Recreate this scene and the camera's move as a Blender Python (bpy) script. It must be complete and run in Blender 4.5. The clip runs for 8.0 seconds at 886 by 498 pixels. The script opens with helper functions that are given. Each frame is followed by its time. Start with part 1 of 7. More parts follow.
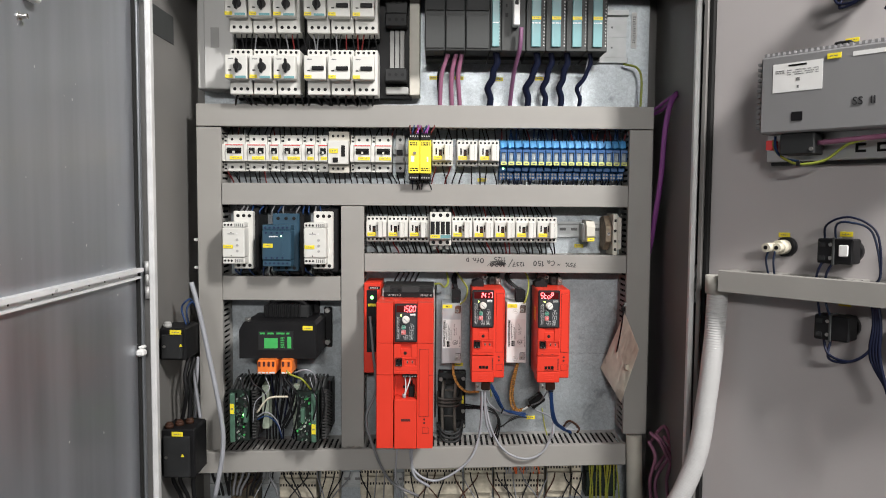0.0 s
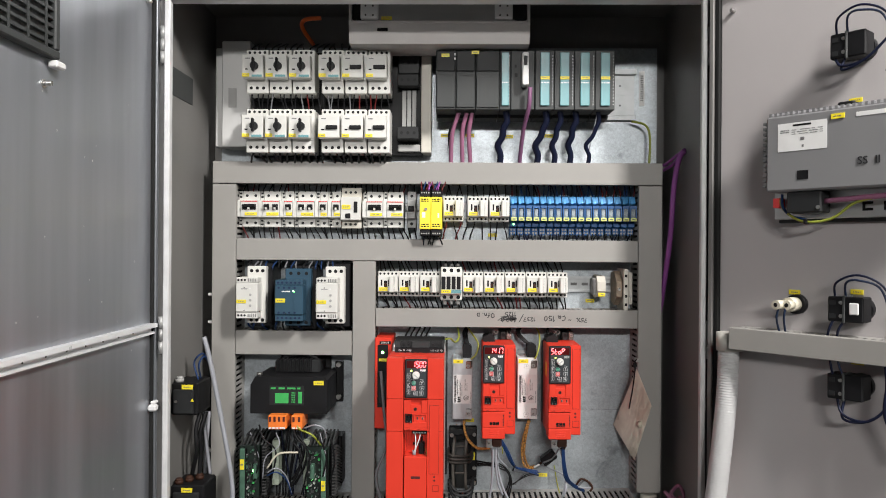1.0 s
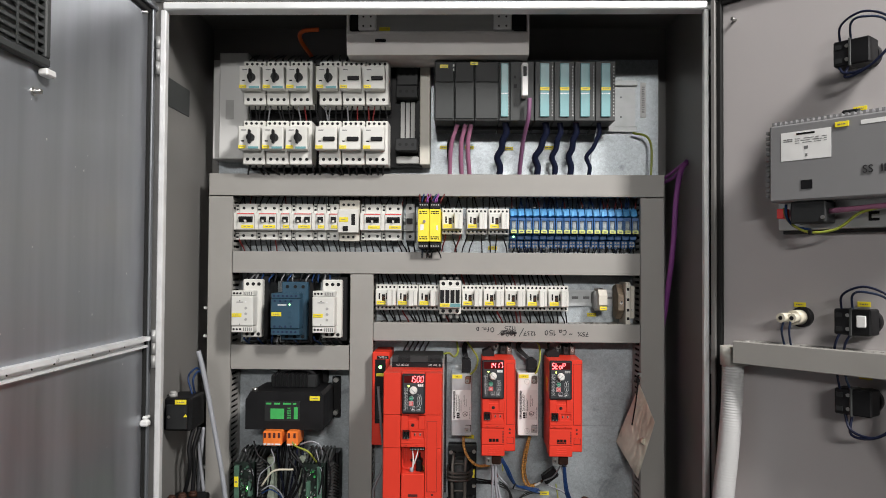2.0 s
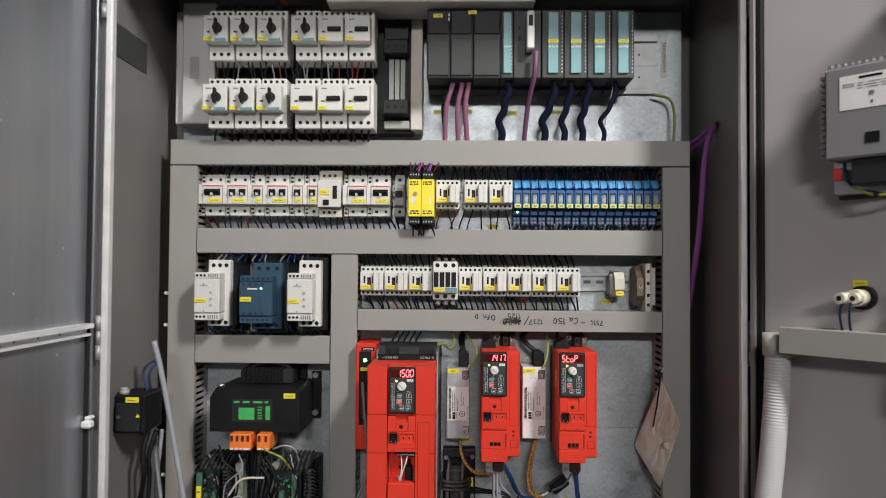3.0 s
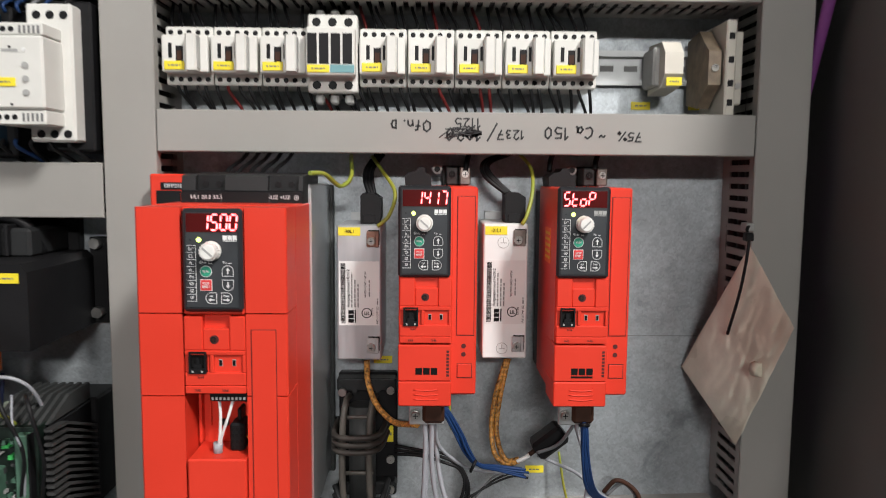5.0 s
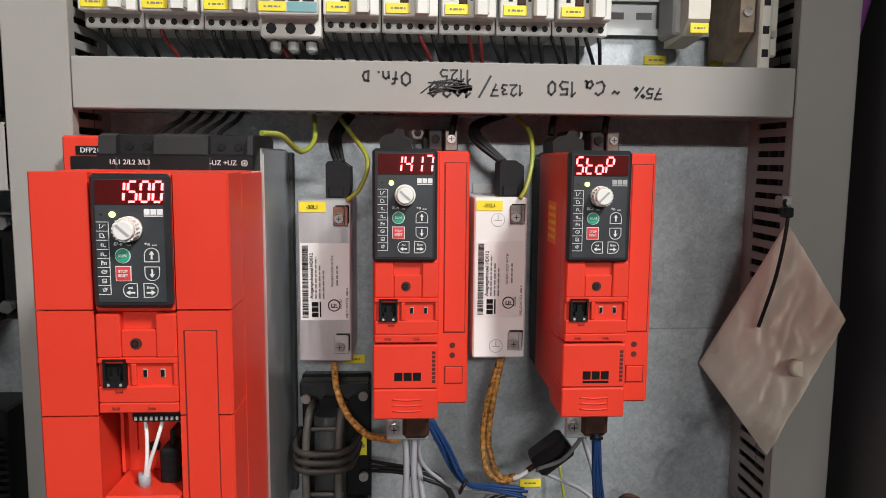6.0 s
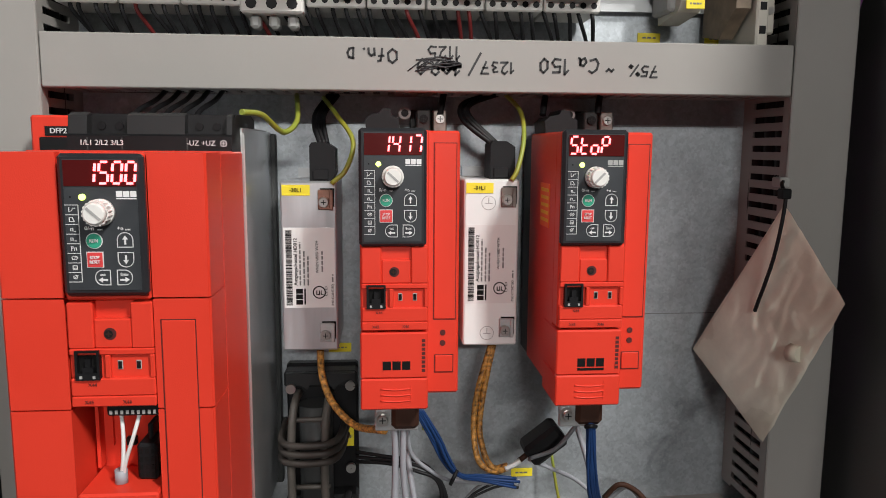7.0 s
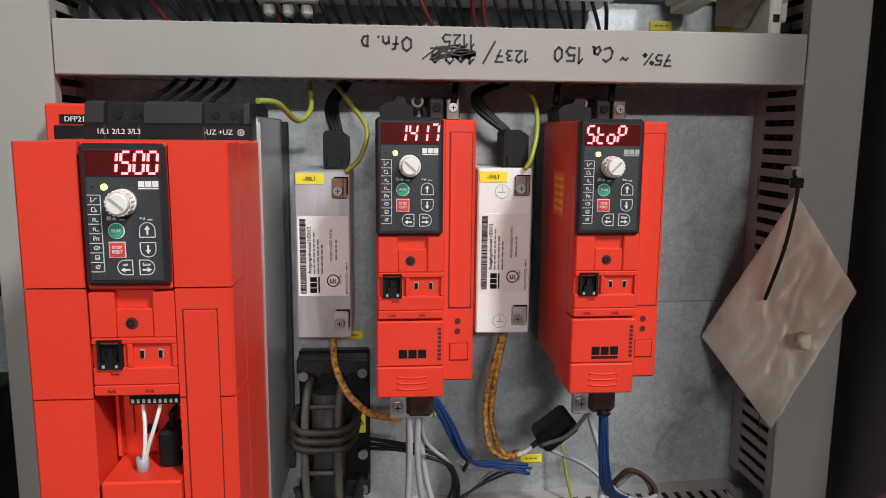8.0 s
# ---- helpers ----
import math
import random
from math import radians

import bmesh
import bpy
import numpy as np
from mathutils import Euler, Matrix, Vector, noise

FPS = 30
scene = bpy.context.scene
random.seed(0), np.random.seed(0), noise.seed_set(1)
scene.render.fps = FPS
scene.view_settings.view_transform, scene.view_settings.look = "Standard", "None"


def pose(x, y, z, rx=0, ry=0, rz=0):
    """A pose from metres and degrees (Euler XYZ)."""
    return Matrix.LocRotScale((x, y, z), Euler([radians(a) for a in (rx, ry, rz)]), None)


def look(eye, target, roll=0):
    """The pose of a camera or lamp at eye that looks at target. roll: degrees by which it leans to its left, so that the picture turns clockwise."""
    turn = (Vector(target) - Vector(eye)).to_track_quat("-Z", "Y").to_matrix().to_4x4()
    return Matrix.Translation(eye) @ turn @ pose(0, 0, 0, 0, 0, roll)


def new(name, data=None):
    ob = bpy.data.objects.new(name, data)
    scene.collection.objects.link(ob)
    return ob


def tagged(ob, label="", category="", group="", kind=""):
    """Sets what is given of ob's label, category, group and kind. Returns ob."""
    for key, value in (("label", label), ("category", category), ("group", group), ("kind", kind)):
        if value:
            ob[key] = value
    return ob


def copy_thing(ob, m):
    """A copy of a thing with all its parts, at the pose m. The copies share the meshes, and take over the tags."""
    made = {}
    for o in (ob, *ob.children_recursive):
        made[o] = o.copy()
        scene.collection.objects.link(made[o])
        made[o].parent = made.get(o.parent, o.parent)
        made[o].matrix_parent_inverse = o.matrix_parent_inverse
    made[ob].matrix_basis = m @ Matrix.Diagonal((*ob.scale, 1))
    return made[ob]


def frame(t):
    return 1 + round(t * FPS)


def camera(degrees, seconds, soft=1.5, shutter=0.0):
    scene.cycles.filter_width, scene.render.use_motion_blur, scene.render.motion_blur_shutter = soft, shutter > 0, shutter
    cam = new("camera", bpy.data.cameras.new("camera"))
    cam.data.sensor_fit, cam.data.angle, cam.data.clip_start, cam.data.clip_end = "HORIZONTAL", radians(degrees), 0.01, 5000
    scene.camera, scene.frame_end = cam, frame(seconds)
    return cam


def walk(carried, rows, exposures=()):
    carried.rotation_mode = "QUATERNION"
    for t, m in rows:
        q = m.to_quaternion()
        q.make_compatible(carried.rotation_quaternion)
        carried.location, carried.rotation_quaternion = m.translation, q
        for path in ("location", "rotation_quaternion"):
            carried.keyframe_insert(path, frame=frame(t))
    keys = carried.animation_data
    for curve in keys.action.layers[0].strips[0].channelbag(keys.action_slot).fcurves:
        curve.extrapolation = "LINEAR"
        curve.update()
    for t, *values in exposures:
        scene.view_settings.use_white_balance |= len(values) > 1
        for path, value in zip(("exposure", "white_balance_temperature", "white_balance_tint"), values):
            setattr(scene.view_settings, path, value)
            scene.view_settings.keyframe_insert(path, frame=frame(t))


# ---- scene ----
cam = camera(62.2, 8.0, soft=0.95, shutter=0.35)
PATH = [
    (0, (0.029, -1.651, 1.451), (0.041, 0.345, 1.319), 0.4),
    (0.5, (0.036, -1.659, 1.464), (0.018, 0.34, 1.385), 0.4),
    (1, (0.042, -1.662, 1.466), (0.007, 0.337, 1.465), 0.4),
    (2.5, (0.059, -1.583, 1.442), (0.008, 0.416, 1.491), 0.4),
    (3, (0.061, -1.444, 1.415), (0.013, 0.555, 1.465), 0.4),
    (3.5, (0.097, -1.243, 1.354), (0.055, 0.756, 1.406), 0.5),
    (4, (0.163, -1.023, 1.296), (0.133, 0.977, 1.287), 0.4),
    (4.5, (0.144, -0.895, 1.295), (0.165, 1.098, 1.122), 0.4),
    (5, (0.126, -0.777, 1.277), (0.161, 1.213, 1.077), 0.5),
    (5.2, (0.126, -0.74, 1.264), (0.174, 1.248, 1.053), 0.5),
    (6.5, (0.113, -0.646, 1.259), (0.264, 1.332, 1.005), 0.5),
    (7, (0.115, -0.641, 1.256), (0.276, 1.333, 0.981), 0.4),
    (7.5, (0.111, -0.639, 1.257), (0.279, 1.332, 0.962), 0.5),
    (8, (0.101, -0.641, 1.259), (0.274, 1.327, 0.943), 0.5),
]
walk(cam, [(t, look(eye, target, roll)) for t, eye, target, roll in PATH], [(0, 0.55), (1.0, 0.56), (2.5, 0.20), (3.5, 0.16), (4.0, 0.28), (5.0, 0.52), (7.0, 0.37), (8.0, 0.36)])

# ---- world and light ----
world = bpy.data.worlds.new("world")
world.use_nodes = True
world.node_tree.nodes["Background"].inputs[0].default_value = (0.9, 0.95, 1.0, 1)
world.node_tree.nodes["Background"].inputs[1].default_value = 0.25
scene.world = world


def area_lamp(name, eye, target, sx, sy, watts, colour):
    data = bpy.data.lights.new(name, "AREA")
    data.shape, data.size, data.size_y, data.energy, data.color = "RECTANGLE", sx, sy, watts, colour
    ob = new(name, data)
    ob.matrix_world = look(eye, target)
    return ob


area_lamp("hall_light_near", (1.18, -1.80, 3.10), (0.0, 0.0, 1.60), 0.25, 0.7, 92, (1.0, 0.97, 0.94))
# Unseen fill lamp added far in front, for the gaps and upper rows.
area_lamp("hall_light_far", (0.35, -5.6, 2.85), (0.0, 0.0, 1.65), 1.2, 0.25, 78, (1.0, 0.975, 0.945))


# ---- materials ----
def mat(name, rgb, rough=0.5, metal=0.0, vary=0.12, scale=6.0, fine=220.0, bump=0.15, rvary=0.12, stretch=(1, 1, 1), tint=None, per_object=0.0, coat=0.0, spec=0.5):
    m = bpy.data.materials.new(name)
    m.use_nodes = True
    nt = m.node_tree
    n, l = nt.nodes, nt.links
    b = n["Principled BSDF"]
    tc = n.new("ShaderNodeTexCoord")
    mp = n.new("ShaderNodeMapping")
    mp.inputs["Scale"].default_value = stretch
    l.new(tc.outputs["Object"], mp.inputs[0])
    n1 = n.new("ShaderNodeTexNoise")
    n1.inputs["Scale"].default_value, n1.inputs["Detail"].default_value = scale, 5
    n2 = n.new("ShaderNodeTexNoise")
    n2.inputs["Scale"].default_value, n2.inputs["Detail"].default_value = fine, 3
    l.new(mp.outputs[0], n1.inputs[0])
    l.new(mp.outputs[0], n2.inputs[0])
    ramp = n.new("ShaderNodeValToRGB")
    dark = [c * (1 - vary) for c in rgb]
    light = [min(1, c * (1 + vary)) for c in (tint or rgb)]
    ramp.color_ramp.elements[0].position, ramp.color_ramp.elements[0].color = 0.3, (*dark, 1)
    ramp.color_ramp.elements[1].position, ramp.color_ramp.elements[1].color = 0.7, (*light, 1)
    l.new(n1.outputs[0], ramp.inputs[0])
    out = ramp.outputs[0]
    if per_object:
        info = n.new("ShaderNodeObjectInfo")
        hsv = n.new("ShaderNodeHueSaturation")
        mr = n.new("ShaderNodeMapRange")
        mr.inputs[3].default_value, mr.inputs[4].default_value = 1 - per_object, 1 + per_object
        l.new(info.outputs["Random"], mr.inputs[0])
        l.new(mr.outputs[0], hsv.inputs["Value"])
        l.new(out, hsv.inputs["Color"])
        out = hsv.outputs[0]
    l.new(out, b.inputs["Base Color"])
    rr = n.new("ShaderNodeMapRange")
    rr.inputs[3].default_value, rr.inputs[4].default_value = max(0.03, rough - rvary), min(1, rough + rvary)
    l.new(n1.outputs[0], rr.inputs[0])
    l.new(rr.outputs[0], b.inputs["Roughness"])
    b.inputs["Metallic"].default_value = metal
    b.inputs["Coat Weight"].default_value = coat
    b.inputs["Specular IOR Level"].default_value = spec
    if bump:
        bp = n.new("ShaderNodeBump")
        bp.inputs["Strength"].default_value, bp.inputs["Distance"].default_value = bump, 0.0006
        l.new(n2.outputs[0], bp.inputs["Height"])
        l.new(bp.outputs[0], b.inputs["Normal"])
    return m


def glow(name, rgb, strength):
    m = bpy.data.materials.new(name)
    m.use_nodes = True
    b = m.node_tree.nodes["Principled BSDF"]
    b.inputs["Base Color"].default_value = (*rgb, 1)
    b.inputs["Emission Color"].default_value = (*rgb, 1)
    b.inputs["Emission Strength"].default_value = strength
    return m


DUCT = mat("duct_grey_plastic", (0.30, 0.29, 0.272), 0.5, vary=0.05, scale=9, bump=0.08)
PAINT = mat("cabinet_grey_paint", (0.17, 0.165, 0.158), 0.42, vary=0.08, scale=4, fine=900, bump=0.25)
# Stretched noise paints upright reflection streaks into the door's colour.
STEEL = mat("brushed_steel_reflection_streaks", (0.42, 0.44, 0.475), 0.39, 0.8, vary=0.12, scale=4, fine=60, bump=0.06, stretch=(5, 5, 0.35))
DOORGREY = mat("door_grey_paint", (0.43, 0.405, 0.405), 0.38, vary=0.05, scale=3, fine=700, bump=0.2)
LIPWHITE = mat("bright_flange_steel", (0.70, 0.70, 0.70), 0.35, 0.2, vary=0.08, scale=30)
RAILWHITE = mat("rail_and_lit_flange_steel", (0.86, 0.87, 0.88), 0.32, 0.25, vary=0.06, scale=20)
ZINC = mat("galvanised_plate", (0.44, 0.455, 0.46), 0.46, 0.6, vary=0.16, scale=26, fine=140, bump=0.1, rvary=0.12)
PLATE = mat("spangled_galvanised_sheet", (0.40, 0.435, 0.46), 0.40, 0.62, vary=0.07, scale=26, fine=140, bump=0.1, rvary=0.1)
pn, pl = PLATE.node_tree.nodes, PLATE.node_tree.links
base_in, rough_in = pn["Principled BSDF"].inputs["Base Color"], pn["Principled BSDF"].inputs["Roughness"]
flake, flake2, smear = pn.new("ShaderNodeTexVoronoi"), pn.new("ShaderNodeTexVoronoi"), pn.new("ShaderNodeTexNoise")
flake.inputs["Scale"].default_value, flake2.inputs["Scale"].default_value = 150, 420
smear.inputs["Scale"].default_value, smear.inputs["Detail"].default_value, smear.inputs["Roughness"].default_value, smear.inputs["Distortion"].default_value = 9.0, 4, 0.6, 0.8
for tex in (flake, flake2, smear):
    pl.new(pn["Mapping"].outputs[0], tex.inputs["Vector"])


def chain(source, low, high, dark, light, blend, colour):
    """Multiplies a colour by a texture spread between two values."""
    mr = pn.new("ShaderNodeMapRange")
    for k, val in enumerate((low, high, dark, light)):
        mr.inputs[k + 1].default_value = val
    pl.new(source, mr.inputs[0])
    mx = pn.new("ShaderNodeMix")
    mx.data_type, mx.blend_type = "RGBA", "MULTIPLY"
    mx.inputs[0].default_value = blend
    pl.new(colour, mx.inputs[6])
    pl.new(mr.outputs[0], mx.inputs[7])
    return mx.outputs[2]


bw = pn.new("ShaderNodeSeparateColor")
pl.new(flake.outputs["Color"], bw.inputs[0])
bw2 = pn.new("ShaderNodeSeparateColor")
pl.new(flake2.outputs["Color"], bw2.inputs[0])
tone = base_in.links[0].from_socket
tone = chain(bw.outputs[0], 0, 1, 0.92, 1.08, 1.0, tone)
tone = chain(bw2.outputs[0], 0, 1, 0.90, 1.10, 1.0, tone)
tone = chain(smear.outputs[0], 0.27, 0.40, 0.40, 1.0, 1.0, tone)
pl.new(tone, base_in)
rmix = pn.new("ShaderNodeMath")
rmix.operation = "MULTIPLY_ADD"
pl.new(bw.outputs[1], rmix.inputs[0])
rmix.inputs[1].default_value = 0.06
pl.new(rough_in.links[0].from_socket, rmix.inputs[2])
pl.new(rmix.outputs[0], rough_in)
RAIL = mat("dull_aluminium", (0.40, 0.40, 0.395), 0.5, 0.5, vary=0.10, scale=14, fine=60, bump=0.08, stretch=(0.3, 3, 3))
TAB = mat("tarnished_tab", (0.22, 0.19, 0.17), 0.4, 0.7, vary=0.25, scale=120)
ALU = mat("aluminium", (0.66, 0.66, 0.65), 0.36, 0.85, vary=0.06, scale=20, fine=300, bump=0.08)
NICKEL = mat("nickel_screw", (0.55, 0.54, 0.52), 0.3, 0.95, vary=0.12, scale=80)
SEAL = mat("black_rubber_seal", (0.014, 0.014, 0.014), 0.75, vary=0.2, spec=0.2)
BLACK = mat("black_plastic", (0.008, 0.008, 0.009), 0.5, vary=0.2, scale=30, spec=0.22)
DARKG = mat("dark_grey_plastic", (0.02, 0.021, 0.022), 0.5, vary=0.12, scale=30, spec=0.25)
CHAR = mat("charcoal_plastic", (0.045, 0.048, 0.048), 0.5, vary=0.1, scale=20, spec=0.3)
RED = mat("red_orange_housing", (0.68, 0.042, 0.021), 0.42, vary=0.04, scale=12, fine=1500, bump=0.12, spec=0.35)
WHITE = mat("light_grey_device_plastic", (0.66, 0.655, 0.62), 0.45, vary=0.04, scale=30, bump=0.06, per_object=0.05)
# Cream darkened for grime and for the shade on the lower terminals.
DIRTSHADE = mat("grimy_shaded_cream_terminal", (0.40, 0.365, 0.29), 0.6, vary=0.3, scale=60, per_object=0.15)
WHITE2 = mat("cream_plastic", (0.60, 0.57, 0.50), 0.5, vary=0.06, scale=30)
MIDGREY = mat("mid_grey_plastic", (0.36, 0.36, 0.35), 0.5, vary=0.06, scale=30)
TEALGREY = mat("blue_grey_housing", (0.026, 0.068, 0.108), 0.5, vary=0.08, scale=30, spec=0.35)
TEAL = mat("pale_teal_flap", (0.13, 0.31, 0.335), 0.35, vary=0.06, scale=40)
BLUE = mat("relay_blue", (0.016, 0.10, 0.29), 0.45, vary=0.1, scale=60, per_object=0.06)
BLUEL = mat("relay_light_blue", (0.055, 0.25, 0.52), 0.4, vary=0.2, scale=90, per_object=0.12)
NAVY = mat("navy_plastic", (0.006, 0.018, 0.055), 0.5, vary=0.2, scale=60, spec=0.3)
CLEAR = mat("smoky_relay_cover", (0.30, 0.34, 0.37), 0.12, vary=0.45, scale=240)
YELLOW = mat("yellow_label", (0.82, 0.68, 0.03), 0.45, vary=0.05, scale=60, per_object=0.06)
YELREL = mat("yellow_device", (0.90, 0.74, 0.04), 0.45, vary=0.05, scale=40)
LIME = mat("yellow_green_label", (0.66, 0.72, 0.20), 0.5, vary=0.08, scale=60)
PAPER = mat("white_sticker", (0.74, 0.74, 0.73), 0.45, vary=0.04, scale=40)
INK = mat("black_print", (0.006, 0.006, 0.006), 0.7, vary=0.2, bump=0, spec=0.15)
INKGREY = mat("grey_print", (0.16, 0.16, 0.16), 0.6, vary=0.2, bump=0)
DARKRED = mat("dark_red_print", (0.07, 0.008, 0.007), 0.6, bump=0)
MARKER = mat("marker_ink", (0.02, 0.02, 0.022), 0.5, vary=0.3, scale=120, bump=0)
KEYPAD = mat("keypad_black", (0.019, 0.020, 0.023), 0.4, vary=0.15, scale=40, spec=0.3)
LEGEND = mat("keypad_legend_white", (0.72, 0.72, 0.72), 0.5, bump=0)
GREENKEY = mat("green_key", (0.03, 0.32, 0.20), 0.4, bump=0)
REDKEY = mat("red_key", (0.62, 0.05, 0.05), 0.4, bump=0)
DISPLAY = mat("dark_red_display", (0.07, 0.006, 0.006), 0.2, vary=0.1)
KNOB = mat("white_knob", (0.74, 0.73, 0.70), 0.35, vary=0.05)
LEDRED = glow("lit_red_segment", (1.0, 0.11, 0.12), 5.0)
LEDGREEN = glow("lit_green_led", (0.25, 1.0, 0.25), 6.0)
LEDLIME = glow("lit_lime_led", (0.7, 1.0, 0.15), 3.0)
ORANGE = mat("orange_terminal", (0.85, 0.20, 0.03), 0.45, vary=0.06, scale=60)
PCB = mat("green_board", (0.005, 0.013, 0.009), 0.5, vary=0.4, scale=120)
PCBL = mat("pale_green_terminal", (0.06, 0.13, 0.09), 0.5, vary=0.2, scale=90)
GREENLAB = mat("green_print", (0.05, 0.42, 0.10), 0.5, vary=0.15, scale=80)
CONDUIT = mat("pale_corrugated_plastic", (0.50, 0.50, 0.50), 0.45, vary=0.05, scale=14)
IVORY = mat("ivory_plastic", (0.60, 0.56, 0.45), 0.45, vary=0.06, scale=20)
PURPLE = mat("purple_cable_sheath", (0.26, 0.07, 0.29), 0.42, vary=0.1, scale=20)
MAUVE = mat("mauve_cable_sheath", (0.20, 0.085, 0.17), 0.45, vary=0.1, scale=20)
PINK = mat("violet_pink_cable", (0.30, 0.12, 0.20), 0.45, vary=0.1, scale=20)
GREYC = mat("grey_cable_sheath", (0.16, 0.165, 0.175), 0.45, vary=0.06, scale=30)
WHITEC = mat("pale_cable_sheath", (0.30, 0.31, 0.34), 0.45, vary=0.06, scale=30)
BLACKC = mat("black_wire", (0.008, 0.008, 0.009), 0.5, vary=0.2, scale=30, spec=0.25)
BLUEC = mat("dark_blue_wire", (0.010, 0.036, 0.12), 0.5, vary=0.15, scale=30, spec=0.3)
NAVYC = mat("navy_wire", (0.006, 0.009, 0.028), 0.5, vary=0.15, scale=30, spec=0.25)
REDC = mat("dark_red_wire", (0.12, 0.012, 0.012), 0.45, vary=0.1, scale=30, spec=0.3)
ORANGEC = mat("orange_wire", (0.75, 0.14, 0.03), 0.42, vary=0.1, scale=30)
YGC = mat("yellow_green_wire", (0.34, 0.30, 0.03), 0.42, vary=0.12, scale=30, tint=(0.22, 0.30, 0.05))
BROWN = mat("brown_sleeve", (0.16, 0.06, 0.015), 0.5, vary=0.7, scale=330, tint=(0.50, 0.24, 0.05))
BROWNC = mat("dark_brown_clamp", (0.050, 0.022, 0.014), 0.6, vary=0.3, scale=50, spec=0.2)
BAG = mat("cloudy_plastic_bag", (0.72, 0.68, 0.55), 0.28, vary=0.14, scale=13, fine=60, bump=1.0, tint=(0.86, 0.84, 0.72))
bn = BAG.node_tree.nodes
bmr = bn.new("ShaderNodeMapRange")
bmr.inputs[3].default_value, bmr.inputs[4].default_value = 0.70, 1.0
BAG.node_tree.links.new(bn["Noise Texture"].outputs[0], bmr.inputs[0])
BAG.node_tree.links.new(bmr.outputs[0], bn["Principled BSDF"].inputs["Alpha"])
RUST = mat("rusty_board", (0.08, 0.068, 0.045), 0.7, vary=0.4, scale=60)
WALLP = mat("room_wall_paint", (0.15, 0.155, 0.16), 0.8, vary=0.06, scale=1.5)
CONCRETE = mat("concrete_floor", (0.10, 0.10, 0.098), 0.7, vary=0.2, scale=3)
CEIL = mat("ceiling_paint", (0.20, 0.20, 0.20), 0.85, vary=0.05, scale=2)


# ---- geometry helpers ----
class Geo:
    """Collects vertices and faces of one mesh."""

    def __init__(self):
        self.v, self.f, self.s, self.spots = [], [], [], []

    def add(self, vs, fs, smooth=False):
        o = len(self.v)
        self.v += [tuple(p) for p in vs]
        self.f += [tuple(o + i for i in f) for f in fs]
        self.s += [smooth] * len(fs)
        return self

    def box(self, x0, x1, y0, y1, z0, z1, b=0.0):
        lo, hi = (min(x0, x1), min(y0, y1), min(z0, z1)), (max(x0, x1), max(y0, y1), max(z0, z1))
        b = min(b, *[(hi[i] - lo[i]) * 0.45 for i in range(3)])
        if b <= 0:
            vs = [(x, y, z) for x in (lo[0], hi[0]) for y in (lo[1], hi[1]) for z in (lo[2], hi[2])]
            return self.add(vs, [(0, 1, 3, 2), (4, 6, 7, 5), (0, 4, 5, 1), (2, 3, 7, 6), (0, 2, 6, 4), (1, 5, 7, 3)])
        vs, idx = [], {}
        for cx in (0, 1):
            for cy in (0, 1):
                for cz in (0, 1):
                    c = (cx, cy, cz)
                    for a in range(3):
                        p = []
                        for k in range(3):
                            e = hi[k] if c[k] else lo[k]
                            p.append(e if k == a else e + (-b if c[k] else b))
                        idx[(c, a)] = len(vs)
                        vs.append(p)
        fs = []
        for a in range(3):
            u, w = (a + 1) % 3, (a + 2) % 3
            for side in (0, 1):
                q = []
                for du, dw in ((0, 0), (1, 0), (1, 1), (0, 1)):
                    c = [0, 0, 0]
                    c[a], c[u], c[w] = side, du, dw
                    q.append(idx[(tuple(c), a)])
                fs.append(tuple(q if side else q[::-1]))
            for du in (0, 1):
                for dw in (0, 1):
                    c0, c1 = [0, 0, 0], [0, 0, 0]
                    c0[u] = c1[u] = du
                    c0[w] = c1[w] = dw
                    c1[a] = 1
                    q = (idx[(tuple(c0), u)], idx[(tuple(c1), u)], idx[(tuple(c1), w)], idx[(tuple(c0), w)])
                    fs.append(q if (du == dw) else q[::-1])
        for c in [(i, j, k) for i in (0, 1) for j in (0, 1) for k in (0, 1)]:
            q = (idx[(c, 0)], idx[(c, 1)], idx[(c, 2)])
            fs.append(q if sum(c) % 2 else q[::-1])
        return self.add(vs, fs)

    def cyl(self, p0, p1, r, n=12, r1=None, smooth=True):
        p0, p1 = Vector(p0), Vector(p1)
        r1 = r if r1 is None else r1
        d = (p1 - p0).normalized()
        u = d.orthogonal().normalized()
        w = d.cross(u)
        vs = []
        for p, rad in ((p0, r), (p1, r1)):
            for i in range(n):
                a = 2 * math.pi * i / n
                vs.append(p + rad * (math.cos(a) * u + math.sin(a) * w))
        o = len(self.v)
        self.add(vs, [(i, (i + 1) % n, n + (i + 1) % n, n + i) for i in range(n)], smooth)
        self.f += [tuple(o + i for i in range(n))[::-1], tuple(o + n + i for i in range(n))]
        self.s += [False, False]
        return self

    def tube(self, pts, r, n=7, steps=6):
        pts = [Vector(p) for p in pts]
        ext = [2 * pts[0] - pts[1]] + pts + [2 * pts[-1] - pts[-2]]
        path = []
        for i in range(1, len(ext) - 2):
            a, b, c, d = ext[i - 1:i + 3]
            for k in range(steps):
                t = k / steps
                path.append(0.5 * (2 * b + (c - a) * t + (2 * a - 5 * b + 4 * c - d) * t * t + (3 * b - a - 3 * c + d) * t ** 3))
        path.append(pts[-1])
        vs, u = [], None
        for i, p in enumerate(path):
            d = (path[min(i + 1, len(path) - 1)] - path[max(i - 1, 0)]).normalized()
            u = d.orthogonal().normalized() if u is None else (u - d * u.dot(d)).normalized()
            w = d.cross(u)
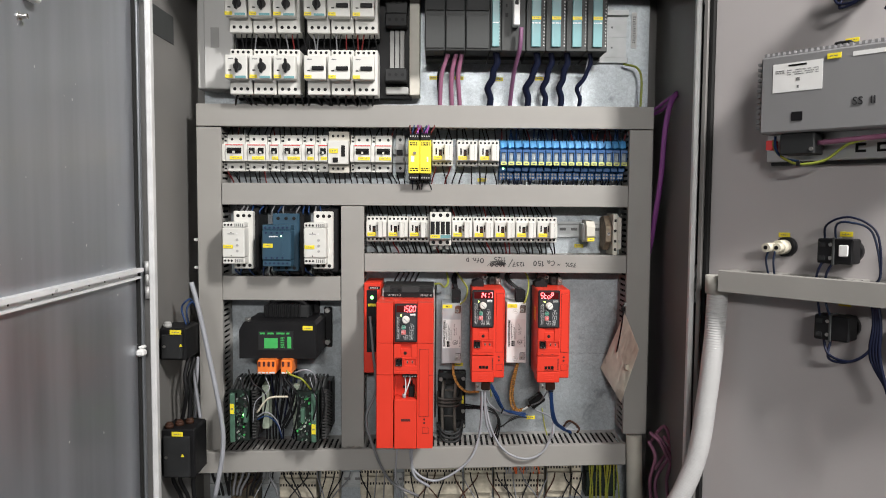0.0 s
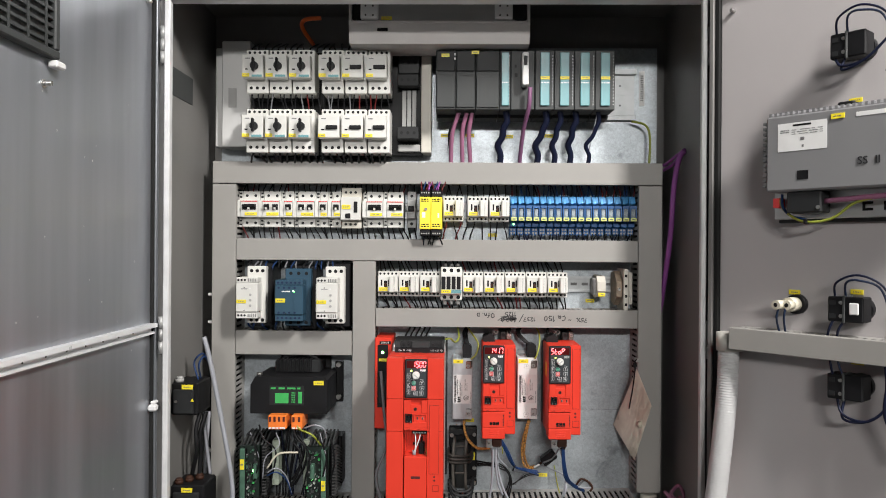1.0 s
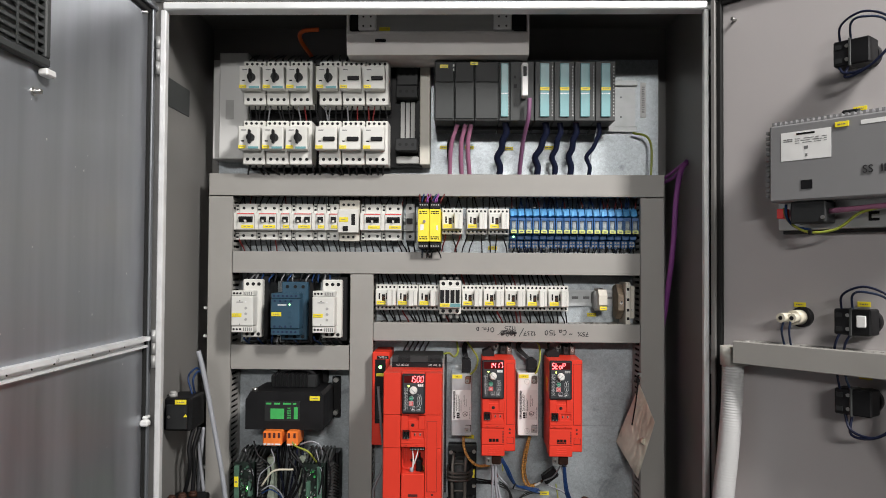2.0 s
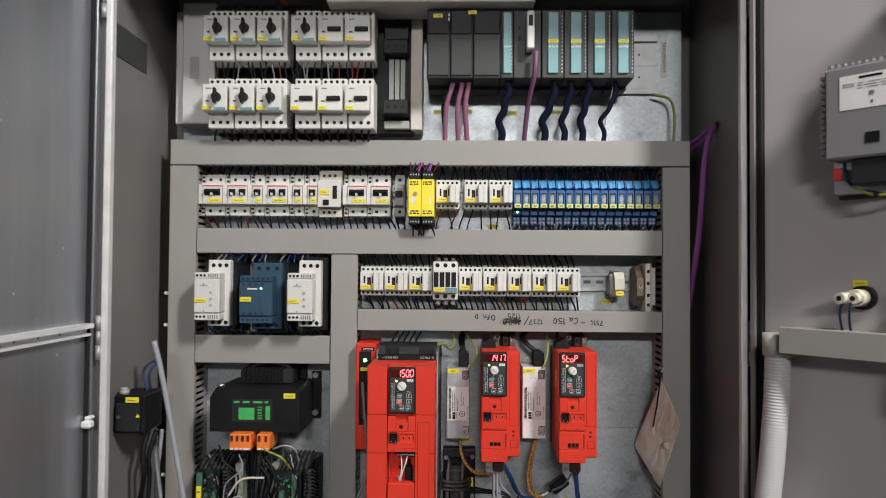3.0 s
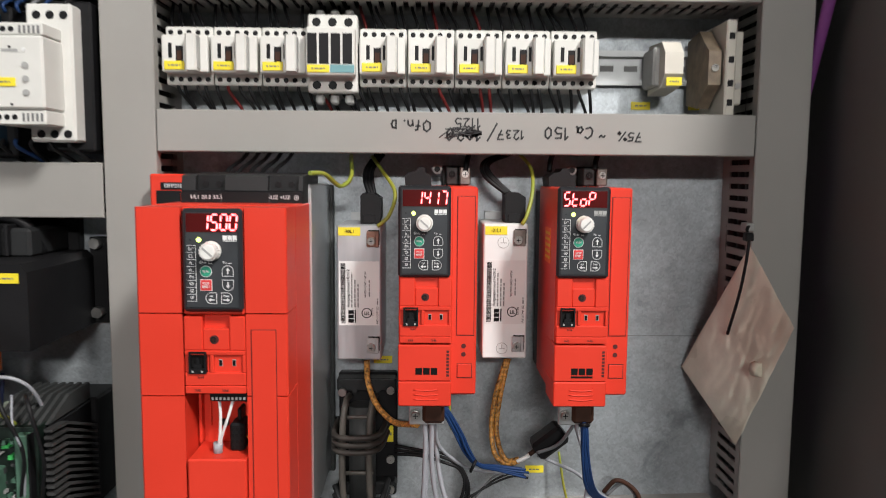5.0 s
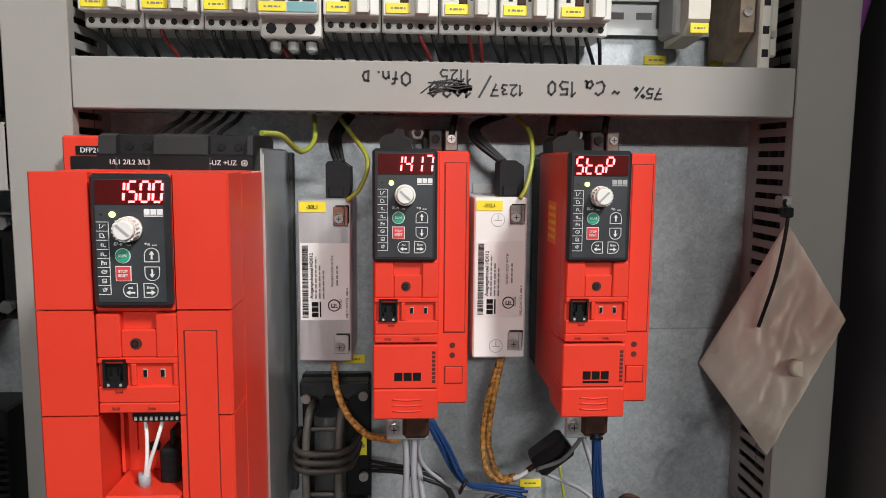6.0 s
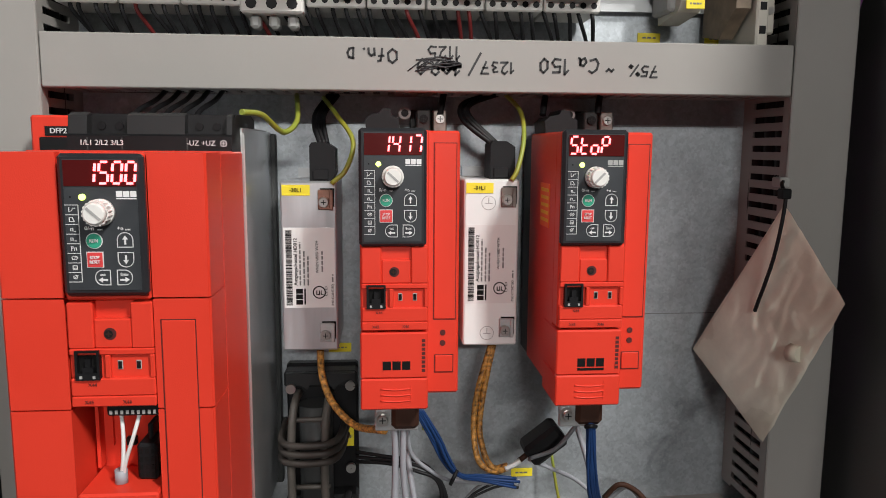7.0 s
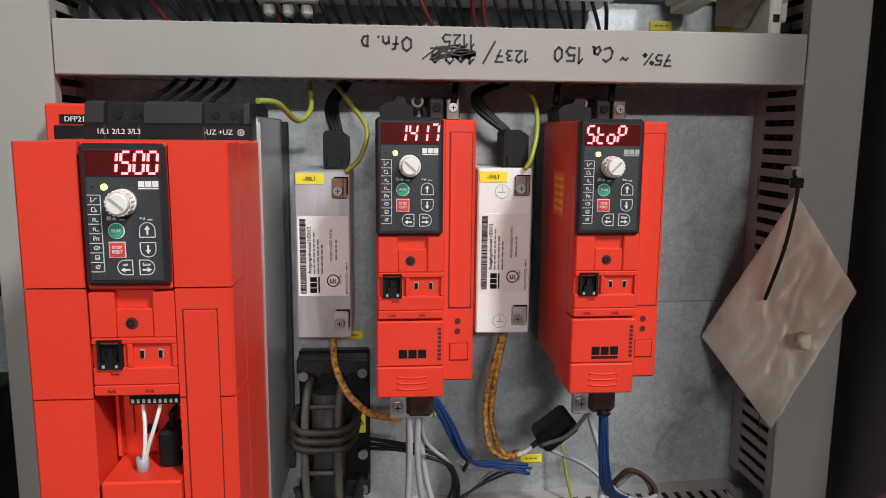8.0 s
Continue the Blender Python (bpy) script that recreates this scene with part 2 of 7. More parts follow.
            for k in range(n):
                a = 2 * math.pi * k / n
                vs.append(p + r * (math.cos(a) * u + math.sin(a) * w))
        m = len(path)
        fs = [(i * n + k, i * n + (k + 1) % n, (i + 1) * n + (k + 1) % n, (i + 1) * n + k) for i in range(m - 1) for k in range(n)]
        o = len(self.v)
        self.add(vs, fs, True)
        self.f += [tuple(o + k for k in range(n))[::-1], tuple(o + (m - 1) * n + k for k in range(n))]
        self.s += [False, False]
        return self

    def prism(self, poly, a0, a1, axis="y"):
        """Extrudes a polygon along an axis; poly holds the other two coordinates in x, y, z order."""
        def put(p, a):
            return {"x": (a, p[0], p[1]), "y": (p[0], a, p[1]), "z": (p[0], p[1], a)}[axis]
        n = len(poly)
        vs = [put(p, a0) for p in poly] + [put(p, a1) for p in poly]
        fs = [(i, (i + 1) % n, n + (i + 1) % n, n + i) for i in range(n)] + [tuple(range(n))[::-1], tuple(range(n, 2 * n))]
        return self.add(vs, fs)

    def mesh(self, name, material):
        me = bpy.data.meshes.new(name)
        me.from_pydata(self.v, [], self.f)
        me.polygons.foreach_set("use_smooth", self.s)
        bm = bmesh.new()
        bm.from_mesh(me)
        bmesh.ops.recalc_face_normals(bm, faces=bm.faces)
        bm.to_mesh(me)
        bm.free()
        me.materials.append(material)
        return me


SPOTS = {}


def part(name, geo, material, parent, label=""):
    if geo.spots:
        for x, y, z, r, d in geo.spots:
            key = (name, material.name, r, d)
            if key not in SPOTS:
                SPOTS[key] = Geo().cyl((0, 0.002, 0), (0, -d, 0), r, 8).mesh(name, material)
            ob = new(name, SPOTS[key])
            ob.location, ob.parent = (x, y, z), parent
        return ob
    ob = new(name, geo.mesh(name, material))
    ob.parent = parent
    return tagged(ob, label)


def thing(name, m, label, category, group="", kind=""):
    ob = new(name)
    ob.empty_display_size = 0.02
    ob.matrix_world = m if isinstance(m, Matrix) else pose(*m)
    return tagged(ob, label, category, group, kind)


def single(name, geo, material, label, category, group="", kind="", m=None):
    ob = new(name, geo.mesh(name, material))
    if m is not None:
        ob.matrix_world = m
    return tagged(ob, label, category, group, kind)


def B(*a):
    return Geo().box(*a)


def words(name, text, size, at, material, parent, spin=0.0, lift=0.0004, squeeze=1.0, bold=0.0, align="CENTER"):
    """Lettering as a thin mesh that faces -y at the place given, turned by spin degrees in its plane."""
    cu = bpy.data.curves.new(name, "FONT")
    cu.body, cu.size, cu.align_x, cu.align_y, cu.extrude, cu.offset = text, size, align, "CENTER", lift, bold
    cu.resolution_u = 3
    tmp = new(name, cu)
    me = bpy.data.meshes.new_from_object(tmp.evaluated_get(bpy.context.evaluated_depsgraph_get()))
    bpy.data.objects.remove(tmp)
    me.transform(pose(0, 0, 0, 90, 0, 0) @ Matrix.Diagonal((squeeze, 1, 1, 1)))
    me.transform(pose(*at) @ pose(0, 0, 0, 0, spin, 0))
    me.materials.clear()
    me.materials.append(material)
    ob = new(name, me)
    ob.parent = parent
    return ob


def bars(geo, x0, x1, z0, z1, y, rows, seed=0, fill=0.6):
    """Rows of short bars in place of fine print."""
    rnd = random.Random(seed)
    dz = (z1 - z0) / rows
    for i in range(rows):
        x = x0
        while x < x1:
            w = min(rnd.uniform(0.1, 0.35) * (x1 - x0), x1 - x)
            geo.box(x, x + w, y - 0.0003, y, z0 + i * dz + dz * (1 - fill) / 2, z0 + (i + 1) * dz - dz * (1 - fill) / 2)
            x += w + rnd.uniform(0.05, 0.12) * (x1 - x0)
    return geo


# ---- the room round the cabinet ----
single("floor", B(-4, 4, -7, 2, -0.1, 0), CONCRETE, "worn grey concrete floor", "floor", kind="structure")
single("ceiling", B(-4, 4, -7, 2, 3.2, 3.3), CEIL, "grey painted hall ceiling", "ceiling", kind="structure")
single("wall_south", B(-4, 4, -7.1, -7, 0, 3.2), WALLP, "grey painted hall wall", "wall", kind="structure")
single("wall_north", B(-4, 4, 1.0, 1.1, 0, 3.2), WALLP, "grey painted hall wall", "wall", kind="structure")
single("wall_west", B(-4.1, -4, -7, 1.1, 0, 3.2), WALLP, "grey painted hall wall", "wall", kind="structure")
single("wall_east", B(4, 4.1, -7, 1.1, 0, 3.2), WALLP, "grey painted hall wall", "wall", kind="structure")

# ---- the cabinet ----
cab = thing("electrical_cabinet", (0, 0, 0.0), "grey painted steel electrical cabinet with both doors open", "cabinet")
part("side_panel", B(-0.522, -0.517, -0.28, 0.03, 0.1, 2.0), PAINT, cab)
part("side_panel", B(0.517, 0.522, -0.28, 0.03, 0.1, 2.0), PAINT, cab)
part("back_panel", B(-0.522, 0.522, 0.03, 0.034, 0.1, 2.0), PAINT, cab)
part("top_panel", B(-0.522, 0.522, -0.28, 0.034, 2.0, 2.005), PAINT, cab)
part("bottom_panel", B(-0.522, 0.522, -0.28, 0.034, 0.095, 0.1), PAINT, cab)
part("plinth", B(-0.522, 0.522, -0.26, 0.03, 0.0, 0.095, 0.004), CHAR, cab, "dark grey cabinet plinth")
g = Geo().box(-0.507, -0.496, -0.296, -0.280, 0.13, 1.93, 0.002)
part("front_flange", g, LIPWHITE, cab, "bright folded steel door flange")
g = Geo().box(0.496, 0.506, -0.296, -0.282, 0.13, 1.93, 0.002)
part("front_flange", g, LIPWHITE, cab, "bright folded steel door flange")
# Top flange takes the lighter rail steel: strong light put into its colour.
part("front_flange", Geo().box(-0.503, 0.503, -0.296, -0.262, 1.931, 1.945, 0.002).box(-0.522, 0.522, -0.296, -0.282, 1.95, 2.0), RAILWHITE, cab, "bright folded steel door flange")
part("front_flange", B(-0.503, 0.503, -0.296, -0.262, 0.11, 0.13, 0.002), LIPWHITE, cab)
part("gutter", B(-0.522, -0.507, -0.282, -0.272, 0.1, 2.0), PAINT, cab)
# Right gutter is charcoal, not cabinet paint, so the door gap reads dark.
part("gutter", B(0.503, 0.522, -0.282, -0.272, 0.1, 2.0), CHAR, cab)
part("type_plate", B(-0.517, -0.5155, -0.243, -0.121, 1.765, 1.82), CHAR, cab, "dark printed type plate")
for zz in (1.845, 1.30, 0.5):
    for sx in (-1, 1):
        g = Geo()
        g.cyl((sx * 0.511, -0.292, zz - 0.035), (sx * 0.511, -0.292, zz - 0.012), 0.0048).cyl((sx * 0.511, -0.292, zz - 0.011), (sx * 0.511, -0.292, zz + 0.011), 0.0042).cyl((sx * 0.511, -0.292, zz + 0.012), (sx * 0.511, -0.292, zz + 0.035), 0.0048)
        part("hinge", g, RAIL, cab, "dull steel hinge")

plate = thing("mounting_plate", (0, 0, 0.3), "galvanised steel mounting plate, slightly stained", "mounting plate")
part("sheet", B(-0.492, 0.492, 0.0, 0.003, 0.0, 1.62), PLATE, plate)
for x in (-0.35, 0.0, 0.35):
    part("mount", B(x - 0.02, x + 0.02, 0.003, 0.03, 0.2, 1.5), ZINC, plate)
g = Geo()
for i, (x0, x1, z) in enumerate(((0.02, 0.43, 0.975), (0.30, 0.43, 0.806))):
    g.box(x0, x1, -0.0004, 0, z, z + 0.0006)
part("scratch", g, INKGREY, plate, "thin scribed line")


# ---- slotted wiring ducts ----
def duct(x0, x1, z0, z1, label="grey plastic slotted wiring duct with its cover on", depth=0.08, tilt=0.0, m=None):
    """Back, two slotted side walls and a clipped cover; runs along its longer side."""
    flat = (x1 - x0) > (z1 - z0)
    w, h = x1 - x0, z1 - z0
    ob = thing("wiring_duct", m or pose(x0, 0, z0, 0, -tilt, 0), label, "wiring duct", "wiring ducts")
    part("base", B(0.0015, w - 0.0015, -0.002, 0, 0.0015, h - 0.0015), DUCT, ob)
    length = w if flat else h
    n = int(length / 0.0118)
    for side in (0, 1):
        g = Geo()
        a = 0.0015 if side == 0 else (h if flat else w) - 0.0033
        b = a + 0.0018
        comb = [(0.0, -0.002), (length, -0.002), (length, -0.018)]
        for i in range(n - 1, -1, -1):
            p = (i + 0.25) * length / n
            comb += [(p + 0.0066, -0.018), (p + 0.0066, -depth + 0.012), (p, -depth + 0.012), (p, -0.018)]
        comb.append((0.0, -0.018))
        if flat:
            g.prism(comb, a, b, "z")
        else:
            g.prism([(q, p) for p, q in comb], a, b, "x")
        part("slotted_wall", g, DUCT, ob)
    g = Geo()
    g.box(0, w, -depth, -depth + 0.0022, 0, h, 0.0009)
    if flat:
        g.box(0, w, -depth + 0.0022, -depth + 0.012, 0, 0.0014).box(0, w, -depth + 0.0022, -depth + 0.012, h - 0.0014, h)
    else:
        g.box(0, 0.0014, -depth + 0.0022, -depth + 0.012, 0, h).box(w - 0.0014, w, -depth + 0.0022, -depth + 0.012, 0, h)
    part("cover", g, DUCT, ob, "smooth grey duct cover")
    # Fat black tubes stand for the wires and blacken the slots' shaded inside.
    rnd = random.Random(int(1000 * (x0 + z0 + 2)))
    g = Geo()
    across = (h if flat else w)
    for i in range(9):
        a, b = 0.006 + (across - 0.012) * ((i % 3) + 0.5) / 3, -0.016 - (i // 3) * (depth - 0.03) / 3
        pts = []
        for k in range(6):
            p = length * (0.01 + 0.98 * k / 5)
            q = a + rnd.uniform(-0.004, 0.004)
            pts.append((p, b + rnd.uniform(-0.003, 0.003), q) if flat else (q, b + rnd.uniform(-0.003, 0.003), p))
        g.tube(pts, min(0.0085, across * 0.16), 6, 3)
    tagged(part("wire_fill", g, BLACKC, ob, "dark wires lying inside the duct"), kind="stuff")
    return ob


duct(-0.486, 0.484, 1.605, 1.652)
duct(-0.486, -0.435, 0.897, 1.603)
duct(0.434, 0.484, 0.945, 1.603)
duct(-0.4335, 0.433, 1.439, 1.4855)
duct(-0.180, -0.131, 0.907, 1.4375)
wdk = duct(-0.1300, 0.433, 1.297, 1.336, "grey slotted wiring duct with upside-down marker handwriting on its cover")
duct(-0.434, -0.1815, 1.234, 1.286)
duct(-0.490, 0.436, 0.861, 0.907, "grey slotted wiring duct, slightly tilted, above the terminal rows", depth=0.104, tilt=1.5)

# marker handwriting on the narrow duct, upside down
STROKES = {"7": [[(0, 1), (.6, 1), (.25, 0)], [(.1, .5), (.5, .52)]], "5": [[(.6, 1), (.12, .98), (.06, .56), (.42, .6), (.6, .3), (.4, .02), (0, .08)]], "%": [[(.8, 1), (.1, 0)], [(.15, .95), (.3, .8), (.18, .68), (.02, .82), (.15, .95)], [(.72, .3), (.88, .16), (.74, .02), (.6, .15), (.72, .3)]],
           "~": [[(0, .36), (.15, .52), (.38, .34), (.55, .52)]], "C": [[(.62, .85), (.4, 1), (.1, .75), (.04, .3), (.25, 0), (.62, .12)]], "a": [[(.46, .5), (.2, .6), (.02, .3), (.15, .02), (.4, .15), (.46, .55), (.5, .05), (.6, .02)]],
           "1": [[(.02, .72), (.26, 1), (.22, 0)]], "0": [[(.3, 1), (.04, .7), (.06, .2), (.3, 0), (.54, .3), (.5, .8), (.3, 1)]], "2": [[(.04, .78), (.26, 1), (.5, .8), (.4, .45), (.02, .02), (.58, .04)]], "3": [[(.05, .92), (.4, .98), (.48, .75), (.2, .55), (.52, .35), (.38, .04), (.02, .08)]],
           "/": [[(.62, 1.15), (0, -.15)]], "O": [[(.36, 1), (.06, .74), (.08, .2), (.38, 0), (.68, .3), (.62, .82), (.36, 1)]], "f": [[(.46, .98), (.26, .92), (.2, .5), (.18, 0)], [(.04, .55), (.42, .58)]], "n": [[(.04, .55), (.06, 0)], [(.06, .4), (.28, .58), (.46, .42), (.48, 0)]],
           ".": [[(.05, .06), (.1, 0)]], "D": [[(.1, 1), (.08, 0), (.46, .1), (.62, .5), (.46, .92), (.02, 1)]], "#": [[(0, .3), (.5, .75), (.2, .2), (.9, .8), (.5, .15), (1.3, .75), (.8, .2), (1.6, .7), (1.2, .2), (1.9, .6), (0, .5), (1.9, .45)]]}


def pen_stroke(txt, right, z, size, pen, seed):
    """Upside-down marker strokes on the duct cover, from the right end towards smaller x."""
    rnd = random.Random(seed)
    u = right
    for ch in txt:
        g_ = Geo()
        lean, grow, hop = rnd.uniform(-0.08, 0.1), rnd.uniform(0.92, 1.08) * size, rnd.uniform(-0.0006, 0.0006)
        for line in STROKES[ch]:
            pts = [(u - (a + lean * b) * grow * 1.08, z - b * grow + hop) for a, b in line]
            for (xa, za), (xb, zb) in zip(pts, pts[1:]):
                ln = math.hypot(xb - xa, zb - za) or 1e-6
                dx, dz = (xb - xa) / ln * pen, (zb - za) / ln * pen
                g_.prism([(xa - dx * 0.6 - dz, za - dz * 0.6 + dx), (xb + dx * 0.6 - dz, zb + dz * 0.6 + dx), (xb + dx * 0.6 + dz, zb + dz * 0.6 - dx), (xa - dx * 0.6 + dz, za - dz * 0.6 - dx)], -0.0804, -0.0801 - rnd.uniform(0, 0.0002), "y")
        part("handwriting", g_, MARKER, wdk)
        u -= (max(a for line in STROKES[ch] for a, b in line) + 0.24) * grow * 1.08


for k, (txt, x, z, s, pen) in enumerate((("75%", 0.321, 0.0215, 0.0080, 0.0006), ("~", 0.286, 0.0215, 0.0090, 0.0007), ("Ca", 0.275, 0.0265, 0.0098, 0.0007), ("150", 0.251, 0.0253, 0.0110, 0.0007), ("1237", 0.209, 0.0222, 0.0082, 0.0006), ("/", 0.184, 0.0265, 0.0120, 0.0007), ("1020", 0.169, 0.0240, 0.0110, 0.0007), ("#", 0.169, 0.0235, 0.0105, 0.0009), ("1125", 0.168, 0.0335, 0.0085, 0.0006), ("Ofn.", 0.122, 0.0310, 0.0100, 0.0007), ("D", 0.090, 0.0310, 0.0075, 0.0007))):
    pen_stroke(txt, x + 0.134, z, s, pen * 1.2, k)
g = Geo()
rnd = random.Random(5)
for i in range(9):
    x0 = 0.262 + rnd.uniform(0, 0.012)
    g.tube([(x0, -0.0803, 0.015 + rnd.uniform(0, 0.011)), (x0 + 0.014, -0.0803, 0.015 + rnd.uniform(0, 0.011)), (x0 + rnd.uniform(0.02, 0.03), -0.0803, 0.015 + rnd.uniform(0, 0.01))], 0.0006, 4, 3)
part("strike_out", g, MARKER, wdk, "scribbled-out number")


# ---- doors ----
RD = pose(0.515, -0.305, 0, 0, 0, -48.7)
LD = pose(-0.53, -0.30, 0, 0, 0, 90)
door_r = part("door", B(0.014, 0.53, 0, 0.002, 0.12, 1.94), DOORGREY, cab, "grey painted steel door standing wide open")
door_r.matrix_basis = RD
part("rim", Geo().box(-0.004, 0.004, -0.012, 0.022, 0.12, 1.945, 0.001).box(0.53, 0.536, -0.012, 0.022, 0.12, 1.945, 0.001).box(0.0, 0.536, -0.012, 0.022, 1.94, 1.948, 0.001), PAINT, door_r)
part("seal", Geo().box(0.0045, 0.014, -0.008, 0.0, 0.125, 1.938, 0.002).box(0.014, 0.528, -0.008, 0.0, 1.928, 1.938, 0.002), SEAL, door_r, "black rubber door seal")
part("screw", Geo().cyl((0.037, 0.0, 1.896), (0.037, -0.012, 1.896), 0.003), NICKEL, door_r)
door_l = part("door", B(-0.56, -0.002, -0.002, 0.002, 0.12, 1.93), STEEL, cab, "bare steel door standing open, reflection streaks in its colour")
door_l.matrix_basis = LD
part("rim", Geo().box(0.005, 0.016, -0.010, 0.02, 0.12, 1.94, 0.001).box(-0.566, -0.56, -0.014, 0.02, 0.12, 1.94, 0.001).box(-0.56, 0.018, -0.014, 0.02, 1.932, 1.94, 0.001), STEEL, door_l)
part("seal", Geo().box(-0.002, 0.004, -0.008, 0.002, 0.125, 1.932, 0.002).box(-0.56, 0.0, -0.008, -0.002, 1.92, 1.932, 0.003), SEAL, door_l, "dark rubber door seal")
g = Geo().prism([(-0.002, 1.304), (-0.012, 1.304), (-0.012, 1.3075), (-0.005, 1.3085), (-0.005, 1.3165), (-0.017, 1.3165), (-0.017, 1.3235), (-0.002, 1.3235)], -0.55, -0.002, "x")
part("stiffening_rail", g, RAILWHITE, door_l, "bright folded steel stiffening rail")
g = Geo()
for i in range(9):
    x = -0.52 + i * 0.055
    g.cyl((x, -0.005, 1.3125), (x, -0.0056, 1.3125), 0.0016, 8)
part("rail_hole", g, INK, door_l)
part("screw", Geo().cyl((-0.36, 0, 1.69), (-0.36, -0.014, 1.69), 0.0035).cyl((-0.36, 0, 1.69), (-0.36, -0.004, 1.69), 0.006), NICKEL, door_l)
part("screw", Geo().cyl((-0.026, 0, 1.915), (-0.026, -0.012, 1.915), 0.003), NICKEL, door_l)
part("latch_clip", Geo().box(-0.012, 0.004, -0.018, -0.002, 1.160, 1.172, 0.003).box(-0.004, 0.012, -0.014, -0.004, 1.172, 1.178, 0.002), PAPER, door_l, "small white plastic clip")
rnd = random.Random(3)
g = Geo()
for i in range(26):
    x, z = -rnd.uniform(0.02, 0.5), rnd.uniform(0.85, 1.75)
    r = rnd.choice((0.0006, 0.0008, 0.0012))
    g.cyl((x, -0.002, z), (x, -0.0024, z), r, 6).cyl((x, -0.002, z - 1.2 * r), (x, -0.0023, z - 1.2 * r), r * 0.8, 6)
tagged(part("paint_speck", g, PAPER, door_l, "dried white paint specks"), kind="stuff")
fan = thing("filter_grille", LD @ pose(-0.342, -0.002, 1.726), "dark plastic filter fan grille on the steel door", "fan grille")
part("frame", Geo().box(-0.2, 0, -0.014, 0, 0, 0.012, 0.002).box(-0.012, 0, -0.014, 0, 0.012, 0.18, 0.002).box(-0.2, -0.188, -0.014, 0, 0.012, 0.18, 0.002).box(-0.2, 0, -0.014, 0, 0.18, 0.192, 0.002), CHAR, fan)
part("filter_mat", B(-0.188, -0.012, -0.003, 0, 0.012, 0.18), MIDGREY, fan, "pale dusty filter mat")
for i in range(14):
    part("slat", B(-0.188, -0.012, -0.011, -0.005, 0.018 + i * 0.0117, 0.0225 + i * 0.0117), CHAR, fan)
for i in range(4):
    part("bar", B(-0.16 + i * 0.042, -0.156 + i * 0.042, -0.0125, -0.0112, 0.012, 0.18), CHAR, fan)
part("latch", Geo().box(-0.012, 0.012, -0.016, -0.002, -0.012, -0.002, 0.002), PAPER, fan, "white plastic corner latch")


# ---- cables ----
def cable(name, pts, r, material, label, category="cable", group=""):
    o = Vector(pts[0])
    g_ = Geo().tube([Vector(p) - o for p in pts], r, 9 if r > 0.003 else 7, 7)
    ob = single(name, g_, material, label, category, group)
    ob.location = o
    return ob


# ---- small repeated fittings ----
def holes(geo, x0, x1, z, y, n, r=0.0026, depth=0.0006):
    for i in range(n):
        x = x0 + (x1 - x0) * (i + 0.5) / n
        geo.spots.append((x, y, z, r, depth))
    return geo


def label_tag(x0, x1, z0, z1, y, parent, seed=1, name="label"):
    ob = part(name, B(x0, x1, y - 0.0012, y, z0, z1, 0.0003), YELLOW, parent, "yellow marking label")
    c = (x1 - x0) * 0.2
    part("print", bars(Geo(), x0 + c, x1 - c, z0 + (z1 - z0) * 0.36, z1 - (z1 - z0) * 0.36, y - 0.0012, 1, seed), INKGREY, ob)


# ---- contactors ----
def contactor(m, group="row of contactors"):
    ob = thing("contactor", m, "light grey contactor with a yellow label on a mounting rail", "contactor", group)
    part("body", Geo().box(0, 0.0450, -0.055, -0.008, 0.0, 0.055, 0.0012), WHITE, ob)
    part("front_block", Geo().box(0.001, 0.0440, -0.070, -0.055, 0.0105, 0.0445, 0.001), WHITE, ob)
    part("terminal", holes(holes(Geo(), 0.001, 0.044, 0.0495, -0.055, 5, 0.0025), 0.001, 0.044, 0.0055, -0.055, 5, 0.0025), BLACK, ob)
    for x0, x1 in ((0.0075, 0.0108), (0.0232, 0.0256)):
        part("window", B(x0, x1, -0.0704, -0.069, 0.0235, 0.0370), BLACK, ob)
    w = part("window", B(0.0145, 0.0212, -0.0704, -0.069, 0.0205, 0.0345), BLACK, ob)
    part("slide", B(0.0155, 0.0202, -0.0709, -0.0704, 0.0215, 0.0300), BROWNC, w, "dark red slide")
    label_tag(0.0035, 0.0225, 0.0125, 0.0205, -0.070, ob)
    sup = part("suppressor", Geo().prism([(0.0262, -0.056), (0.0262, -0.080), (0.0280, -0.082), (0.0352, -0.082), (0.0365, -0.080), (0.0365, -0.056)], 0.0110, 0.0440, "z"), WHITE, ob, "plug-on surge suppressor")
    # Thin mid grey slab makes the right side darker than the front.
    part("side_cover", B(0.0366, 0.0374, -0.079, -0.0705, 0.0125, 0.0425), MIDGREY, sup)
    return ob


c0 = contactor(pose(-0.128, 0, 1.361))
for i in (1, 2, 4, 5, 6, 7, 8):
    x = -0.128 + 0.0459 * i + (0.0015 if i > 3 else 0)
    copy_thing(c0, pose(x, 0, 1.361))
for x in (0.0135, 0.0665, 0.1135):
    copy_thing(c0, pose(x, 0, 1.5255))

big = thing("contactor", (0.0093, 0, 1.354), "larger pale contactor with four black arc slots", "contactor", "row of contactors")
part("body", B(0, 0.0468, -0.068, -0.008, 0, 0.072, 0.0015), WHITE, big)
part("front_block", B(0.001, 0.0458, -0.084, -0.068, 0.014, 0.058, 0.0012), WHITE, big)
g = Geo()
for i in range(4):
    g.box(0.0025 + i * 0.0108, 0.0110 + i * 0.0108, -0.0847, -0.083, 0.0245, 0.052)
part("slot", g, BLACK, big)
part("terminal", holes(holes(Geo(), 0.001, 0.046, 0.065, -0.068, 3, 0.0042), 0.001, 0.046, 0.0068, -0.068, 3, 0.0042), BLACK, big)
label_tag(0.002, 0.0225, 0.0165, 0.0235, -0.084, big)
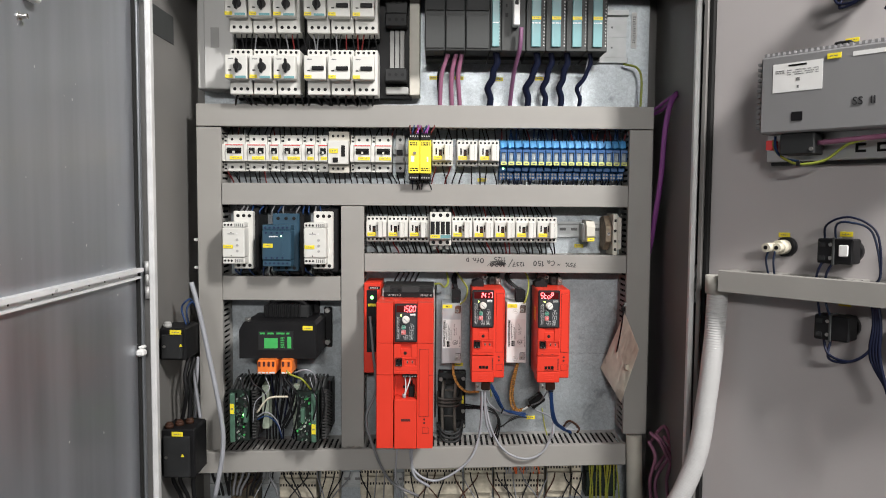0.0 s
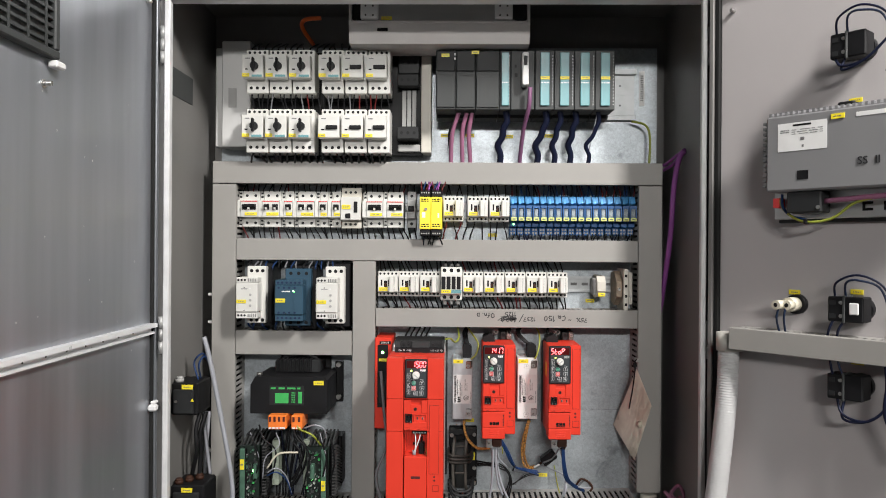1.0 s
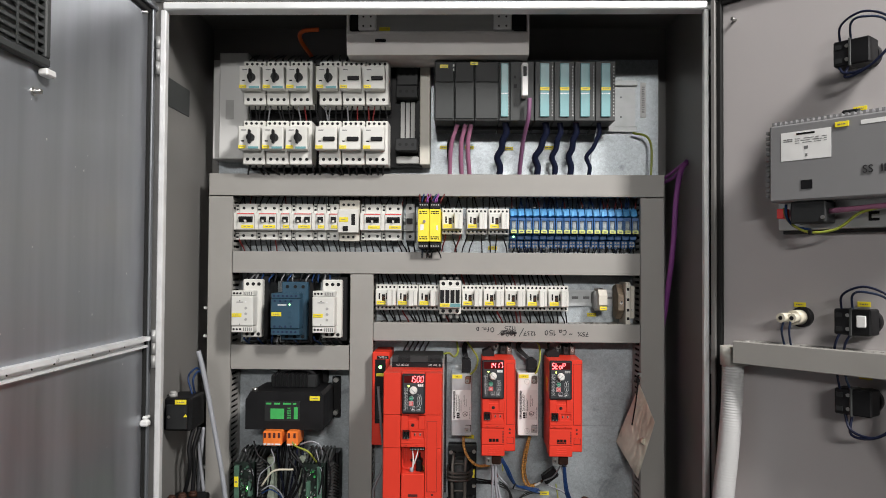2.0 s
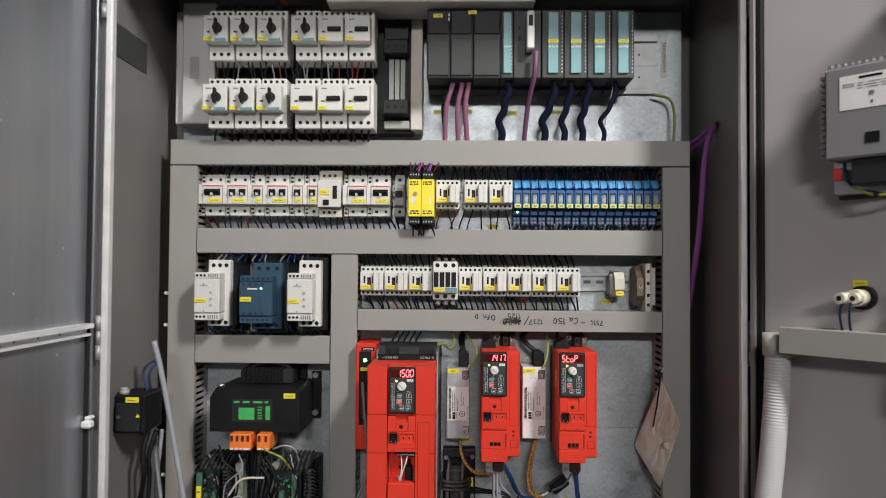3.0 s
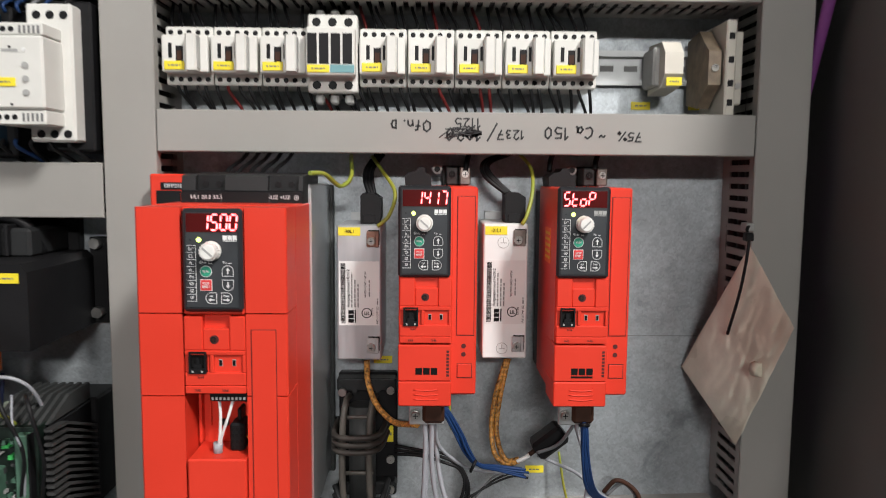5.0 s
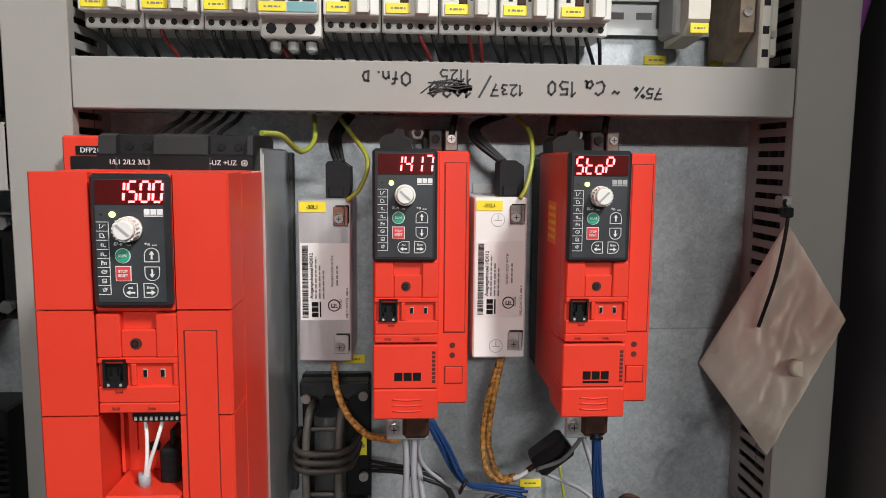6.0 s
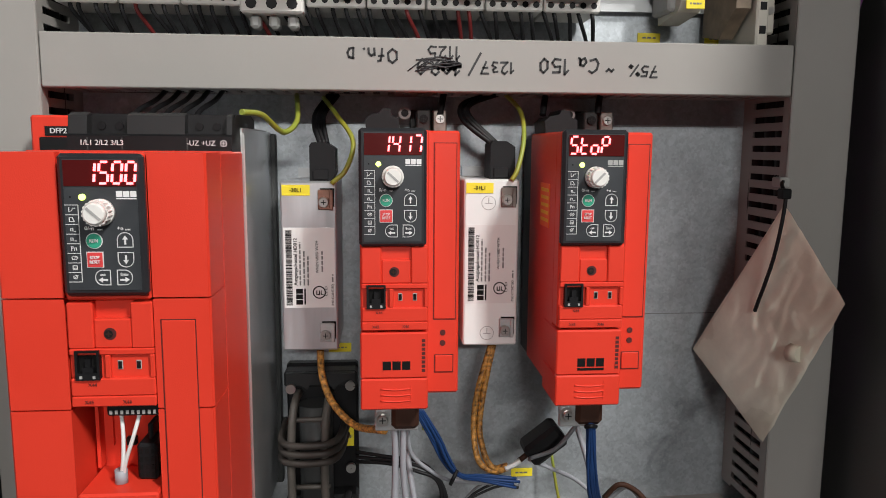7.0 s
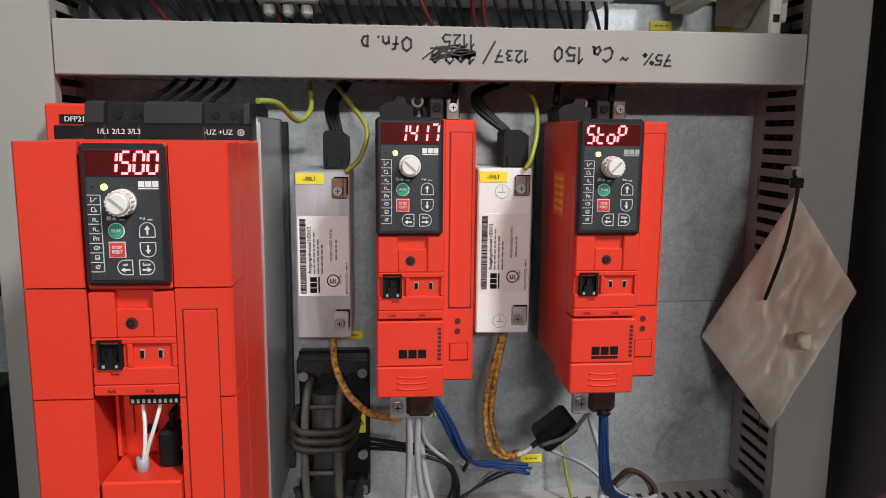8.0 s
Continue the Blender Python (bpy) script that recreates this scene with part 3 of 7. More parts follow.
part("badge", B(0.0235, 0.0455, -0.085, -0.084, 0.0165, 0.0235), TEAL, big, "pale blue badge")
for i in range(3):
    part("lug", B(0.006 + i * 0.014, 0.014 + i * 0.014, -0.055, -0.04, 0.072, 0.080, 0.002), MIDGREY, big)
    part("lug", B(0.006 + i * 0.014, 0.014 + i * 0.014, -0.06, -0.045, -0.010, 0, 0.002), MIDGREY, big)


# ---- mounting rails ----
def rail(x0, x1, z):
    ob = thing("mounting_rail", (x0, 0, z), "galvanised steel top-hat mounting rail", "mounting rail", "mounting rails")
    w = x1 - x0
    part("profile", Geo().box(0, w, -0.002, 0, -0.0125, 0.0125).box(0, w, -0.0075, -0.002, -0.0135, -0.0115).box(0, w, -0.0075, -0.002, 0.0115, 0.0135).box(0, w, -0.0085, -0.0072, -0.0175, -0.0115).box(0, w, -0.0085, -0.0072, 0.0115, 0.0175), ZINC, ob)
    g = Geo()
    for i in range(int(w / 0.025)):
        g.box(0.006 + i * 0.025, 0.020 + i * 0.025, -0.0024, -0.0018, -0.003, 0.003)
    part("slot", g, INKGREY, ob)
    return ob


rail(-0.434, 0.4335, 1.551)
rail(-0.130, 0.4335, 1.3885)
rail(-0.434, -0.182, 1.366)
rail(-0.49, 0.45, 0.812)

TANBLOCK = mat("stained_tan_terminal", (0.22, 0.17, 0.12), 0.55, vary=0.35, scale=70)
clamp = thing("end_clamp", (0.344, 0, 1.360), "pale grey rail terminal with a yellow label", "terminal")
part("body", Geo().prism([(-0.008, 0.0), (-0.05, 0.004), (-0.062, 0.016), (-0.062, 0.036), (-0.05, 0.048), (-0.008, 0.05)], 0.006, 0.024, "x"), WHITE2, clamp)
part("foot", B(0.0, 0.010, -0.045, -0.008, 0.006, 0.044, 0.002), MIDGREY, clamp)
label_tag(0.0075, 0.0225, 0.0045, 0.0125, -0.0625, clamp)
tb = thing("terminal_block", (0.390, 0, 1.335), "brown-beige stepped terminal blocks on the rail end", "terminal")
part("body", Geo().prism([(-0.008, 0.016), (-0.04, 0.010), (-0.055, 0.022), (-0.068, 0.030), (-0.068, 0.062), (-0.055, 0.072), (-0.04, 0.085), (-0.008, 0.08)], 0.0, 0.012, "x"), TANBLOCK, tb)
part("strip", B(0.014, 0.024, -0.074, -0.008, 0.0, 0.09, 0.0015), WHITE2, tb, "cream end block")
part("strip", B(0.027, 0.036, -0.06, -0.008, 0.012, 0.082, 0.0015), WHITE2, tb)
part("hole", Geo().box(0.0165, 0.0215, -0.0746, -0.073, 0.01, 0.016).box(0.0165, 0.0215, -0.0746, -0.073, 0.028, 0.034).box(0.0165, 0.0215, -0.0746, -0.073, 0.05, 0.056).box(0.0165, 0.0215, -0.0746, -0.073, 0.072, 0.078), BLACK, tb)
part("screw", Geo().cyl((0.006, -0.066, 0.046), (0.006, -0.070, 0.046), 0.0035).cyl((0.0315, -0.055, 0.03), (0.0315, -0.062, 0.03), 0.003), NICKEL, tb)


# ---- circuit breakers of the second row ----
def breaker(x, mods, linked=False, pitch=0.019):
    w = mods * pitch
    ob = thing("circuit_breaker", (x, 0, 1.511), "light grey rail circuit breaker with black toggle and yellow label", "circuit breaker", "row of circuit breakers")
    part("body", Geo().box(0, w - 0.0006, -0.049, -0.008, 0, 0.079, 0.001), WHITE, ob)
    part("front_block", Geo().box(0, w - 0.0006, -0.068, -0.049, 0.021, 0.058, 0.001), WHITE, ob)
    part("stripe", B(0.0005, w - 0.001, -0.0686, -0.068, 0.0545, 0.0565), REDKEY, ob, "thin red stripe")
    part("screw_hole", holes(holes(Geo(), 0, w, 0.069, -0.049, mods, 0.0032), 0, w, 0.009, -0.049, mods, 0.0032), DARKG, ob)
    toggles = [(0.004, w - 0.004)] if linked else [(i * pitch + 0.0035, (i + 1) * pitch - 0.0035) for i in range(mods)]
    for a, b in toggles:
        part("toggle_well", B(a, b, -0.0688, -0.067, 0.037, 0.0495), BLACK, ob)
        t = part("toggle", B(a + 0.001, b - 0.001, -0.077, -0.0688, 0.043, 0.0475, 0.001), BLACK, ob)
        part("tip", B((a + b) / 2 - 0.002, (a + b) / 2 + 0.002, -0.0745, -0.0688, 0.0375, 0.0425), WHITE, t)
    label_tag(w * 0.25, w * 0.95, 0.0245, 0.0315, -0.068, ob, mods)
    return ob


def aux(x, w=0.0095):
    ob = thing("auxiliary_contact", (x, 0, 1.511), "slim light grey auxiliary contact beside a breaker", "auxiliary contact", "row of circuit breakers")
    part("body", Geo().box(0, w - 0.0006, -0.047, -0.008, 0, 0.079, 0.001).box(0, w - 0.0006, -0.066, -0.047, 0.021, 0.058, 0.001), WHITE, ob)
    part("screw_hole", Geo().box(0.002, w - 0.002, -0.0475, -0.046, 0.064, 0.068).box(0.002, w - 0.002, -0.0475, -0.046, 0.072, 0.0755).box(0.002, w - 0.002, -0.0475, -0.046, 0.004, 0.0075).box(0.002, w - 0.002, -0.0475, -0.046, 0.012, 0.0155), DARKG, ob)
    return ob


x = -0.438
for mods, linked in ((2, True), (2, False), (1, False), (2, False), (1, False), (1, False)):
    aux(x)
    breaker(x + 0.0095, mods, linked)
    x += 0.0095 + 0.019 * mods
x = -0.1625
for mods in (2, 2):
    aux(x, 0.009)
    breaker(x + 0.009, mods, True, 0.018)
    x += 0.045
rcd = thing("motor_protection_switch", (-0.2095, 0, 1.509), "pale two-pole switch with a square black test button", "circuit breaker")
part("body", B(0, 0.044, -0.052, -0.008, 0, 0.089, 0.001), WHITE2, rcd)
part("front_block", B(0.0, 0.044, -0.070, -0.052, 0.018, 0.068, 0.001), WHITE, rcd)
part("button", B(0.011, 0.022, -0.0725, -0.069, 0.0215, 0.032, 0.001), BLACK, rcd)
part("slot", B(0.029, 0.037, -0.0708, -0.069, 0.034, 0.058), BLACK, rcd)
part("screw_hole", holes(holes(Geo(), 0.004, 0.036, 0.079, -0.052, 3, 0.003), 0.004, 0.036, 0.009, -0.052, 3, 0.003), DARKG, rcd)
label_tag(0.003, 0.022, 0.041, 0.051, -0.070, rcd)
sw = thing("circuit_breaker", (-0.065, 0, 1.511), "single grey circuit breaker with black toggle", "circuit breaker", "row of circuit breakers")
part("body", Geo().box(0, 0.019, -0.049, -0.008, 0, 0.08, 0.001).box(0.001, 0.018, -0.066, -0.049, 0.02, 0.06, 0.001), MIDGREY, sw)
part("toggle", B(0.003, 0.016, -0.074, -0.066, 0.036, 0.047, 0.001), BLACK, sw)
part("screw_hole", holes(holes(Geo(), 0, 0.019, 0.07, -0.049, 1, 0.0035), 0, 0.019, 0.009, -0.049, 1, 0.0035), BLACK, sw)

# yellow safety relay
yr = thing("safety_relay", (-0.035, 0, 1.491), "yellow safety relay with black plug terminals", "relay")
for i in range(2):
    x = i * 0.0238
    part("housing", B(x, x + 0.0233, -0.113, -0.008, 0.016, 0.084, 0.001), YELREL, yr)
    part("plug", B(x + 0.001, x + 0.0223, -0.109, -0.02, 0.0845, 0.098, 0.001), BLACK, yr)
    part("plug", B(x + 0.001, x + 0.0223, -0.109, -0.02, 0.002, 0.0155, 0.001), BLACK, yr)
    part("screw", holes(holes(Geo(), x + 0.002, x + 0.0213, 0.093, -0.109, 4, 0.0016), x + 0.002, x + 0.0213, 0.007, -0.109, 4, 0.0016), MIDGREY, yr)
    part("print", bars(bars(Geo(), x + 0.003, x + 0.02, 0.073, 0.081, -0.113, 2, i), x + 0.003, x + 0.02, 0.02, 0.028, -0.113, 2, 5 + i), INK, yr)
part("dial", Geo().cyl((0.013, -0.113, 0.058), (0.013, -0.116, 0.058), 0.0032, 16), TAB, yr)
part("sticker", Geo().box(0.005, 0.012, -0.1136, -0.113, 0.040, 0.052).box(0.038, 0.0415, -0.1136, -0.113, 0.040, 0.050), PAPER, yr)
part("side_label", B(-0.0012, 0, -0.105, -0.02, 0.012, 0.09), PAPER, yr)


# ---- blue coupling relays ----
mat_lever = mat("pale_blue_lever", (0.10, 0.34, 0.62), 0.35, vary=0.15, scale=80, per_object=0.15)

def blue_relay(m):
    ob = thing("coupling_relay", m, "blue socket relay with clear cover and lime label", "relay", "row of blue relays")
    w = 0.0143
    part("socket_top", Geo().prism([(-0.008, 0.064), (-0.040, 0.064), (-0.055, 0.070), (-0.048, 0.084), (-0.030, 0.088), (-0.008, 0.088)], 0, w, "x"), BLUEL, ob)
    part("socket_base", Geo().box(0, w, -0.03, -0.008, 0.0, 0.064, 0.001).box(0, w, -0.046, -0.03, 0.018, 0.030, 0.001).box(0, w, -0.034, -0.03, 0.0, 0.017, 0.001), BLUE, ob)
    part("retainer", Geo().box(0, 0.002, -0.066, -0.03, 0.03, 0.064).box(w - 0.002, w, -0.066, -0.03, 0.03, 0.064).box(0.002, w - 0.002, -0.067, -0.05, 0.058, 0.064), BLUE, ob)
    part("relay_cube", B(0.0028, w - 0.0028, -0.064, -0.03, 0.036, 0.0575, 0.001), CLEAR, ob, "smoky clear relay cover")
    t = part("label", B(0.001, w - 0.001, -0.069, -0.06, 0.0305, 0.038, 0.0006), LIME, ob, "lime marking label")
    part("print", B(0.004, w - 0.004, -0.0694, -0.069, 0.033, 0.0355), INKGREY, t)
    part("screw", holes(holes(Geo(), 0.001, w - 0.001, 0.005, -0.034, 2, 0.0024), 0.001, w - 0.001, 0.012, -0.034, 2, 0.0024), MIDGREY, ob)
    part("ferrule", holes(Geo(), 0.001, w - 0.001, 0.0815, -0.046, 2, 0.0022), NAVY, ob)
    part("lever", Geo().prism([(-0.050, 0.0655), (-0.060, 0.068), (-0.054, 0.079), (-0.050, 0.079)], 0.0022, w * 0.5, "x"), mat_lever, ob)
    return ob


r0 = blue_relay(pose(0.1605, 0, 1.497))
for i in range(1, 17):
    copy_thing(r0, pose(0.1605 + 0.01615 * i, 0, 1.497))
part("lamp", Geo().cyl((0.008, -0.046, 0.024), (0.008, -0.047, 0.024), 0.002, 8), LEDGREEN, r0)


# ---- soft starters ----
def starter(m, front, w, blue=False):
    ob = thing("soft_starter", m, ("blue-grey" if blue else "pale grey") + " motor soft starter with terminals and yellow label", "soft starter", "soft starters")
    f = -0.135
    part("front_block", B(0, w, f, -0.04, 0.026, 0.088, 0.002), front, ob)
    for z0, z1 in ((0.013, 0.0255), (0.0885, 0.099)):
        part("control_block", B(0.0006, w - 0.0006, f + 0.003, -0.04, z0, z1, 0.001), front, ob)
    part("power_block", B(0.014, w + 0.009, -0.100, -0.01, 0.0, 0.122, 0.002), front, ob)
    part("heat_sink", B(0.018, w + 0.018, -0.082, -0.002, -0.008, 0.128, 0.002), BLACK, ob)
    part("power_terminal", holes(holes(Geo(), 0.018, w + 0.008, 0.112, -0.100, 3, 0.0038), 0.018, w + 0.008, 0.007, -0.100, 3, 0.0038), BLACK, ob)
    n = 6 if blue else 3
    part("control_terminal", holes(holes(Geo(), 0.002, w - 0.004 if blue else w * 0.48, 0.0935, f + 0.003, n, 0.0024), 0.002, w - 0.004 if blue else w * 0.48, 0.0195, f + 0.003, n, 0.0024), NAVY if blue else BLACK, ob)
    g = Geo()
    if blue:
        part("control_terminal", holes(holes(Geo(), 0.003, w * 0.8, 0.083, f, 4, 0.0024), 0.003, w * 0.8, 0.031, f, 4, 0.0024), NAVY, ob)
    else:
        for i in range(5):
            a = w * 0.55 + i * w * 0.085
            g.box(a, a + w * 0.04, f + 0.0024, f + 0.004, 0.090, 0.0965).box(a, a + w * 0.04, f + 0.0024, f + 0.004, 0.016, 0.023)
        part("vent", g, INKGREY, ob)
    for i in range(3):
        part("dial", Geo().cyl((w * 0.68, f + 0.001, 0.040 + i * 0.0115), (w * 0.68, f - 0.0014, 0.040 + i * 0.0115), 0.0027, 14), MIDGREY if not blue else TEALGREY, ob)
    label_tag(0.002, 0.0225, 0.045 if not blue else 0.052, 0.0525 if not blue else 0.0605, f, ob)
    part("logo", B(w * 0.25, w * 0.55, f - 0.0004, f, 0.074, 0.0765), LEGEND if blue else MIDGREY, ob)
    part("lamp", Geo().cyl((w * 0.66, f, 0.076), (w * 0.66, f - 0.0008, 0.076), 0.0018, 8), LEDGREEN if blue else PAPER, ob)
    part("reset_pin", Geo().cyl((w * 0.40, f, 0.030), (w * 0.40, f - 0.0006, 0.030), 0.0012, 8).cyl((w * 0.40, f, 0.078), (w * 0.40, f - 0.0006, 0.078), 0.0012, 8), DARKG, ob)
    return ob


starter(pose(-0.4180, 0, 1.304), WHITE, 0.046)
starter(pose(-0.3360, 0, 1.299), TEALGREY, 0.060, True)
starter(pose(-0.2500, 0, 1.304), WHITE, 0.046)


# ---- motor circuit breakers of the top row ----
carrier = thing("busbar_carrier", (-0.492, 0, 1.672), "pale grey busbar cover with black adapter frames", "busbar carrier")
part("end_cover", Geo().box(0.019, 0.082, -0.062, -0.002, 0.014, 0.246, 0.002).box(0.0, 0.02, -0.045, -0.002, 0.016, 0.235, 0.002), mat("pale_cover", (0.56, 0.56, 0.55), 0.45, vary=0.04), carrier)
part("window", B(0.034, 0.052, -0.0632, -0.062, 0.10, 0.142), MIDGREY, carrier)
part("base", B(0.08, 0.46, -0.04, -0.002, 0.0, 0.225), BLACK, carrier)
part("end_strip", B(0.456, 0.478, -0.055, -0.002, 0.004, 0.228, 0.0015), WHITE2, carrier)
g = Geo()
for x in (0.414, 0.425, 0.436):
    g.box(x, x + 0.0085, -0.047, -0.04, 0.062, 0.142)
part("busbar", g, MIDGREY, carrier, "bare tin-plated busbars")
for y0, z0, z1 in ((-0.075, 0.145, 0.172), (-0.06, 0.175, 0.222), (-0.075, 0.03, 0.058)):
    cl = part("clip", Geo().box(0.405, 0.452, y0, -0.04, z0, z1, 0.002), DARKG, carrier, "black busbar clip")
    part("pocket", holes(Geo(), 0.408, 0.449, (z0 + z1) / 2, y0, 3, 0.0035), BLACK, cl)
part("foot", Geo().box(0.405, 0.454, -0.052, -0.04, 0.006, 0.022, 0.002), MIDGREY, carrier)


def motor_breaker(x, z, rotary):
    ob = thing("motor_circuit_breaker", (x, -0.005, z), "light grey motor breaker with a " + ("black rotary knob" if rotary else "black rocker"), "circuit breaker", "motor circuit breakers")
    w = 0.0476
    part("adapter", B(0.003, w - 0.002, -0.055, -0.036, -0.004, 0.1, 0.001), BLACK, ob)
    part("body", Geo().box(0.0005, w - 0.0005, -0.108, -0.055, 0.0, 0.092, 0.0015), WHITE, ob)
    part("front_block", B(-0.003, w - 0.006, -0.132, -0.108, 0.028, 0.076, 0.0015), WHITE, ob)
    part("terminal", holes(holes(Geo(), 0.002, w - 0.003, 0.086, -0.108, 4 if rotary else 4, 0.003), 0.004, w - 0.004, 0.011, -0.108, 3, 0.0035), BLACK, ob)
    if rotary:
        k = part("knob", Geo().cyl((0.024, -0.132, 0.052), (0.024, -0.140, 0.052), 0.0082, 20), DARKG, ob)
        part("grip", B(0.0215, 0.0265, -0.150, -0.139, 0.038, 0.067, 0.002), BLACK, k)
        part("badge", B(0.018, w - 0.008, -0.1328, -0.132, 0.0295, 0.034), TEAL, ob, "pale blue badge")
    else:
        part("rocker", Geo().box(0.014, 0.038, -0.137, -0.131, 0.046, 0.054, 0.001), BLACK, ob)
    part("test_slot", B(0.004, 0.010, -0.1326, -0.131, 0.044, 0.0465), INK, ob)
    part("logo", B(0.004, 0.014, -0.1325, -0.132, 0.067, 0.069), INKGREY, ob)
    label_tag(-0.002, 0.013, 0.0295, 0.0365, -0.132, ob)
    return ob


for z, kinds in ((1.7925, (1, 1, 1, 1, 0, 0)), (1.667, (1, 1, 1, 0, 0, 0))):
    for i, k in enumerate(kinds):
        motor_breaker(-0.4045 + i * 0.0492 + (0.0125 if i > 2 else 0), z, k)


# ---- programmable controller ----
plc = thing("controller_rack", (0, 0, 1.746), "dark grey programmable controller rack with pale teal module flaps", "controller")
part("rail", Geo().box(-0.004, 0.440, -0.006, -0.002, 0.022, 0.112).box(-0.004, 0.443, -0.014, -0.002, 0.112, 0.124, 0.001).box(-0.004, 0.443, -0.010, -0.002, 0.010, 0.022, 0.001).box(-0.004, 0.440, -0.0075, -0.006, 0.066, 0.0675), ZINC, plc, "aluminium profile rail")
part("rail_hole", holes(holes(Geo(), 0.398, 0.418, 0.088, -0.006, 1, 0.0022), 0.398, 0.418, 0.044, -0.006, 1, 0.0022), CHAR, plc)
mods = ((-0.0025, 0.0395, 0), (0.0395, 0.081, 0), (0.081, 0.1315, 0), (0.1315, 0.1545, 1), (0.1545, 0.2045, 2), (0.2055, 0.2455, 3), (0.2455, 0.2875, 3), (0.2875, 0.3305, 3), (0.3305, 0.372, 3))
for i, (a, b, k) in enumerate(mods):
    mo = part("module", Geo().box(a + 0.0004, b - 0.0004, -0.122, -0.012, 0.012, 0.136, 0.0012).box(a + 0.001, b - 0.001, -0.06, -0.012, 0.005, 0.012, 0.001), CHAR, plc, "dark grey plug-in module")
    if k == 0:
        part("flap", B(a + 0.002, b - 0.002, -0.1255, -0.122, 0.016, 0.082, 0.001), CHAR, mo)
        part("lamp_field", B(a + 0.002, b - 0.002, -0.1255, -0.122, 0.092, 0.133, 0.001), DARKG, mo)
    if k in (1, 3):
        c = (a + b) / 2
        f = (0.0075 if k == 1 else 0.0095)
        part("flap", B(c - f, c + f, -0.1265, -0.122, 0.020, 0.131, 0.001), TEAL, mo, "pale teal label flap")
        part("marks", bars(bars(Geo(), c - f + 0.001, c + f - 0.001, 0.066, 0.070, -0.1265, 1, i), b - 0.0045, b - 0.0025, 0.02, 0.128, -0.122, 16, i, 0.35), LEGEND if k == 1 else PAPER, mo)
        if k == 3:
            label_tag(c - f, c + f, 0.0745, 0.081, -0.1265, mo, i)
    if k == 2:
        part("plug", B(a + 0.022, a + 0.035, -0.150, -0.122, 0.058, 0.126, 0.002), PAPER, mo, "white bus plug")
        part("plug_core", Geo().box(a + 0.025, a + 0.032, -0.151, -0.149, 0.098, 0.118, 0.001), DARKG, mo)
        part("port", Geo().box(a + 0.008, a + 0.014, -0.1226, -0.12, 0.08, 0.088).box(a + 0.008, a + 0.012, -0.1226, -0.12, 0.1, 0.106), BLACK, mo)
for a, b, z in ((0.009, 0.026, 0.127), (0.072, 0.088, 0.133)):
    label_tag(a, b, z - 0.006, z + 0.001, -0.1256, plc, 3)
g = Geo()
for z in (0.124, 0.115):
    g.box(0.036, 0.039, -0.1262, -0.1255, z, z + 0.005)
part("status_lamp", g, LEGEND, plc)
strip = thing("label_strip", (0.452, 0, 1.79), "narrow white printed label strip on the plate", "label")
part("strip", B(0, 0.012, -0.002, 0, 0, 0.078), PAPER, strip)
part("print", bars(Geo(), 0.003, 0.009, 0.01, 0.07, -0.002, 12, 2), INKGREY, strip)
for i, (x, z) in enumerate(((0.006, 1.718), (0.062, 1.718), (0.24, 1.718), (0.15, 1.716), (0.30, 1.5035), (0.335, 1.347), (0.115, 1.4935), (0.066, 1.075), (0.186, 1.083), (0.06, 0.945), (0.232, 0.953), (0.395, 1.347))):
    lab = thing("plate_label", (x, 0, z), "small yellow marking label stuck on the plate", "label", "plate labels")
    label_tag(0, 0.02, 0, 0.008, -0.0005, lab, i)


# ---- cabinet lamp ----
LAMPGREY = mat("lamp_grey_enamel", (0.62, 0.595, 0.575), 0.42, vary=0.05, scale=12)
lamp = thing("cabinet_lamp", (-0.180, 0, 1.886), "grey metal cabinet lamp with white end clips under the roof", "lamp")
part("housing", Geo().prism([(-0.155, 0.0), (-0.165, 0.038), (-0.165, 0.044), (-0.155, 0.044), (-0.150, 0.095), (-0.05, 0.1), (-0.06, 0.0)], 0, 0.37, "x"), LAMPGREY, lamp)
part("recess", Geo().box(0.030, 0.340, -0.1580, -0.150, 0.047, 0.090), RAIL, lamp, "brushed steel reflector")
for x0 in (0.006, 0.334):
    part("end_cap", B(x0, x0 + 0.030, -0.1590, -0.150, 0.048, 0.092, 0.002), SEAL, lamp, "black lamp end")
part("lip", Geo().box(0.0, 0.37, -0.1665, -0.163, 0.0385, 0.0445, 0.001).box(0.0, 0.005, -0.166, -0.150, 0.044, 0.095).box(0.365, 0.37, -0.166, -0.150, 0.044, 0.095), LAMPGREY, lamp)
part("handle", Geo().tube([(0.165, -0.158, 0.092), (0.172, -0.172, 0.088), (0.195, -0.176, 0.087), (0.218, -0.172, 0.088), (0.225, -0.158, 0.092)], 0.0035, 8, 5), BLACK, lamp, "black grip")
part("end_clip", B(0.024, 0.06, -0.168, -0.155, 0.048, 0.082, 0.002), PAPER, lamp)
part("end_clip", B(0.298, 0.334, -0.168, -0.155, 0.048, 0.082, 0.002), PAPER, lamp)
part("screw", holes(holes(holes(holes(Geo(), 0.027, 0.057, 0.074, -0.168, 2, 0.002), 0.027, 0.057, 0.055, -0.168, 2, 0.002), 0.301, 0.331, 0.074, -0.168, 2, 0.002), 0.301, 0.331, 0.055, -0.168, 2, 0.002), DARKG, lamp)
label_tag(0.066, 0.088, 0.048, 0.055, -0.1590, lamp)
part("hanger", Geo().box(0.03, 0.05, -0.12, -0.08, 0.097, 0.114).box(0.31, 0.33, -0.12, -0.08, 0.097, 0.114), ALU, lamp)
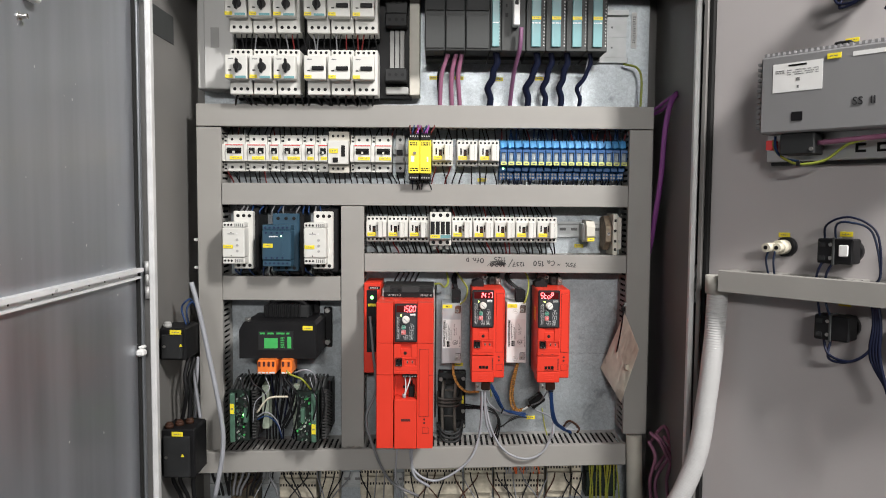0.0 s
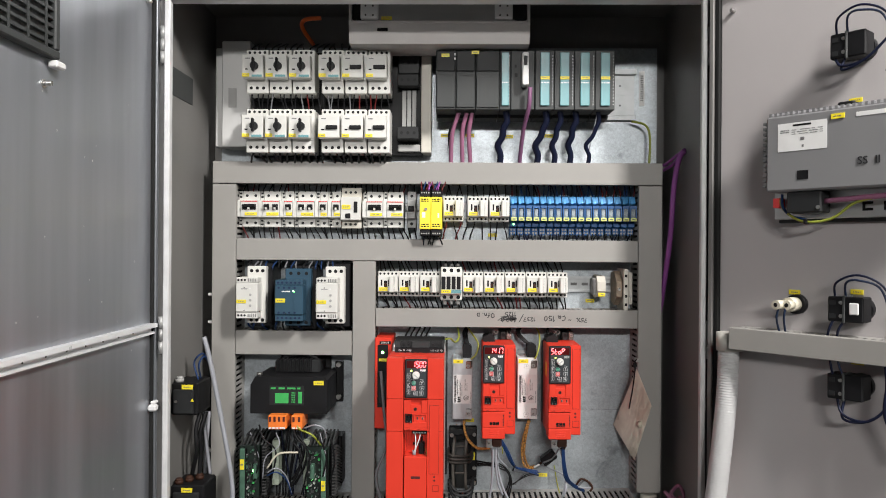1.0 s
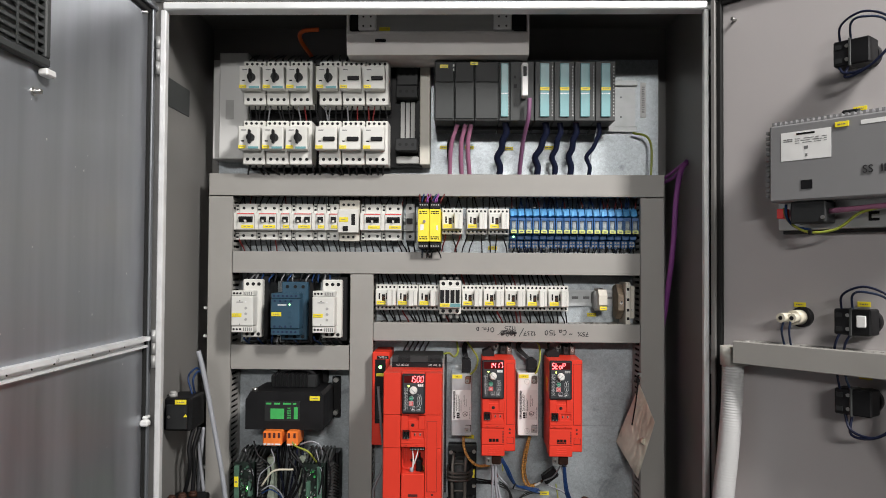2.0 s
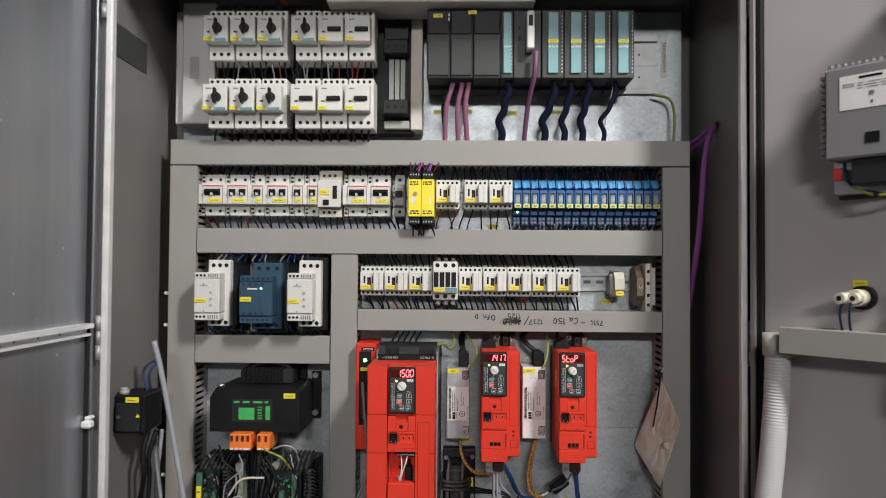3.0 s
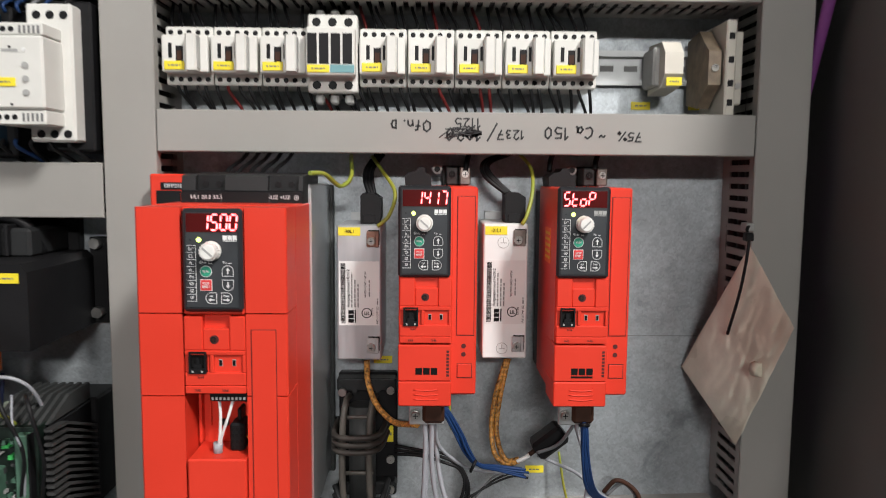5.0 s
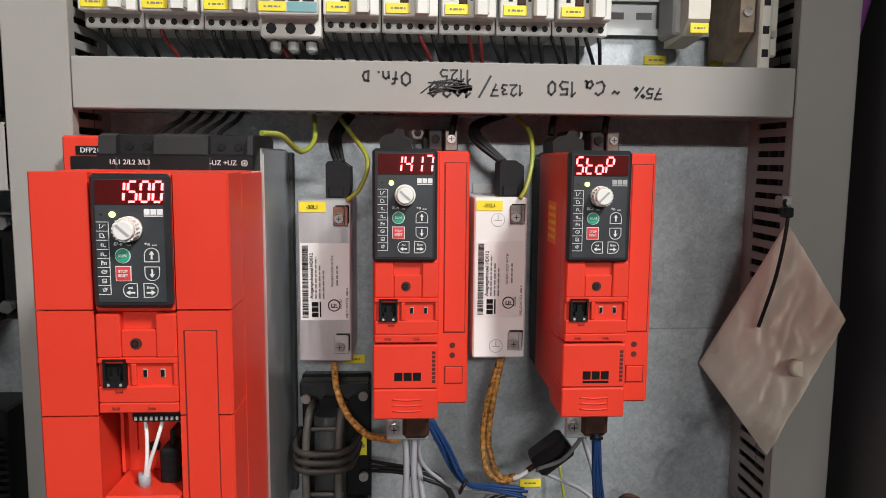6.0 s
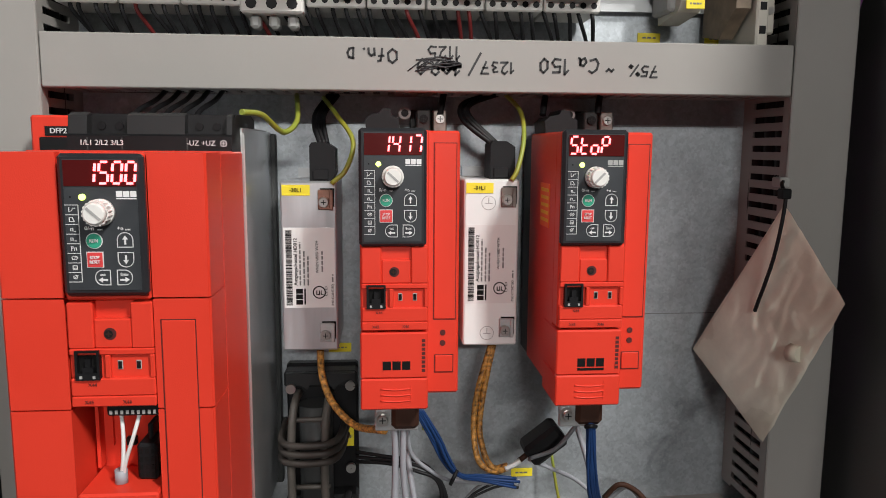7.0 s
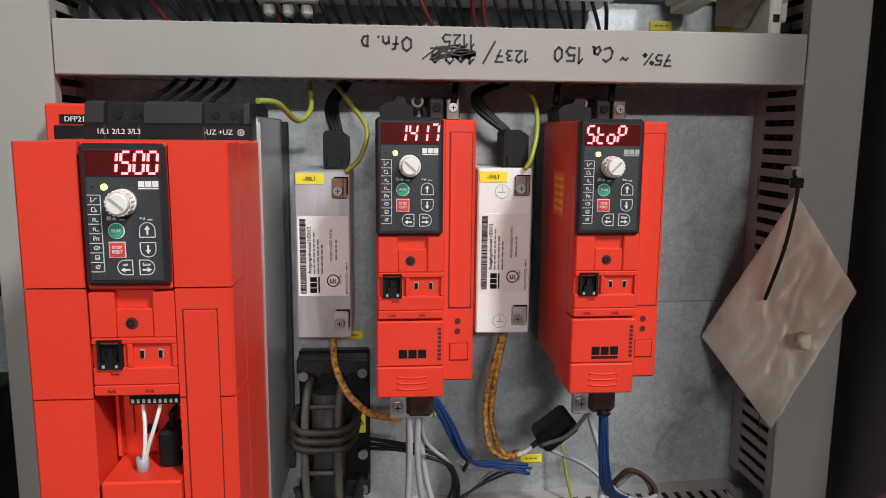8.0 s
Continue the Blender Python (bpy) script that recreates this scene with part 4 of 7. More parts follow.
part("switch", B(0.058, 0.080, -0.1635, -0.158, 0.024, 0.031, 0.001), BLACK, lamp)


# ---- frequency drives ----
SEGMENTS = {"0": "abcdef", "1": "bc", "4": "bcfg", "5": "acdfg", "7": "abc", "S": "acdfg", "t": "defg", "o": "cdeg", "P": "abefg"}


def seven_segments(ch, x, y, z):
    """Slanted display digit about 10 mm high."""
    g, w, h, t = Geo(), 0.0047, 0.0112, 0.0012
    spans = {"a": (0, h, w, h), "d": (0, 0, w, 0), "g": (0, h / 2, w, h / 2), "f": (0, h / 2, 0, h), "e": (0, 0, 0, h / 2), "b": (w, h / 2, w, h), "c": (w, 0, w, h / 2)}
    for k in SEGMENTS[ch]:
        x0, z0, x1, z1 = spans[k]
        if x0 == x1:
            z0, z1 = z0 + 0.0008, z1 - 0.0008
            q = [(x0 - t / 2, z0), (x0 + t / 2, z0), (x0 + t / 2, z1), (x0 - t / 2, z1)]
        else:
            q = [(x0 + 0.0007, z0 - t / 2), (x1 - 0.0007, z0 - t / 2), (x1 - 0.0007, z0 + t / 2), (x0 + 0.0007, z0 + t / 2)]
        g.prism([(x + a + 0.10 * b, z + b) for a, b in q], y - 0.0006, y, "y")
    return g


def outline(geo, pts, y, t=0.00028):
    """Thin raised line through points in the x, z plane."""
    for (xa, za), (xb, zb) in zip(pts, pts[1:]):
        ln = math.hypot(xb - xa, zb - za) or 1e-6
        dx, dz = (xb - xa) / ln * t / 2, (zb - za) / ln * t / 2
        geo.prism([(xa - dx - dz, za - dz + dx), (xb + dx - dz, zb + dz + dx), (xb + dx + dz, zb + dz - dx), (xa - dx + dz, za - dz - dx)], y - 0.0004, y, "y")
    return geo


PANELGREY = mat("keypad_panel_grey", (0.036, 0.040, 0.045), 0.42, vary=0.12, scale=60, fine=1800, bump=0.1, spec=0.35)
SYMBOLS = ([[(-.7, -.6), (-.7, .7)], [(-.7, -.5), (-.1, -.3), (.3, .5), (.8, .5)]], [[(-.7, -.6), (-.7, .6), (0, .6), (.5, -.6), (-.7, -.6)]], [[(-.5, -.5), (-.5, .3), (0, .3), (0, -.5)], [(.3, -.6), (.7, -.6)]], [[(-.6, -.5), (-.6, .3), (-.1, .3), (-.1, -.5)], [(.2, -.6), (.8, -.6)]], [[(-.6, -.6), (-.6, .6), (-.2, .5), (-.2, .1), (-.6, 0)], [(.1, -.5), (.1, .2), (.4, .2)], [(.6, -.5), (.6, .2)]], [[(-.7, .2), (-.2, .6), (.5, .5), (.7, 0), (.3, -.5), (-.5, -.4), (-.7, .2)], [(-.1, 0), (.3, .1)]], [[(-.5, -.6), (-.5, .6), (.5, .6), (.5, -.6), (-.5, -.6)], [(-.2, -.6), (-.2, -.1), (.2, -.1), (.2, -.6)]], [[(-.4, -.4), (-.5, .3), (.1, .6), (.5, .1), (.2, -.5), (-.4, -.4)], [(-.2, -.2), (.6, .6)]])


def keypad(parent, x, y, z, digits, w=0.0447, h=0.078, logo=LEGEND):
    """Black operator panel, its lower left corner at x, z and its back at y."""
    k = part("keypad", B(x, x + w, y - 0.0062, y, z, z + h, 0.002), KEYPAD, parent, "black operator keypad")
    f = y - 0.0066
    part("panel_face", B(x + 0.0032, x + w - 0.0032, f, y - 0.006, z + 0.0032, z + h - 0.0030, 0.0003), PANELGREY, k, "dark grey keypad face")
    part("display", B(x + w * 0.085, x + w * 0.925, f - 0.0004, f, z + h * 0.775, z + h * 0.955), DISPLAY, k, "dark red display window")
    for i, ch in enumerate(digits):
        part("digit", seven_segments(ch, x + w * (0.10 if digits == "StoP" else 0.33) + i * w * 0.157, f - 0.0004, z + h * 0.795), LEDRED, k, "lit red display digit")
    g = Geo()
    for i in range(3):
        g.box(x + w * (0.685 + 0.082 * i), x + w * (0.755 + 0.082 * i), f - 0.0004, f, z + h * 0.700, z + h * 0.742)
    g.box(x + w * 0.685, x + w * 0.919, f - 0.0004, f, z + h * 0.686, z + h * 0.694)
    part("logo", g, logo, k)
    part("lamp", Geo().cyl((x + w * 0.29, f, z + h * 0.70), (x + w * 0.29, f - 0.0008, z + h * 0.70), 0.0017, 10), LEDLIME, k, "lit lime status lamp")
    part("pinhole", Geo().cyl((x + w * 0.15, f, z + h * 0.70), (x + w * 0.15, f - 0.0002, z + h * 0.70), 0.0005, 8), INK, k)
    cx, cz = x + w * 0.50, z + h * 0.595
    kg = Geo().cyl((cx, f, cz), (cx, f - 0.003, cz), 0.0072, 26)
    n = 18
    rim = [(cx + (0.0070 if i % 2 else 0.0063) * math.cos(2 * math.pi * i / (2 * n)), cz + (0.0070 if i % 2 else 0.0063) * math.sin(2 * math.pi * i / (2 * n))) for i in range(2 * n)]
    kg.prism(rim, f - 0.009, f - 0.003, "y")
    kg.cyl((cx, f - 0.009, cz), (cx, f - 0.0115, cz), 0.0062, 24, 0.0050)
    kn = part("knob", kg, KNOB, k, "white rotary knob with ribbed rim")
    turn = radians(-42 if digits != "StoP" else 45)
    bar = [(-0.0046, -0.0007), (0.0046, -0.0007), (0.0046, 0.0007), (-0.0046, 0.0007)]
    part("pointer_slot", Geo().prism([(cx + a * math.cos(turn) - b * math.sin(turn), cz + a * math.sin(turn) + b * math.cos(turn)) for a, b in bar], f - 0.0118, f - 0.0114, "y"), MIDGREY, kn)
    rx, rz = x + w * 0.40, z + h * 0.395
    rk = part("run_key", Geo().cyl((rx, f, rz), (rx, f - 0.0004, rz), 0.0043, 24), LEGEND, k, "green run key with white ring")
    part("key_face", Geo().cyl((rx, f - 0.0004, rz), (rx, f - 0.0007, rz), 0.0039, 24), GREENKEY, rk)
    words("key_text", "RUN", 0.0026, (rx, f - 0.0010, rz), LEGEND, rk, squeeze=0.85)
    rz = z + h * 0.262
    sk = part("stop_key", B(rx - 0.0043, rx + 0.0043, f - 0.0004, f, rz - 0.0043, rz + 0.0043), LEGEND, k, "red stop key with white edge")
    part("key_face", B(rx - 0.0039, rx + 0.0039, f - 0.0007, f - 0.0004, rz - 0.0039, rz + 0.0039), REDKEY, sk)
    words("key_text", "STOP\nRESET", 0.0024, (rx, f - 0.0010, rz), LEGEND, sk, squeeze=0.85)
    for kx, kz, a, txt in ((0.76, 0.40, 0, ""), (0.76, 0.262, 180, ""), (0.48, 0.135, 90, "out"), (0.735, 0.135, -90, "Enter")):
        cx, cz = x + w * kx, z + h * kz
        ca, sa = math.cos(radians(a)), math.sin(radians(a))
        arch = [(-0.0040, -0.0038)] + [(0.0040 * math.cos(math.pi * (1 - i / 10)), 0.0002 + 0.0038 * math.sin(math.pi * (1 - i / 10))) for i in range(11)] + [(0.0040, -0.0038), (-0.0040, -0.0038)]
        g = outline(Geo(), [(cx + p * ca - q * sa, cz + p * sa + q * ca) for p, q in arch], f, 0.0004)
        drop = -0.0013 if txt else 0.0
        rot = [(ca * px - sa * pz, sa * px + ca * pz + drop) for px, pz in ((-0.00045, -0.0024), (0.00045, -0.0024), (0.00045, 0.0003), (0.0014, 0.0003), (0, 0.0024), (-0.0014, 0.0003), (-0.00045, 0.0003))]
        g.prism([(cx + p, cz + q) for p, q in rot], f - 0.0004, f, "y")
        ak = part("arrow_key", g, LEGEND, k, "outlined arrow key")
        if txt:
            words("key_text", txt, 0.0024, (cx, f - 0.0002, cz + 0.0016), LEGEND, ak, squeeze=0.8)
    a, b = x + w * 0.085, x + w * 0.235
    z0, dz = z + h * 0.105, h * 0.0675
    g = outline(Geo(), [(b, z0), (b, z0 + 8 * dz)], f, 0.0003)
    for i in range(9):
        outline(g, [(a, z0 + i * dz), (b, z0 + i * dz)], f, 0.0003)
    part("symbol_column", g, LEGEND, k, "ruled column of symbols")
    for i, shape in enumerate(SYMBOLS):
        g = Geo()
        for line in shape:
            outline(g, [((a + b) / 2 + p * 0.0021, z0 + (7.5 - i) * dz + q * 0.0018) for p, q in line], f, 0.00032)
        part("symbol", g, LEGEND, k)
    words("scale_text", "0/-n", 0.0030, (x + w * 0.35, f - 0.0002, z + h * 0.482), LEGEND, k)
    words("scale_text", "max", 0.0016, (x + w * 0.475, f - 0.0002, z + h * 0.475), LEGEND, k)
    words("scale_text", "+n", 0.0030, (x + w * 0.71, f - 0.0002, z + h * 0.482), LEGEND, k)
    words("scale_text", "max", 0.0016, (x + w * 0.80, f - 0.0002, z + h * 0.475), LEGEND, k)
    return k


def service_block(ob, x, w, y, z, h):
    """Red block under the keypad with recess, screw, phone socket and two small ports."""
    part("cheek", Geo().box(x, x + w * 0.30, y - 0.003, y + 0.01, z + h * 0.56, z + h, 0.0008), RED, ob)
    part("cheek", Geo().box(x + w * 0.74, x + w, y - 0.003, y + 0.01, z + h * 0.56, z + h, 0.0008), RED, ob)
    part("lower_lip", Geo().box(x, x + w, y - 0.003, y + 0.01, z, z + h * 0.10, 0.0006), RED, ob)
    part("middle_lip", Geo().box(x, x + w, y - 0.003, y + 0.01, z + h * 0.1015, z + h * 0.275, 0.0008), RED, ob)
    part("service_block", Geo().box(x, x + w, y - 0.0006, y + 0.01, z + h * 0.275, z + h * 0.56).box(x, x + w, y - 0.003, y - 0.0006, z + h * 0.50, z + h * 0.56, 0.0006).box(x + w * 0.41, x + w * 0.48, y - 0.003, y - 0.0006, z + h * 0.275, z + h * 0.50, 0.0006).box(x + w * 0.94, x + w, y - 0.003, y - 0.0006, z + h * 0.275, z + h * 0.50, 0.0006), RED, ob)
    part("recess_back", B(x + w * 0.30, x + w * 0.74, y + 0.003, y + 0.01, z + h * 0.56, z + h), RED, ob)
    part("recess_ledge", B(x + w * 0.30, x + w * 0.74, y - 0.0022, y + 0.003, z + h * 0.56, z + h * 0.84, 0.0008), RED, ob)
    c = (x + w * 0.49, z + h * 0.70)
    s = part("fixing_hole", Geo().cyl((c[0], y - 0.0021, c[1]), (c[0], y - 0.0025, c[1]), 0.0034, 20), DARKRED, ob, "dark screw hole")
    part("screw", Geo().cyl((c[0] - 0.0006, y - 0.0025, c[1]), (c[0] - 0.0006, y - 0.0029, c[1]), 0.0023, 14), BLACK, s)
    part("screw_cross", Geo().box(c[0] - 0.0022, c[0] + 0.0010, y - 0.0031, y - 0.0029, c[1] - 0.0003, c[1] + 0.0003).box(c[0] - 0.0009, c[0] - 0.0003, y - 0.0031, y - 0.0029, c[1] - 0.0015, c[1] + 0.0015), BROWNC, s)
    a, b = x + w * 0.075, x + w * 0.36
    z0, z1 = z + h * 0.265, z + h * 0.548
    p = part("phone_socket", Geo().box(a, a + 0.0013, y - 0.0046, y - 0.0006, z0, z1).box(b - 0.0013, b, y - 0.0046, y - 0.0006, z0, z1).box(a + 0.0013, b - 0.0013, y - 0.0046, y - 0.0006, z1 - 0.0012, z1).box(a + 0.0013, b - 0.0013, y - 0.0046, y - 0.0006, z0, z0 + (z1 - z0) * 0.24), BLACK, ob, "black modular phone socket")
    part("cavity", B(a + 0.0013, b - 0.0013, y - 0.0010, y - 0.0006, z0 + (z1 - z0) * 0.24, z1 - 0.0012), INK, p)
    m = (a + b) / 2
    part("tongue", Geo().box(m - 0.0030, m + 0.0030, y - 0.0040, y - 0.0010, z0 + (z1 - z0) * 0.24, z0 + (z1 - z0) * 0.42).box(m - 0.0014, m + 0.0014, y - 0.0034, y - 0.0010, z0 + (z1 - z0) * 0.42, z0 + (z1 - z0) * 0.70), BLACK, p)
    part("contact", Geo().box(m - 0.0042, m - 0.0028, y - 0.0049, y - 0.0046, z0 + 0.0010, z0 + 0.0026).box(m + 0.0028, m + 0.0042, y - 0.0049, y - 0.0046, z0 + 0.0010, z0 + 0.0026), MIDGREY, p)
    for k in (0.58, 0.80):
        q = part("port", B(x + w * k - 0.0014, x + w * k + 0.0014, y - 0.0010, y - 0.0005, z + h * 0.350, z + h * 0.440, 0.0002), MIDGREY, ob, "small pin port")
        part("pin_slot", B(x + w * k - 0.0010, x + w * k + 0.0010, y - 0.0013, y - 0.0010, z + h * 0.360, z + h * 0.430), INK, q)
    for txt, k, q in (("X44", 0.26, 0.215), ("X45", 0.21, 0.045), ("X46", 0.66, 0.045)):
        words("socket_mark", txt, 0.0028, (x + w * k, y - 0.0030, z + h * q), DARKRED, ob)


def framed_door(ob, name, x0, x1, y, z0, z1):
    """Moulded door with a dark gap line round it."""
    d = part(name, B(x0, x1, y - 0.0008, y + 0.001, z0, z1, 0.0004), RED, ob)
    g = Geo()
    outline(g, [(x0 - 0.0003, z0 - 0.0003), (x1 + 0.0003, z0 - 0.0003), (x1 + 0.0003, z1 + 0.0003), (x0 - 0.0003, z1 + 0.0003), (x0 - 0.0003, z0 - 0.0003)], y, 0.0005)
    part("gap", g, DARKRED, d, "dark gap line")


def small_drive(x, digits, logo, state):
    ob = thing("frequency_drive", (x, 0, 1.076), "small red frequency drive with lit display" + state, "frequency drive", "frequency drives")
    W, H = 0.068, 0.191
    part("back_housing", B(0.001, W - 0.001, -0.06, -0.012, 0.006, H - 0.004, 0.001), DARKG, ob)
    part("housing", B(0, W, -0.136, -0.045, 0.0055, H, 0.0015), RED, ob)
    part("front", B(-0.0004, 0.046, -0.150, -0.136, 0.056, H, 0.001), RED, ob)
    part("lower_cover", Geo().box(-0.0006, 0.0455, -0.153, -0.110, 0.0225, 0.0545, 0.0010).box(-0.0006, 0.0455, -0.153, -0.110, 0.0, 0.0220, 0.0010), RED, ob)
    g = Geo()
    for i in range(3):
        g.tube([(0.013, -0.1532, 0.0150 - i * 0.0042), (0.0235, -0.1532, 0.0142 - i * 0.0042), (0.034, -0.1532, 0.0150 - i * 0.0042)], 0.0006, 5, 4)
    g.box(0.0335, 0.0341, -0.1534, -0.153, 0.005, 0.018)
    part("grip_rib", g, RED, ob)
    framed_door(ob, "side_door", 0.0505, 0.0655, -0.136, 0.060, 0.1825)
    framed_door(ob, "square_door", 0.0515, 0.0640, -0.136, 0.0215, 0.0335)
    for q in (0.0500, 0.0425):
        part("pin_hole", Geo().cyl((0.0568, -0.136, q), (0.0568, -0.1365, q), 0.0021, 12), DARKRED, ob)
    g = Geo()
    for i in range(3):
        g.box(0.0145 + i * 0.0066, 0.0202 + i * 0.0066, -0.1533, -0.153, 0.0285, 0.0345)
    if state:
        g.box(0.0145, 0.0334, -0.1533, -0.153, 0.0258, 0.0275)
    part("logo", g, INK, ob, "black brand blocks")
    g = Geo()
    for i in range(8):
        g.box(0.0412, 0.0436, -0.1532, -0.153, 0.0268 + i * 0.0030, 0.0289 + i * 0.0030)
    part("logo", g, DARKRED, ob, "upright dark lettering blocks")
    service_block(ob, 0.0005, 0.045, -0.150, 0.0562, 0.0575)
    keypad(ob, -0.0007, -0.150, 0.1142, digits, logo=logo)
    part("terminal_top", Geo().prism([(0.003, H), (0.002, H + 0.009), (0.006, H + 0.0125), (0.013, H + 0.0140), (0.015, H + 0.0175), (0.021, H + 0.0170), (0.022, H + 0.0120), (0.027, H + 0.0100), (0.0275, H)], -0.085, -0.045, "y"), BLACK, ob, "black supply plug")
    part("ring_terminal", Geo().cyl((0.033, -0.03, H + 0.016), (0.033, -0.036, H + 0.016), 0.0050, 18), MIDGREY, ob, "grey ring terminal")
    part("ring_core", Geo().cyl((0.033, -0.036, H + 0.016), (0.033, -0.0366, H + 0.016), 0.0030, 14), BLACK, ob)
    for cx in (0.0475, 0.0605):
        c = part("clamp_tab", Geo().box(cx - 0.0055, cx + 0.0055, -0.05, -0.02, H + 0.001, H + 0.018, 0.001), CHAR if cx < 0.06 else TAB, ob)
        part("clamp_screw", Geo().cyl((cx, -0.05, H + 0.011), (cx, -0.053, H + 0.011), 0.0034, 14), BLACK if cx < 0.06 else NICKEL, c)
        part("screw_slot", Geo().box(cx - 0.0022, cx + 0.0022, -0.0535, -0.053, H + 0.0107, H + 0.0113).box(cx - 0.0003, cx + 0.0003, -0.0535, -0.053, H + 0.0088, H + 0.0132), DARKG, c)
    part("back_bracket", B(0.038, 0.066, -0.014, -0.004, H - 0.002, H + 0.020, 0.001), CHAR, ob)
    part("shield_clamp", Geo().box(0.0085, 0.0400, -0.130, -0.126, -0.0245, 0.002, 0.001).box(0.0085, 0.0400, -0.126, -0.05, -0.0045, -0.0005), ZINC, ob, "zinc shield clamp plate")
    cs = part("clamp_screw", Geo().cyl((0.0142, -0.130, -0.0148), (0.0142, -0.1315, -0.0148), 0.0056, 20).cyl((0.0142, -0.1315, -0.0148), (0.0142, -0.1345, -0.0148), 0.0040, 16, 0.0032), NICKEL, ob)
    part("slot", Geo().box(0.0118, 0.0166, -0.1348, -0.1344, -0.0152, -0.0144).box(0.0138, 0.0146, -0.1348, -0.1344, -0.0172, -0.0124), DARKG, cs)
    part("cable_clamp", B(0.0205, 0.0405, -0.134, -0.100, -0.0225, -0.0035, 0.003), BROWNC, ob, "brown cable clamp")
    if state:
        wl = part("warning_label", B(-0.0006, 0.0, -0.118, -0.088, 0.122, 0.154), ORANGE, ob, "orange warning label")
        g = Geo()
        for i in range(5):
            g.box(-0.0009, -0.0006, -0.116, -0.092, 0.126 + i * 0.0055, 0.1285 + i * 0.0055)
        part("print", g, YELLOW, wl)
    return ob


small_drive(0.0995, "1417", LEGEND, "")
small_drive(0.2350, "StoP", MIDGREY, ", stopped")

SHEEN = mat("smooth_sheet_steel", (0.74, 0.75, 0.76), 0.34, 1.0, vary=0.06, scale=7, fine=500, bump=0.03, stretch=(3, 3, 0.5), rvary=0.06)
bd = thing("frequency_drive", (-0.0905, 0, 0.964), "large red frequency drive with open wiring bay", "frequency drive", "frequency drives")
W = 0.107
part("heat_sink_body", B(0.002, W + 0.0045, -0.131, -0.010, 0.0, 0.304, 0.001), SHEEN, bd, "smooth bare sheet steel body")
part("bright_edge", B(W + 0.0037, W + 0.0052, -0.1312, -0.1285, 0.0, 0.300), ALU, bd, "bright folded sheet edge")
part("back_plate", B(-0.004, W + 0.0085, -0.010, -0.002, -0.006, 0.302, 0.001), CHAR, bd)
part("housing", Geo().box(0, W + 0.0035, -0.200, -0.1315, 0.0, 0.2885, 0.0015), RED, bd)
for z0, z1 in ((0.0, 0.1455), (0.1465, 0.2085), (0.2095, 0.288)):
    part("front_panel", Geo().prism([(0.0, -0.200), (-0.0008, -0.2335), (0.0006, -0.235), (0.0325, -0.235), (0.0325, -0.200)], z0, z1, "z"), RED, bd)
    part("front_panel", Geo().prism([(0.0795, -0.200), (0.0795, -0.235), (W + 0.0022, -0.235), (W + 0.0034, -0.2335), (W + 0.0035, -0.200)], z0, z1, "z"), RED, bd)
framed_door(bd, "side_door", 0.0835, 0.1015, -0.235, 0.064, 0.1965)
framed_door(bd, "square_door", 0.0905, 0.1015, -0.235, 0.030, 0.041)
for q in (0.058, 0.051):
    part("pin_hole", Geo().cyl((0.0935, -0.235, q), (0.0935, -0.2355, q), 0.0020, 12), DARKRED, bd)
part("front_panel", B(0.0335, 0.0785, -0.235, -0.200, 0.208, 0.288, 0.0012), RED, bd)
part("service_front", B(0.0335, 0.0785, -0.225, -0.200, 0.148, 0.207, 0.0006), RED, bd)
service_block(bd, 0.0335, 0.0455, -0.233, 0.148, 0.059)
keypad(bd, 0.0352, -0.235, 0.2115, "1500", w=0.0440, h=0.0760)
part("lower_cover", Geo().box(0.0345, 0.0785, -0.239, -0.200, 0.0, 0.098, 0.0012), RED, bd)
part("lower_logo", B(0.048, 0.066, -0.2394, -0.239, 0.055, 0.060), DARKRED, bd)
ts = part("terminal_strip", Geo().box(0.050, 0.079, -0.231, -0.202, 0.1405, 0.1475, 0.001), BLACK, bd, "black plug terminal strip")
g = Geo()
for i in range(9):
    g.box(0.0515 + i * 0.003, 0.0530 + i * 0.003, -0.2314, -0.2309, 0.1418, 0.1440)
part("clamp_hole", g, MIDGREY, ts)
it = part("inner_terminal", Geo().box(0.062, 0.0735, -0.222, -0.201, 0.098, 0.120, 0.0015).box(0.0665, 0.0695, -0.215, -0.201, 0.120, 0.130, 0.001), BLACK, bd)
g = Geo()
for i in range(3):
    for j in range(4):
        g.box(0.0635 + i * 0.0034, 0.0655 + i * 0.0034, -0.2224, -0.222, 0.100 + j * 0.0048, 0.1028 + j * 0.0048)
part("plug_hole", g, INK, it)
part("bay_rib", Geo().box(0.0345, 0.0365, -0.208, -0.200, 0.100, 0.146).box(0.041, 0.0425, -0.203, -0.200, 0.112, 0.146).box(0.047, 0.0485, -0.203, -0.200, 0.112, 0.146), RED, bd)
part("bay_socket", B(0.050, 0.056, -0.204, -0.200, 0.112, 0.117, 0.0005), BLACK, bd)
for pts, r in ((((0.0545, -0.222, 0.142), (0.0565, -0.226, 0.128), (0.0560, -0.227, 0.113), (0.0530, -0.224, 0.100)), 0.0012), (((0.0665, -0.224, 0.142), (0.0630, -0.228, 0.128), (0.0575, -0.227, 0.112), (0.0545, -0.224, 0.100)), 0.0012)):
    part("white_wire", Geo().tube(pts, r, 7, 6), PAPER, bd, "thin white control wire")
part("cable_end", Geo().cyl((0.0535, -0.224, 0.0965), (0.0535, -0.224, 0.106), 0.0036, 14), WHITEC, bd, "pale cable sheath end")
